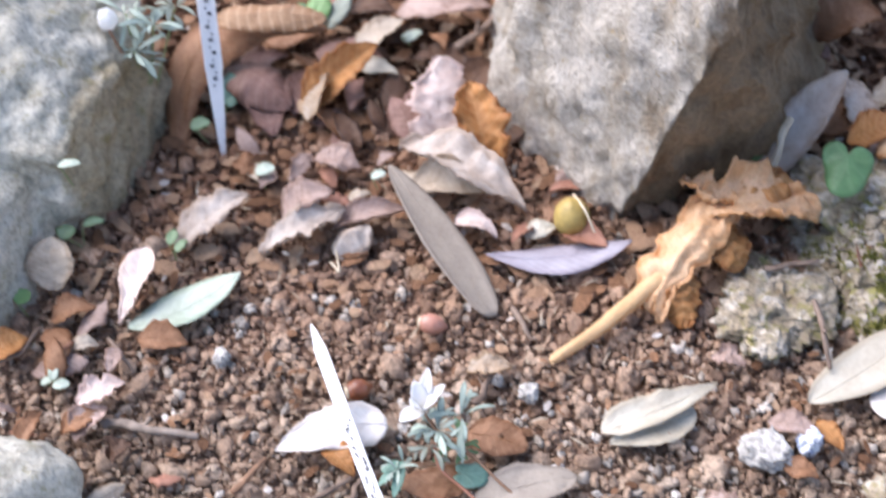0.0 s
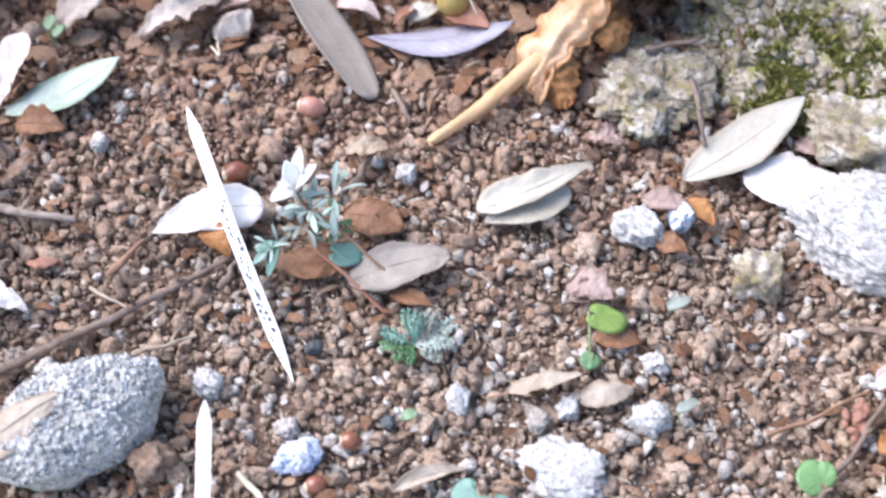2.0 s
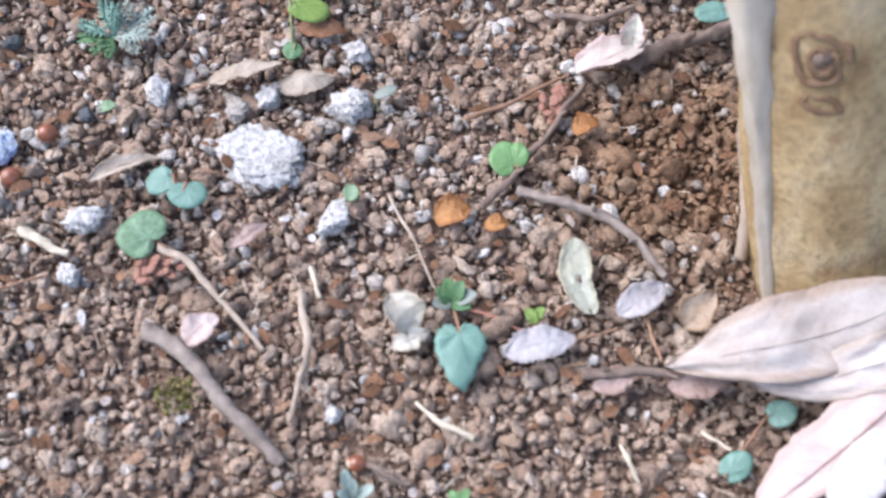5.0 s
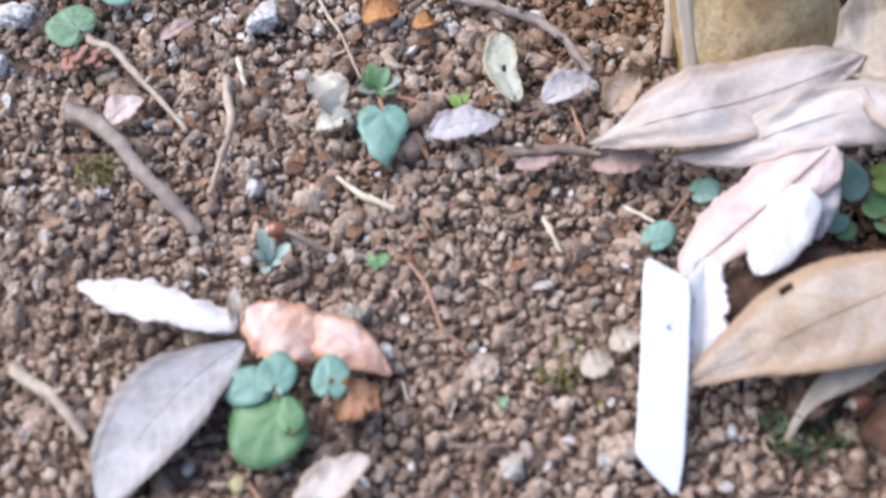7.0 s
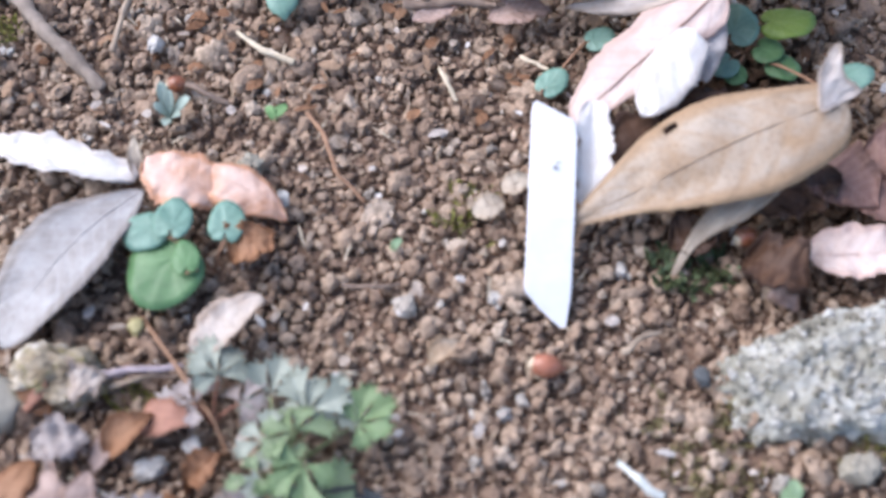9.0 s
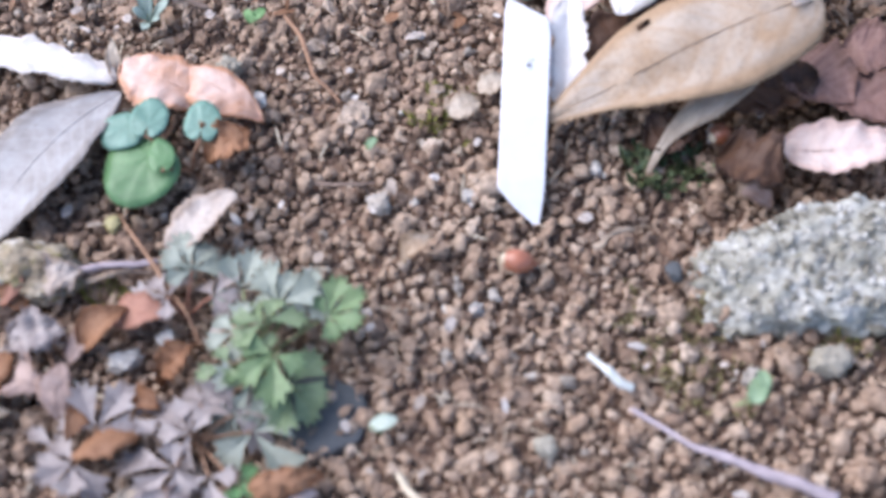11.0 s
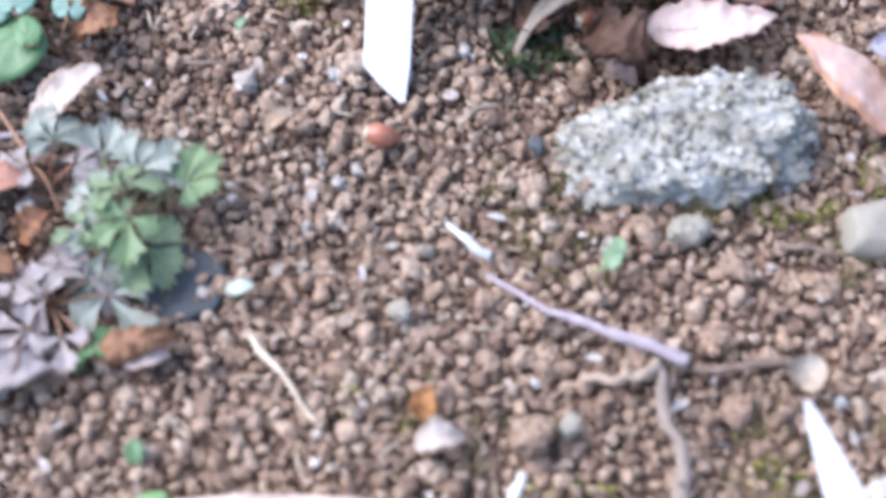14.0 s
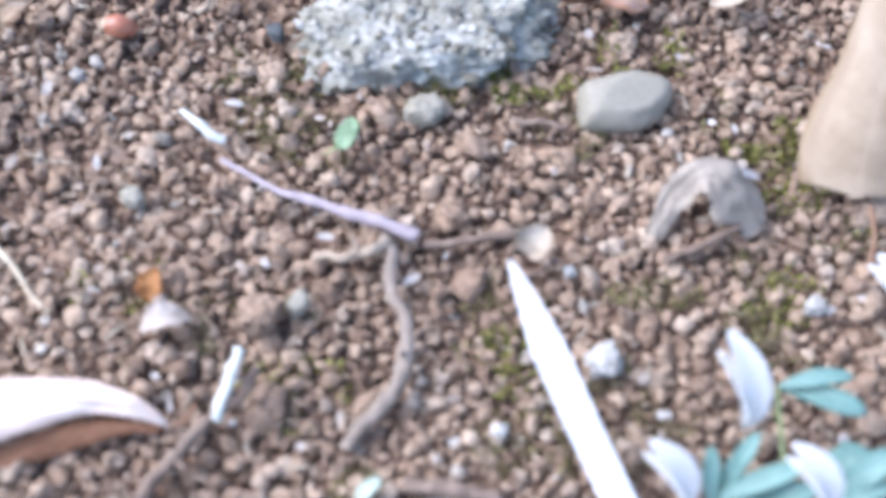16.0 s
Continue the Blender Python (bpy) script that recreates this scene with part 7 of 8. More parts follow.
round_leaf_plant("dark green rounded leaves under the leaf pile", (0.4054, -0.3249, -0.0020), (
    ((0.3947, -0.3238, 0.0100), (0.4056, -0.3102, 0.0160), 0.020, teal_leaf), ((0.4082, -0.3253, 0.0080), (0.4198, -0.3328, 0.0100), 0.014, green_leaf), ((0.3974, -0.3305, 0.0060), (0.3881, -0.3417, 0.0060), 0.012, teal_leaf), ((0.4105, -0.3167, 0.0140), (0.4346, -0.3204, 0.0200), 0.016, lime_leaf), ((0.4001, -0.3339, 0.0040), (0.3961, -0.3449, 0.0040), 0.010, green_leaf), ((0.4129, -0.3334, 0.0060), (0.4270, -0.3407, 0.0080), 0.013, green_leaf), ((0.4330, -0.3560, 0.0180), (0.4560, -0.3500, 0.0240), 0.015, teal_leaf)))
round_leaf_plant("pale grey-green leaf beside the label", (0.3078, -0.3480, -0.0010), (((0.3062, -0.3510, 0.0060), (0.3172, -0.3405, 0.0100), 0.012, teal_leaf), ((0.3287, -0.3210, 0.0040), (0.3428, -0.3187, 0.0080), 0.012, teal_leaf)))
ledge_plant = plant("round_leaved_plant", "bright green lobed leaf beside the mossy ledge", (0.1898, 0.1462, 0.0100))
round_leaf(ledge_plant, (0.1842, 0.1439, 0.0500), (0.1776, 0.1103, 0.0400), 0.030, green_leaf, lobes=3, depth=0.22)
stem_part(ledge_plant, [(0.1898, 0.1462, 0.0100), (0.1883, 0.1466, 0.0300), (0.1833, 0.1380, 0.0480)], 0.0009, 0.0008, green_stem_mat)
round_leaf_plant("single grey-green leaf near the post", (0.3306, -0.0945, -0.0010), (((0.3289, -0.0973, 0.0060), (0.3103, -0.1024, 0.0080), 0.012, teal_leaf),))

def succulent():
    thing = plant("rosette_plant", "small pale green spoon-leaved rosette", (0.1350, -0.3580, -0.0020))
    for tip, w in (((0.1322, -0.3502, 0.0140), 0.0062), ((0.1457, -0.3572, 0.0120), 0.0062), ((0.1295, -0.3598, 0.0100), 0.0060), ((0.1413, -0.3646, 0.0080), 0.0056), ((0.1338, -0.3672, 0.0040), 0.0056), ((0.1369, -0.3548, 0.0140), 0.005)):
        leaflet(thing, (0.1359, -0.3609, 0.0000), tip, w * 0.85, hoar_leaf, "leaflet", arch=0.001, curl=0.6, peak=0.7, blunt=0.5)
    return thing


succulent()

for text, foot, leaves, m in (
    ("two tiny grey-green seed leaves", (-0.2511, 0.1856, 0.0000), [((-0.2507, 0.1953, 0.0120), 0.009, 0.008, 100)], pale_green),
    ("tiny pale green seed leaf by the label", (-0.2108, 0.1770, 0.0000), [((-0.2158, 0.1824, 0.0120), 0.013, 0.011, 20)], pale_green),
    ("tiny pale green seed leaf on soil", (-0.1691, 0.1397, 0.0000), [((-0.1688, 0.1450, 0.0120), 0.013, 0.011, 15)], mint_leaf),
    ("tiny pale green seed leaf on soil", (-0.0989, 0.1422, 0.0000), [((-0.0978, 0.1447, 0.0100), 0.010, 0.007, 20)], mint_leaf),
    ("seedling with two pale leaves against the boulder", (-0.2749, 0.1026, 0.0400), [((-0.2724, 0.1003, 0.0620), 0.014, 0.007, 5)], mint_leaf),
    ("seedling with pale and green leaves", (-0.2733, 0.0876, 0.0000), [((-0.2663, 0.0950, 0.0160), 0.013, 0.007, 12), ((-0.2817, 0.0885, 0.0140), 0.011, 0.012, 80)], pale_green),
    ("green seedling at the boulder's foot", (-0.2961, 0.0350, 0.0000), [((-0.2986, 0.0415, 0.0100), 0.011, 0.011, 60)], leafy_green),
    ("seedling standing by a brown leaf", (-0.2157, 0.0809, 0.0000), [((-0.2175, 0.0887, 0.0120), 0.011, 0.007, 80), ((-0.2118, 0.0839, 0.0100), 0.010, 0.006, 60)], pale_green),
    ("pale star-shaped seedling on soil", (-0.2663, -0.0158, 0.0000), [((-0.2690, -0.0098, 0.0080), 0.010, 0.006, 100), ((-0.2630, -0.0180, 0.0080), 0.010, 0.007, 200), ((-0.2717, -0.0143, 0.0060), 0.009, 0.005, 20)], mint_leaf),
    ("small grey-green seedling on soil", (0.1463, -0.1592, 0.0000), [((0.1493, -0.1513, 0.0080), 0.013, 0.006, 25)], frost_leaf),
    ("small grey-green seedling on soil", (0.1461, -0.0934, 0.0000), [((0.1477, -0.0913, 0.0080), 0.014, 0.007, 25)], frost_leaf),
    ("tiny pale green seedling on soil", (0.1322, -0.2127, 0.0000), [((0.1328, -0.2072, 0.0060), 0.009, 0.008, 80)], pale_green),
    ("tiny pale green seedling on soil", (0.0082, -0.1606, 0.0000), [((0.0090, -0.1591, 0.0040), 0.009, 0.006, 20)], pale_green),
    ("grey-green seedling leaf on soil", (-0.1195, -0.2697, 0.0000), [((-0.1214, -0.2658, 0.0060), 0.020, 0.009, 12)], frost_leaf),
    ("small bright green seedling on soil", (0.2227, -0.2755, 0.0000), [((0.2196, -0.2721, 0.0060), 0.009, 0.006, 120), ((0.2237, -0.2706, 0.0060), 0.008, 0.005, 60)], lime_leaf),
    ("small green seedling on soil", (0.1846, -0.3625, 0.0000), [((0.1822, -0.3605, 0.0040), 0.008, 0.005, 120), ((0.1866, -0.3593, 0.0040), 0.008, 0.005, 50)], leafy_green),
    ("tiny green seedling on soil", (0.2392, -0.4284, 0.0000), [((0.2394, -0.4291, 0.0040), 0.007, 0.004, 50)], pale_green),
    ("small bright green seedling on a thin stalk", (0.3879, -0.5525, 0.0000), [((0.3968, -0.5489, 0.0080), 0.012, 0.009, 70), ((0.3992, -0.5451, 0.0090), 0.009, 0.006, 100)], pale_green),
    ("pale green fallen seed leaf", (0.2450, -0.5631, 0.0000), [((0.2461, -0.5596, 0.0030), 0.012, 0.007, 15)], mint_leaf),
    ("dark green seedling on soil", (0.2112, -0.6323, 0.0000), [((0.2103, -0.6297, 0.0040), 0.010, 0.008, 100)], green_leaf),
    ("pale green seedling by the bleached leaf", (0.2182, -0.6507, 0.0000), [((0.2178, -0.6494, 0.0040), 0.014, 0.007, 15)], leafy_green),
    ("tiny pale green seedling on soil", (0.4000, -0.6966, 0.0000), [((0.4017, -0.6968, 0.0060), 0.012, 0.006, 40)], mint_leaf),
):
    seedling(text, foot, leaves, m)


def budding_plant():
    thing = plant("budding_plant", "white round bud over whorls of narrow pale leaves", (-0.2526, 0.1881, 0.0000), "flower")
    bm = bmesh.new()
    bmesh.ops.create_uvsphere(bm, u_segments=20, v_segments=14, radius=1.0)
    o = thing.location
    c = Vector((-0.2648, 0.1989, 0.0850)) - o
    for v in bm.verts:
        v.co = Vector((v.co.x * 0.0062, v.co.y * 0.0062, v.co.z * 0.0072 * (1.15 if v.co.z > 0 else 0.9))) * (1 + 0.05 * math.sin(5 * math.atan2(v.co.y, v.co.x))) + c
    part("bud", bm, petal_mat, thing)
    stem_part(thing, [(-0.2553, 0.1886, 0.0600), (-0.2602, 0.1913, 0.0740), (-0.2638, 0.1941, 0.0820)], 0.0010, 0.0009, stem_mat)
    root = Vector((-0.2518, 0.1976, 0.0060))
    for hub, r, count, m, seed in (((-0.2373, 0.2007, 0.0800), 0.021, 13, hoar_leaf, 21), ((-0.2501, 0.1915, 0.0660), 0.018, 11, hoar_leaf, 23), ((-0.2568, 0.2103, 0.0800), 0.018, 9, mint_leaf, 25), ((-0.2276, 0.2202, 0.0780), 0.017, 9, frost_leaf, 27), ((-0.2441, 0.1957, 0.0560), 0.014, 8, frost_leaf, 29)):
        whorl(thing, hub, r, count, m, seed)
        stem_part(thing, [root, root.lerp(Vector(hub), 0.5), hub], 0.0008, 0.0007, green_stem_mat)
    return thing


budding_plant()
round_leaf_plant("green leaves at the back of the bed", (-0.1531, 0.2823, 0.0000), (((-0.1539, 0.2717, 0.0200), (-0.1454, 0.2888, 0.0300), 0.016, leafy_green), ((-0.1502, 0.2712, 0.0180), (-0.1625, 0.2844, 0.0260), 0.012, green_leaf), ((-0.1445, 0.2714, 0.0180), (-0.1283, 0.2894, 0.0300), 0.013, frost_leaf)), green_stem_mat)
round_leaf_plant("dark green divided leaf behind the label", (-0.2040, 0.2051, 0.0000), (((-0.2046, 0.2055, 0.0100), (-0.1993, 0.2216, 0.0200), 0.012, teal_leaf), ((-0.2031, 0.2030, 0.0100), (-0.1939, 0.2122, 0.0140), 0.009, teal_leaf)), green_stem_mat)
round_leaf_plant("tiny grey-green leaf at the back of the bed", (-0.0879, 0.2689, 0.0040), (((-0.0925, 0.2678, 0.0100), (-0.0805, 0.2760, 0.0120), 0.008, mint_leaf),), green_stem_mat)


def snowdrop():
    thing = plant("snowdrop", "drooping white buds over blue-green strap leaves", (0.5537, -0.7210, -0.0030), "flower")
    o = thing.location
    root = Vector((0.5537, -0.7210, -0.0030))
    for base, tip, w, r in (((0.5376, -0.6873, 0.0260), (0.5295, -0.6606, 0.0520), 0.0130, 10), ((0.5110, -0.7178, 0.0300), (0.4982, -0.6982, 0.0480), 0.0130, 20), ((0.5586, -0.7227, 0.0320), (0.5468, -0.7015, 0.0480), 0.0130, 15), ((0.5974, -0.6492, 0.0300), (0.5907, -0.6284, 0.0420), 0.014, 10)):
        leaflet(thing, base, tip, w, petal_mat, "petal", roll=r, arch=0.004, curl=0.6, blunt=0.5, bend=-0.004, peak=0.34, rows=24, cols=10)
        leaflet(thing, Vector(base) + Vector((0.001, 0.0, 0.001)), Vector(base).lerp(Vector(tip), 0.72) + Vector((-0.006, 0.002, 0.002)), w * 0.7, petal_mat, "petal", roll=r + 30, arch=0.003, curl=1.0, blunt=0.45, peak=0.45)
    for base, tip, w in (((0.5521, -0.6689, 0.0180), (0.5814, -0.6830, 0.0240), 0.0125), ((0.5516, -0.6697, 0.0200), (0.5786, -0.6692, 0.0260), 0.009), ((0.5264, -0.7059, 0.0120), (0.5399, -0.6911, 0.0320), 0.0095), ((0.5246, -0.7092, 0.0140), (0.5549, -0.7031, 0.0280), 0.012),
                         ((0.5230, -0.7110, 0.0100), (0.5232, -0.6934, 0.0260), 0.009), ((0.5654, -0.7108, 0.0160), (0.5879, -0.7000, 0.0300), 0.015), ((0.5665, -0.7135, 0.0180), (0.5849, -0.7109, 0.0260), 0.012), ((0.5324, -0.7093, 0.0100), (0.5595, -0.7111, 0.0240), 0.012), ((0.5617, -0.7044, 0.0100), (0.5812, -0.6960, 0.0200), 0.018), ((0.5709, -0.7076, 0.0120), (0.5750, -0.6900, 0.0160), 0.012)):
        leaflet(thing, base, tip, w * 0.75, aqua_leaf, "leaf_strap", arch=0.003, curl=0.5, blunt=0.45, peak=0.6, uneven=0.2)
        stem_part(thing, [root, root.lerp(Vector(base), 0.6), base], 0.001, 0.0009, green_stem_mat)
    return thing


snowdrop()

# ---- acorns, fruit, buds ----
acorn("glossy dark red-brown acorn", (-0.0960, -0.0113, 0.0040), 0.0155, 0.0062, 25, acorn_mat)
acorn("pinkish brown acorn lying on its side", (-0.0578, 0.0367, 0.0030), 0.0165, 0.0062, -5, pink_seed_mat)
acorn("small red-brown acorn on soil", (0.1380, -0.3439, 0.0030), 0.0095, 0.004, 10, acorn_mat)
acorn("coral brown acorn on the granular soil", (0.3023, -0.4872, 0.0030), 0.0145, 0.0052, -8, coral_seed_mat)
acorn("small red-brown acorn beside the blue pebble", (-0.0355, -0.1985, 0.0030), 0.0115, 0.005, 20, acorn_mat)
acorn("small orange-brown nut on soil", (-0.0201, -0.1737, 0.0030), 0.0105, 0.0045, 5, acorn_mat)
acorn("small reddish brown nut in the dry leaves", (0.3932, -0.4258, 0.0040), 0.011, 0.005, 30, acorn_mat)
acorn("reddish nut at the back of the bed", (-0.1440, 0.2978, 0.0120), 0.012, 0.006, 30, pink_seed_mat)


def fruit():
    thing = plant("fallen_fruit", "wrinkled olive-yellow fruit on a thin stalk", (0.0221, 0.1150, 0.0100), "fruit", "fallen fruit")
    bm = bmesh.new()
    bmesh.ops.create_uvsphere(bm, u_segments=28, v_segments=20, radius=1.0)
    for v in bm.verts:
        k = 1 + 0.05 * noise.noise(v.co * 2.2) + 0.025 * noise.noise(v.co * 7)
        v.co = Vector((v.co.x * 0.0110, v.co.y * 0.0110, v.co.z * 0.0138)) * k
    part("skin", bm, olive_seed_mat, thing)
    stem_part(thing, [(0.0227, 0.1244, 0.0200), (0.0293, 0.1090, 0.0240), (0.0355, 0.1001, 0.0140)], 0.0009, 0.0007, straw_mat, "stalk")
    return thing


fruit()


def sprig(label, at, way, count, material):
    thing = plant("conifer_sprig", label, at, "sprig", "twigs and stalks")
    d = Vector((math.cos(radians(way)), math.sin(radians(way)), 0))
    s = Vector((-d.y, d.x, 0))
    own = random.Random(count + int(way))
    for k in range(count * 4):
        p = d * own.uniform(0, 0.0035 * count) + s * own.uniform(-0.005, 0.005) + Vector((0, 0, own.uniform(-0.001, 0.002)))
        a = radians(way + own.uniform(-60, 60))
        leaflet(thing, Vector(at) + p, Vector(at) + p + Vector((math.cos(a), math.sin(a), own.uniform(0.1, 0.5))) * own.uniform(0.004, 0.006), 0.0045, material, "scale_leaf", curl=-0.9, blunt=0.45, rows=6, cols=4)
    return thing


sprig("reddish brown scaly conifer sprig", (0.0286, -0.2509, 0.0030), 22, 6, rust_leaf)
sprig("reddish brown scaly conifer sprig", (0.2273, -0.1644, 0.0030), 55, 6, rust_leaf)

# ---- twigs, straws, roots ----
for text, pts, r0, r1, m, knots in (
    ("long thin dark twig lying on the soil", ((-0.2101, -0.1436, 0.0030), (-0.1737, -0.1213, 0.0050), (-0.1381, -0.0985, 0.0040), (-0.1171, -0.0846, 0.0040), (-0.0905, -0.0630, 0.0020)), 0.0024, 0.0016, twig_mat, 3),
    ("grey twig half under soil", ((-0.2368, -0.0387, 0.0020), (-0.2120, -0.0420, 0.0040), (-0.1810, -0.0446, 0.0020)), 0.0026, 0.0022, grey_twig_mat, 1),
    ("short brown stick on soil", ((-0.1582, -0.0787, 0.0010), (-0.1500, -0.0689, 0.0030), (-0.1424, -0.0572, 0.0020)), 0.0018, 0.0015, stem_mat, 0),
    ("short brown stick beside the long twig", ((-0.0975, -0.0858, 0.0010), (-0.0918, -0.0786, 0.0040), (-0.0883, -0.0682, 0.0030)), 0.0018, 0.0014, twig_mat, 0),
    ("thin pale stick on soil", ((-0.1381, -0.1279, 0.0020), (-0.1214, -0.1232, 0.0040), (-0.1056, -0.1152, 0.0020)), 0.0014, 0.0011, pale_twig_mat, 0),
    ("thin brown stalk on soil", ((-0.1665, -0.0877, 0.0020), (-0.1552, -0.0955, 0.0040), (-0.1436, -0.1006, 0.0020)), 0.001, 0.0008, pale_twig_mat, 0),
    ("dark forked stick near the flower", ((-0.0316, -0.0159, 0.0010), (-0.0250, -0.0062, 0.0040), (-0.0192, 0.0052, 0.0030)), 0.002, 0.0015, twig_mat, 1),
    ("short dark stick on soil", ((-0.0116, 0.0507, 0.0020), (-0.0051, 0.0382, 0.0040), (0.0004, 0.0292, 0.0010)), 0.0019, 0.0014, twig_mat, 0),
    ("grey twig on the mossy ledge", ((0.1585, 0.0478, 0.0220), (0.1625, 0.0265, 0.0200), (0.1659, 0.0092, 0.0100)), 0.0018, 0.0014, twig_mat, 1),
    ("thin grey twig by the crumpled leaf", ((0.1349, 0.0785, 0.0120), (0.1499, 0.0790, 0.0160), (0.1651, 0.0807, 0.0180)), 0.0018, 0.0014, twig_mat, 0),
    ("thin brown root in litter", ((-0.2446, 0.0193, 0.0020), (-0.2347, 0.0055, 0.0050), (-0.2256, -0.0038, 0.0020)), 0.0013, 0.001, twig_mat, 0),
    ("curved brown twig by the boulder", ((-0.3040, -0.0020, 0.0060), (-0.2894, 0.0029, 0.0100), (-0.2859, 0.0242, 0.0040)), 0.0016, 0.0013, twig_mat, 0),
    ("pale stick leaning behind the crumpled leaf", ((0.1373, 0.1377, 0.0200), (0.1448, 0.1524, 0.0320), (0.1522, 0.1685, 0.0460)), 0.0021, 0.0024, straw_mat, 0),
    ("curled dark twig at the back of the bed", ((-0.0557, 0.2608, 0.0100), (-0.0420, 0.2685, 0.0160), (-0.0312, 0.2905, 0.0140)), 0.003, 0.0022, twig_mat, 1),
    ("thin curved stalk by the boulder", ((-0.0242, 0.1478, 0.0100), (-0.0083, 0.1378, 0.0140), (0.0078, 0.1459, 0.0160)), 0.0011, 0.0007, stem_mat, 0),
    ("thin dry stalks in the litter", ((-0.1215, 0.0800, 0.0030), (-0.1153, 0.0713, 0.0060), (-0.1213, 0.0945, 0.0040)), 0.0008, 0.0006, straw_mat, 0),
    ("pale yellow curved straw", ((-0.0748, -0.1932, 0.0030), (-0.0624, -0.2062, 0.0050), (-0.0559, -0.2157, 0.0040), (-0.0532, -0.2272, 0.0010)), 0.0016, 0.0013, straw_mat, 0),
    ("thin reddish stalk on soil", ((-0.0617, -0.2640, 0.0020), (-0.0362, -0.2593, 0.0040), (-0.0115, -0.2502, 0.0020)), 0.0008, 0.0006, stem_mat, 0),
    ("flat pale wood splinter", ((-0.0280, -0.2266, 0.0030), (-0.0169, -0.2332, 0.0030), (-0.0033, -0.2396, 0.0020)), 0.0026, 0.0020, straw_mat, 0),
    ("grey forked twig on soil", ((0.0404, -0.2362, 0.0040), (0.0541, -0.2440, 0.0050), (0.0699, -0.2620, 0.0040), (0.0923, -0.2887, 0.0010)), 0.0021, 0.0014, pale_twig_mat, 2),
    ("thin upright dry stalk", ((0.1512, -0.2066, 0.0030), (0.1629, -0.2310, 0.0060), (0.1739, -0.2571, 0.0030)), 0.0009, 0.0007, pale_twig_mat, 0),
    ("grey branched twig on soil", ((0.2149, -0.2029, 0.0030), (0.2355, -0.2100, 0.0050), (0.2536, -0.2165, 0.0040), (0.2723, -0.2297, 0.0050), (0.2863, -0.2496, 0.0010)), 0.0024, 0.0022, grey_twig_mat, 3),
    ("dark thin curved twig", ((0.1965, -0.2135, 0.0020), (0.2121, -0.1972, 0.0040), (0.2282, -0.1775, 0.0050), (0.2402, -0.1578, 0.0060), (0.2513, -0.1420, 0.0030)), 0.0018, 0.0014, twig_mat, 2),
    ("thin brown stalk on soil", ((0.1892, -0.1638, 0.0030), (0.2116, -0.1559, 0.0050), (0.2437, -0.1367, 0.0030)), 0.0012, 0.0009, stem_mat, 0),
    ("thick brown root by the pink leaf", ((0.2754, -0.1310, 0.0020), (0.2946, -0.1203, 0.0060), (0.3157, -0.1138, 0.0060), (0.3355, -0.0999, 0.0020)), 0.0042, 0.0034, twig_mat, 1),
    ("grey twig beneath the white stone", ((0.2362, -0.1004, 0.0020), (0.2591, -0.1039, 0.0040), (0.2839, -0.0931, 0.0030)), 0.0018, 0.0015, twig_mat, 0),
    ("small white splinter of wood", ((0.1138, -0.2459, 0.0030), (0.1163, -0.2544, 0.0040), (0.1186, -0.2615, 0.0020)), 0.0014, 0.0012, straw_mat, 0),
    ("stout grey-brown stick, partly buried", ((0.0362, -0.2790, 0.0040), (0.0615, -0.2986, 0.0060), (0.0809, -0.3213, 0.0040), (0.1033, -0.3418, -0.0040)), 0.0044, 0.0038, grey_twig_mat, 0),
    ("crooked brown twig on soil", ((0.1097, -0.2593, 0.0050), (0.1138, -0.2842, 0.0060), (0.1098, -0.3057, 0.0030), (0.1060, -0.3235, 0.0000)), 0.0021, 0.0014, pale_twig_mat, 1),
    ("small white curved stalk", ((0.1645, -0.3143, 0.0030), (0.1762, -0.3251, 0.0040), (0.1919, -0.3320, 0.0030)), 0.0011, 0.0017, straw_mat, 0),
    ("dark straight stick under the leaves", ((0.2426, -0.3009, 0.0070), (0.2691, -0.3003, 0.0080), (0.3041, -0.3008, 0.0060)), 0.0024, 0.0020, twig_mat, 2),
    ("thin mauve leaf stalk", ((0.2747, -0.2710, 0.0040), (0.2768, -0.2841, 0.0080), (0.2802, -0.2962, 0.0100)), 0.0010, 0.0009, stem_mat, 0),
    ("thin straw on the soil", ((0.2596, -0.3345, 0.0020), (0.2625, -0.3437, 0.0040), (0.2665, -0.3517, 0.0020)), 0.0009, 0.0008, straw_mat, 0),
    ("thin pale stalk of a seedling", ((0.2978, -0.3284, 0.0030), (0.3044, -0.3336, 0.0050), (0.3101, -0.3380, 0.0060)), 0.001, 0.0008, straw_mat, 0),
    ("dark twig behind the rosette plant", ((0.1378, -0.3430, 0.0020), (0.1503, -0.3494, 0.0040), (0.1620, -0.3533, 0.0010)), 0.0018, 0.0014, twig_mat, 0),
    ("smooth pale twig on soil", ((0.0298, -0.4159, 0.0040), (0.0491, -0.4303, 0.0060), (0.0646, -0.4488, 0.0020)), 0.0029, 0.0022, pale_twig_mat, 1),
    ("thin wavy root on soil", ((0.1983, -0.3597, 0.0030), (0.2066, -0.3728, 0.0040), (0.2131, -0.3931, 0.0040), (0.2249, -0.4060, 0.0010)), 0.001, 0.0008, stem_mat, 0),
    ("thin straw on the soil", ((0.2610, -0.3369, 0.0020), (0.2637, -0.3459, 0.0040), (0.2675, -0.3529, 0.0020)), 0.0009, 0.0007, straw_mat, 0),
    ("small bent dry stalk", ((0.3349, -0.4804, 0.0020), (0.3410, -0.4777, 0.0060), (0.3523, -0.4718, 0.0020)), 0.0016, 0.0012, pale_twig_mat, 0),
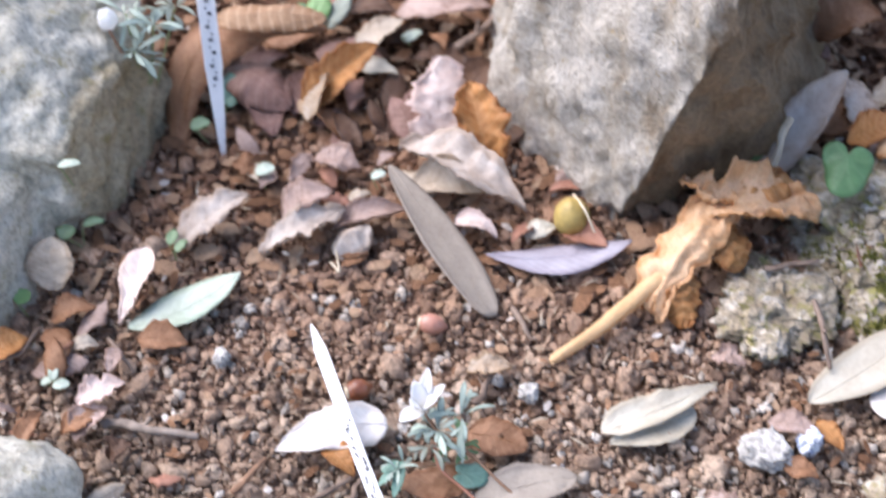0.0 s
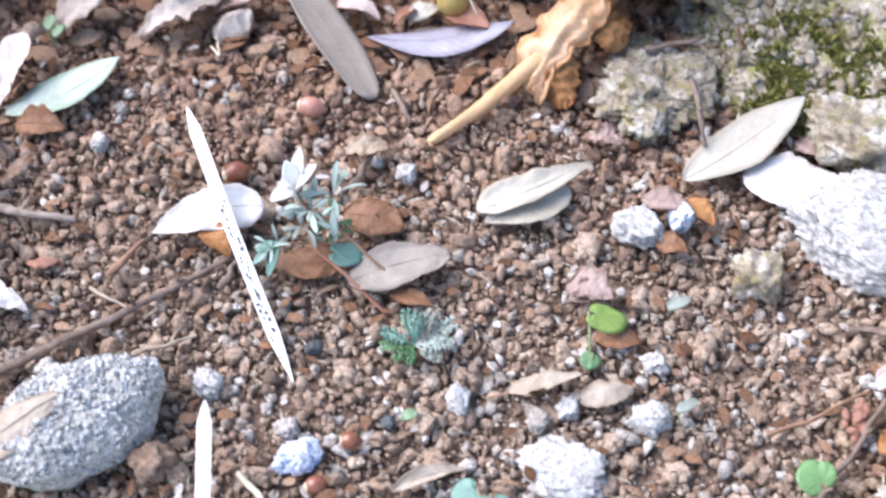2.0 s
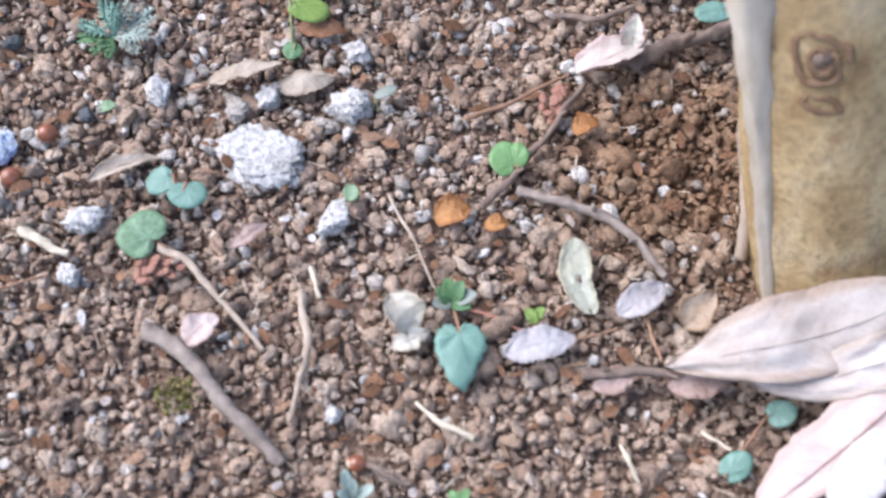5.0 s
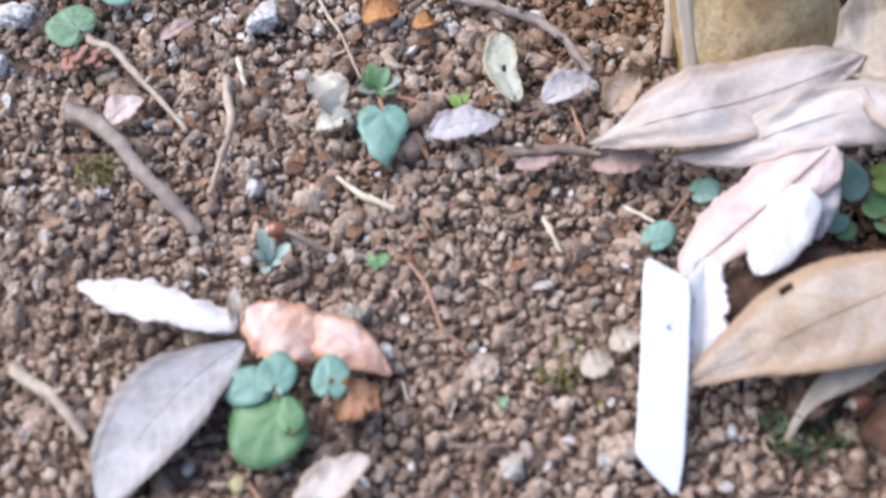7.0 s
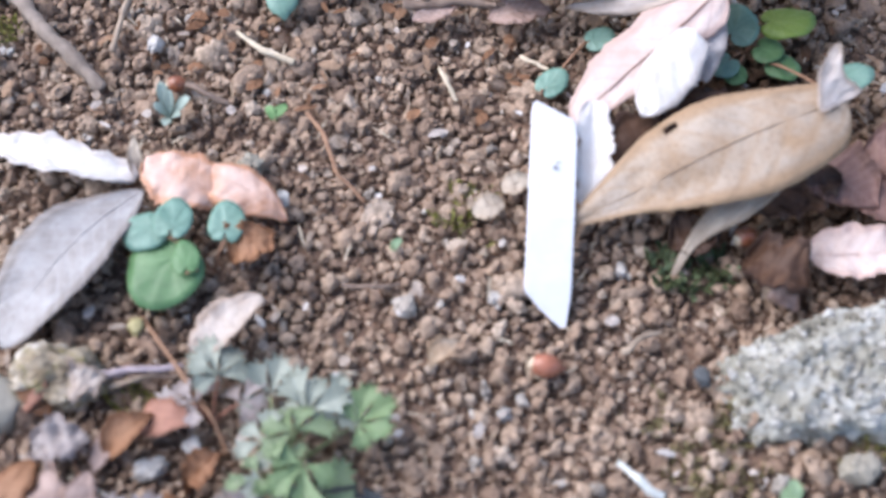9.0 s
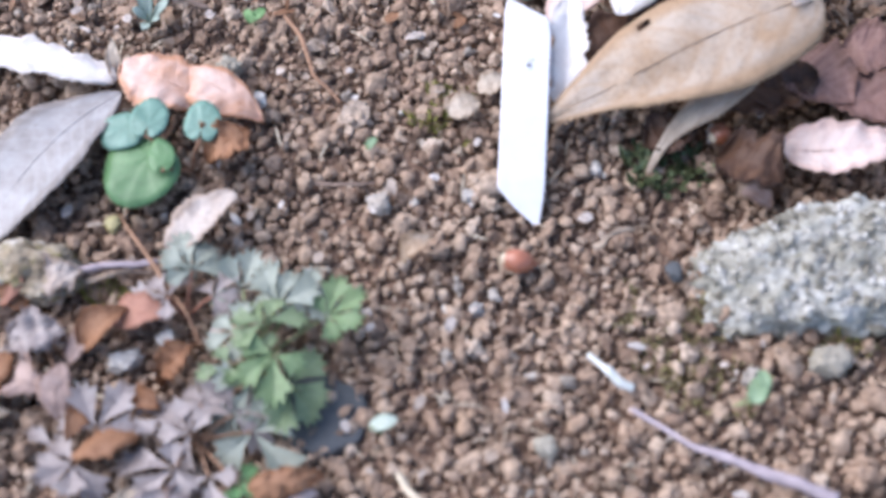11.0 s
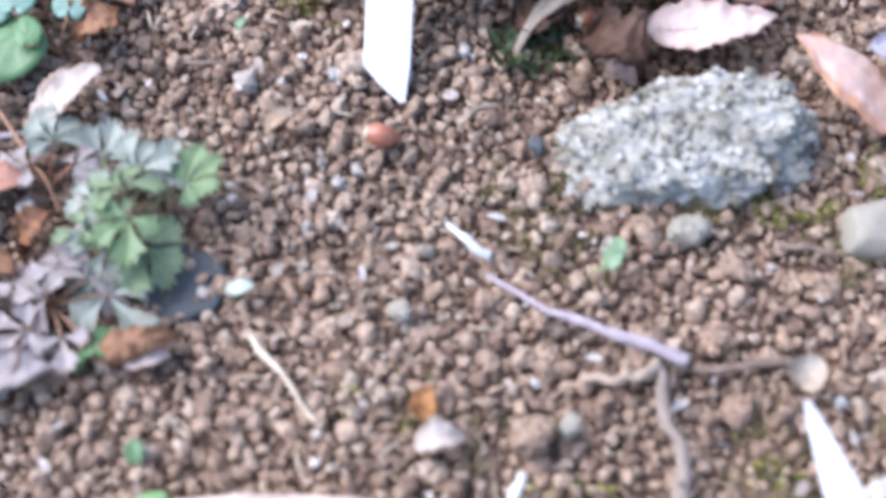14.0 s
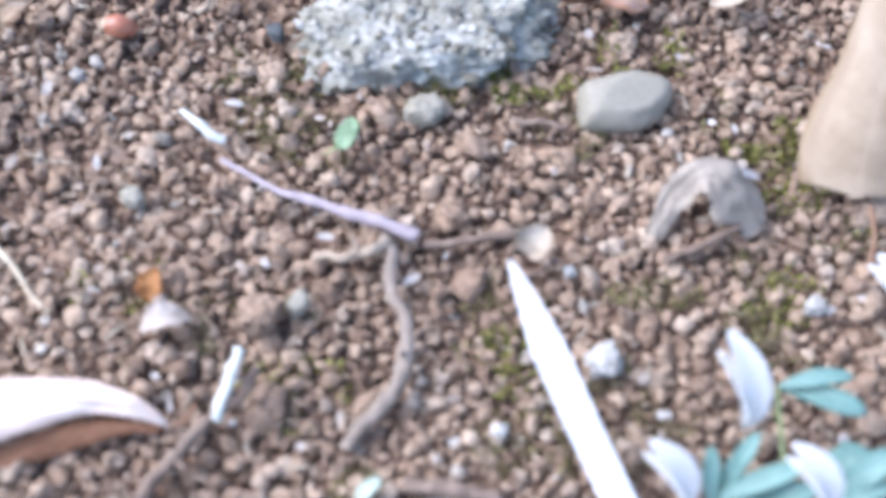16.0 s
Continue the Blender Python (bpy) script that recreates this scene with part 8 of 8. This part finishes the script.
    ("dark straw scraps on the soil", ((0.2154, -0.4479, 0.0020), (0.2291, -0.4501, 0.0040), (0.2412, -0.4478, 0.0020)), 0.0009, 0.0007, twig_mat, 0),
    ("pale flat straw on soil", ((0.2519, -0.5810, 0.0030), (0.2615, -0.5937, 0.0040), (0.2692, -0.6044, 0.0030), (0.2812, -0.6188, 0.0010)), 0.0014, 0.0010, straw_mat, 0),
    ("white tip of a pine needle", ((0.3297, -0.5305, 0.0030), (0.3372, -0.5387, 0.0050), (0.3473, -0.5453, 0.0010)), 0.0012, 0.0020, white_needle_mat, 0),
    ("long lilac-grey grass stalk", ((0.3459, -0.5539, 0.0020), (0.3695, -0.5711, 0.0050), (0.3948, -0.5822, 0.0060), (0.4240, -0.5936, 0.0040)), 0.0012, 0.0028, needle_mat, 0),
    ("grey forked twigs by the clump", ((0.1122, -0.4922, 0.0040), (0.1292, -0.4917, 0.0060), (0.1483, -0.4915, 0.0040)), 0.0012, 0.001, twig_mat, 1),
    ("pinkish brown stick on soil", ((0.1226, -0.6125, 0.0020), (0.1287, -0.6064, 0.0040), (0.1338, -0.5990, 0.0020)), 0.0016, 0.0013, stem_mat, 0),
    ("grey-brown root snaking over soil", ((0.4136, -0.5962, 0.0020), (0.4131, -0.6196, 0.0060), (0.4178, -0.6386, 0.0070), (0.4147, -0.6540, 0.0060), (0.4053, -0.6660, 0.0030), (0.3934, -0.6784, -0.0020)), 0.0024, 0.0030, grey_twig_mat, 1),
    ("pale knobbly root on soil", ((0.4116, -0.5943, 0.0060), (0.4046, -0.6003, 0.0060), (0.3935, -0.6026, 0.0050), (0.3827, -0.6001, 0.0010)), 0.0024, 0.0016, pale_twig_mat, 1),
    ("dark thin root on soil", ((0.4263, -0.5959, 0.0020), (0.4452, -0.5952, 0.0030), (0.4647, -0.5924, 0.0010)), 0.0016, 0.0018, twig_mat, 0),
    ("thin grey stalk by the cobble", ((0.4652, -0.5396, 0.0020), (0.4750, -0.5430, 0.0040), (0.4869, -0.5459, 0.0030)), 0.0014, 0.0012, twig_mat, 0),
    ("small bent husk stalk", ((0.4571, -0.6163, 0.0020), (0.4643, -0.6137, 0.0040), (0.4738, -0.6086, 0.0030)), 0.0011, 0.0009, twig_mat, 0),
    ("crooked brown twig rising from the soil", ((0.3162, -0.6991, 0.0000), (0.3295, -0.6828, 0.0040), (0.3420, -0.6696, 0.0080), (0.3568, -0.6608, 0.0120), (0.3628, -0.6502, 0.0140)), 0.0026, 0.0020, twig_mat, 2),
    ("whitish hollow stalk standing upright", ((0.3468, -0.6687, 0.0080), (0.3515, -0.6577, 0.0160), (0.3567, -0.6459, 0.0220)), 0.0020, 0.0022, white_needle_mat, 0),
    ("dark twig under the arched leaf", ((0.5199, -0.6077, 0.0020), (0.5342, -0.6044, 0.0060), (0.5499, -0.5982, 0.0100)), 0.0020, 0.0016, twig_mat, 0),
    ("mauve stalk among withered leaves", ((0.1120, -0.4916, 0.0060), (0.1298, -0.4900, 0.0080), (0.1501, -0.4876, 0.0060)), 0.0017, 0.0013, needle_mat, 0),
    ("tan stalk among withered leaves", ((0.1203, -0.4959, 0.0040), (0.1321, -0.4932, 0.0060), (0.1428, -0.4904, 0.0030)), 0.0014, 0.0011, pale_twig_mat, 0),
    ("pale thin stalk among withered leaves", ((0.1074, -0.5347, 0.0030), (0.1233, -0.5440, 0.0050), (0.1358, -0.5494, 0.0020)), 0.0011, 0.0008, straw_mat, 0),
    ("dark scrap of wood", ((0.4146, -0.6937, 0.0020), (0.4298, -0.6974, 0.0040), (0.4491, -0.7017, 0.0020)), 0.0026, 0.0030, twig_mat, 0),
):
    twig(text, pts, r0, r1, m, 0.6, knots=knots)


# ---- moss ----
def moss(name, label, at, spread, count, height, parent, surface=None, tone=None, seed=1):
    """A cushion of many short shoots."""
    rng = np.random.default_rng(seed)
    co, tri = [], []
    tree = BVHTree.FromPolygons([surface.matrix_world @ v.co for v in surface.data.vertices], [tuple(p.vertices) for p in surface.data.polygons]) if surface else None
    for _ in range(count):
        a, q = rng.uniform(0, 2 * math.pi), math.sqrt(rng.random())
        x, y = at[0] + spread[0] * q * math.cos(a), at[1] + spread[1] * q * math.sin(a)
        if noise.noise(Vector((x * 45, y * 45, seed))) < -0.12:
            continue
        z = soil_height(x, y) + 0.0045
        if tree:
            hit = tree.ray_cast(Vector((x, y, 1)), Vector((0, 0, -1)))
            if hit[0] is None:
                continue
            z = max(z, hit[0].z - 0.0004)
        h = height * rng.uniform(0.5, 1.3)
        lean = rng.normal(0, 0.5, 2) * h
        for _ in range(2):
            t = rng.uniform(0, math.pi)
            w = np.array((math.cos(t), math.sin(t), 0)) * h * 0.22
            n = len(co)
            p = np.array((x, y, z))
            tip = p + (lean[0], lean[1], h)
            co += [p - w * 0.5, p + w * 0.5, (p + tip) / 2 + w, tip, (p + tip) / 2 - w]
            tri += [(n, n + 1, n + 2, n + 4), (n + 4, n + 2, n + 3)]
    me = bpy.data.meshes.new(name)
    me.from_pydata([tuple(c) for c in co], [], tri)
    me.materials.append(tone or moss_mat)
    ob = tagged(new(name, me), label, kind="stuff")
    if parent:
        ob.parent = parent
        ob.matrix_parent_inverse = parent.matrix_world.inverted()
    return ob


moss("moss", "yellow-green moss cushion on the ledge", (0.2269, 0.0598, 0.0300), (0.045, 0.042), 7500, 0.0038, ledge, ledge, seed=2)
moss("moss", "thin green moss on the ledge", (0.2091, 0.0759, 0.0300), (0.06, 0.04), 2200, 0.003, ledge, ledge, seed=3)
moss("moss", "dull thin moss on the crumbly ledge side", (0.1290, 0.0327, 0.0100), (0.022, 0.03), 500, 0.0024, ledge, ledge, seed=4)
moss("moss", "green moss tuft under the tan leaf", (0.3718, -0.4382, 0.0000), (0.022, 0.015), 170, 0.0065, ground, seed=5, tone=moss_green_mat)
for n, (spot, rx, ry, count) in enumerate((((0.2755, -0.4106, 0.0000), 0.013, 0.018, 260), ((0.2650, -0.4065, 0.0000), 0.012, 0.014, 220), ((0.4638, -0.5209, 0.0000), 0.032, 0.010, 500), ((0.5237, -0.5056, 0.0000), 0.022, 0.014, 300), ((0.5773, -0.5648, 0.0000), 0.018, 0.024, 420),
                                           ((0.4519, -0.6465, 0.0000), 0.016, 0.016, 220), ((0.3746, -0.6545, 0.0000), 0.022, 0.018, 220), ((0.3115, -0.6079, 0.0000), 0.03, 0.012, 180), ((0.5604, -0.5533, 0.0000), 0.010, 0.008, 200), ((0.1295, -0.5041, 0.0000), 0.012, 0.012, 160), ((0.5679, -0.6256, 0.0000), 0.02, 0.012, 200), ((0.0524, -0.3104, 0.0000), 0.010, 0.010, 120))):
    moss("moss", "sparse yellow-green moss on the soil", spot, (rx, ry), count, 0.0032, ground, seed=20 + n)

own = random.Random(77)
for n in range(30):
    spot = (own.uniform(0.34, 0.62), own.uniform(-0.74, -0.50), 0)
    moss("moss", "thin olive moss film between soil granules", spot, (own.uniform(0.010, 0.024), own.uniform(0.008, 0.016)), own.randrange(120, 300), 0.0028, ground, seed=60 + n, tone=moss_olive_mat)


# ---- crumbs of litter ----
def litter(name, label, count, seed, material, long, wide, zone):
    rng = np.random.default_rng(seed)
    co, faces = [], []
    while len(faces) < count * 3:
        y = rng.uniform(*zone)
        left, right = view_band(y)
        x = rng.uniform(left, right)
        ln, w, a = long * rng.uniform(0.4, 1.4), wide * rng.uniform(0.5, 1.4), rng.uniform(0, 6.28)
        d, s = np.array((math.cos(a), math.sin(a), rng.uniform(-0.15, 0.15))), np.array((-math.sin(a), math.cos(a), rng.uniform(-0.3, 0.3)))
        p = np.array((x, y, soil_height(x, y) + rng.uniform(0.0058, 0.0098)))
        n = len(co)
        for k, (u, ww) in enumerate(((0, 0.5), (0.35, 1.0), (0.7, 0.85), (1.0, 0.2))):
            c = p + d * ln * (u - 0.5) + np.array((0, 0, 0.18 * ln * u * (1 - u) * 2))
            co += [c - s * w * ww / 2, c + s * w * ww / 2]
        faces += [(n + 2 * k, n + 2 * k + 1, n + 2 * k + 3, n + 2 * k + 2) for k in range(3)]
    me = bpy.data.meshes.new(name)
    me.from_pydata([tuple(c) for c in co], [], faces)
    me.shade_smooth()
    me.materials.append(material)
    ob = tagged(new(name, me), label, kind="stuff")
    ob.parent = ground
    return ob


litter("leaf_litter", "small crumbs of brown dead leaf", 1300, 31, litter_mat, 0.008, 0.0045, (-0.36, 0.36))
litter("leaf_litter", "large dark scraps of leaf in the upper bed", 1100, 34, litter_mat, 0.015, 0.008, (0.06, 0.36))
litter("straw_litter", "thin scraps of straw and fibre", 2000, 32, straw_litter_mat, 0.009, 0.0009, (-0.76, 0.36))
litter("pale_litter", "pale chips of leaf and bark", 520, 33, pale_litter_mat, 0.006, 0.0035, (-0.76, 0.36))



# ---- crust on the ledge ----
own = np.random.default_rng(71)
centre = ledge.matrix_world.translation
crumbs = [(centre.x + own.uniform(-0.13, 0.13), centre.y + own.uniform(-0.10, 0.10), 0.0012 + 0.0042 * own.random() ** 2.2) for _ in range(3600)]
crumbs = [c for c in crumbs if noise.noise(Vector((c[0] * 40, c[1] * 40, 0))) > -0.22]
heap("crust", "crumbs of tan and grey crust on the ledge", crumbs, small_shapes, crust_mat, 72, 0.2, ledge)

grains = [(-0.157 + own.uniform(-0.055, 0.055), -0.172 + own.uniform(-0.045, 0.045), 0.0011 + 0.0013 * own.random()) for _ in range(2600)]
heap("crust", "pale grey grains of the granular stone", grains, small_shapes, grain_mat_pale, 74, 0.3, granular_stone)
centre = grey_rock.matrix_world.translation
grains = [(centre.x + own.uniform(-0.07, 0.07), centre.y + own.uniform(-0.045, 0.045), 0.0008 + 0.0022 * own.random() ** 2) for _ in range(1500)]
heap("crust", "pale lichen grains on the grey rock", grains, small_shapes, lichen_mat, 73, 0.2, grey_rock)


# ---- soil lumps, last ----
broken = [b for n, b in enumerate(mid_brown) if n % 2 and (b[1] > -0.40 or n % 7 == 0)]
whole = [b for n, b in enumerate(mid_brown) if not (n % 2 and (b[1] > -0.40 or n % 7 == 0))]
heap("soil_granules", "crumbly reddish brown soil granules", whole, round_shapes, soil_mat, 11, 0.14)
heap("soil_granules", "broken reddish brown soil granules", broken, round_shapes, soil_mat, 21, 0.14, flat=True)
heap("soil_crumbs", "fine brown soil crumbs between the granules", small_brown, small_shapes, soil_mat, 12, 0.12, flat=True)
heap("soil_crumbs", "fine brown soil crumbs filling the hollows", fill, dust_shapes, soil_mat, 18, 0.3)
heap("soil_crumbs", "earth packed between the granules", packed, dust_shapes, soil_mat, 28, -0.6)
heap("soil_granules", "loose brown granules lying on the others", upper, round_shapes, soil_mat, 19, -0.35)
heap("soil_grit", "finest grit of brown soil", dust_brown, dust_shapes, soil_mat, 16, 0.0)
heap("pumice_granules", "off-white pumice granules mixed into the soil", mid_pale, round_shapes, pumice_mat, 13, 0.16)
heap("pumice_crumbs", "fine off-white pumice crumbs", small_pale, small_shapes, pumice_mat, 14, 0.15)
heap("pumice_grit", "finest off-white grit", dust_pale, dust_shapes, pumice_mat, 17, -0.1)
# coarser earth goes on round the bed
rng = np.random.default_rng(31)
around = []
for _ in range(24000):
    x, y = rng.normal(0.15, 0.75), rng.normal(-0.2, 0.75)
    left, right = view_band(min(max(y, -0.76), 0.36))
    if not (left < x < right and -0.76 < y < 0.37):
        around.append((x, y, 0.002 + 0.008 * rng.random() ** 2))
heap("soil_crumbs", "coarse earth round the bed", around, dust_shapes, soil_mat, 32, 0.2)
piece_meshes = []
for k, (co, tri) in enumerate(big_shapes[:6]):
    me = bpy.data.meshes.new("soil_clod")
    me.from_pydata([tuple(c) for c in co], [], [tuple(int(i) for i in t) for t in tri])
    me.materials.append(soil_piece_mat)
    piece_meshes.append(me)
rnd = random.Random(8)
for x, y, r in big[:300]:
    ob = new("soil_clod", piece_meshes[rnd.randrange(6)])
    ob.parent = ground
    ob.matrix_world = Matrix.LocRotScale((x, y, soil_height(x, y) + r * 0.35), Euler((rnd.uniform(0, 6), rnd.uniform(0, 6), rnd.uniform(0, 6))), (r * rnd.uniform(0.85, 1.2), r * rnd.uniform(0.85, 1.2), r))
heap("soil_clods", "larger crumbly clods of brown soil", big[300:], big_shapes, soil_mat, 15)
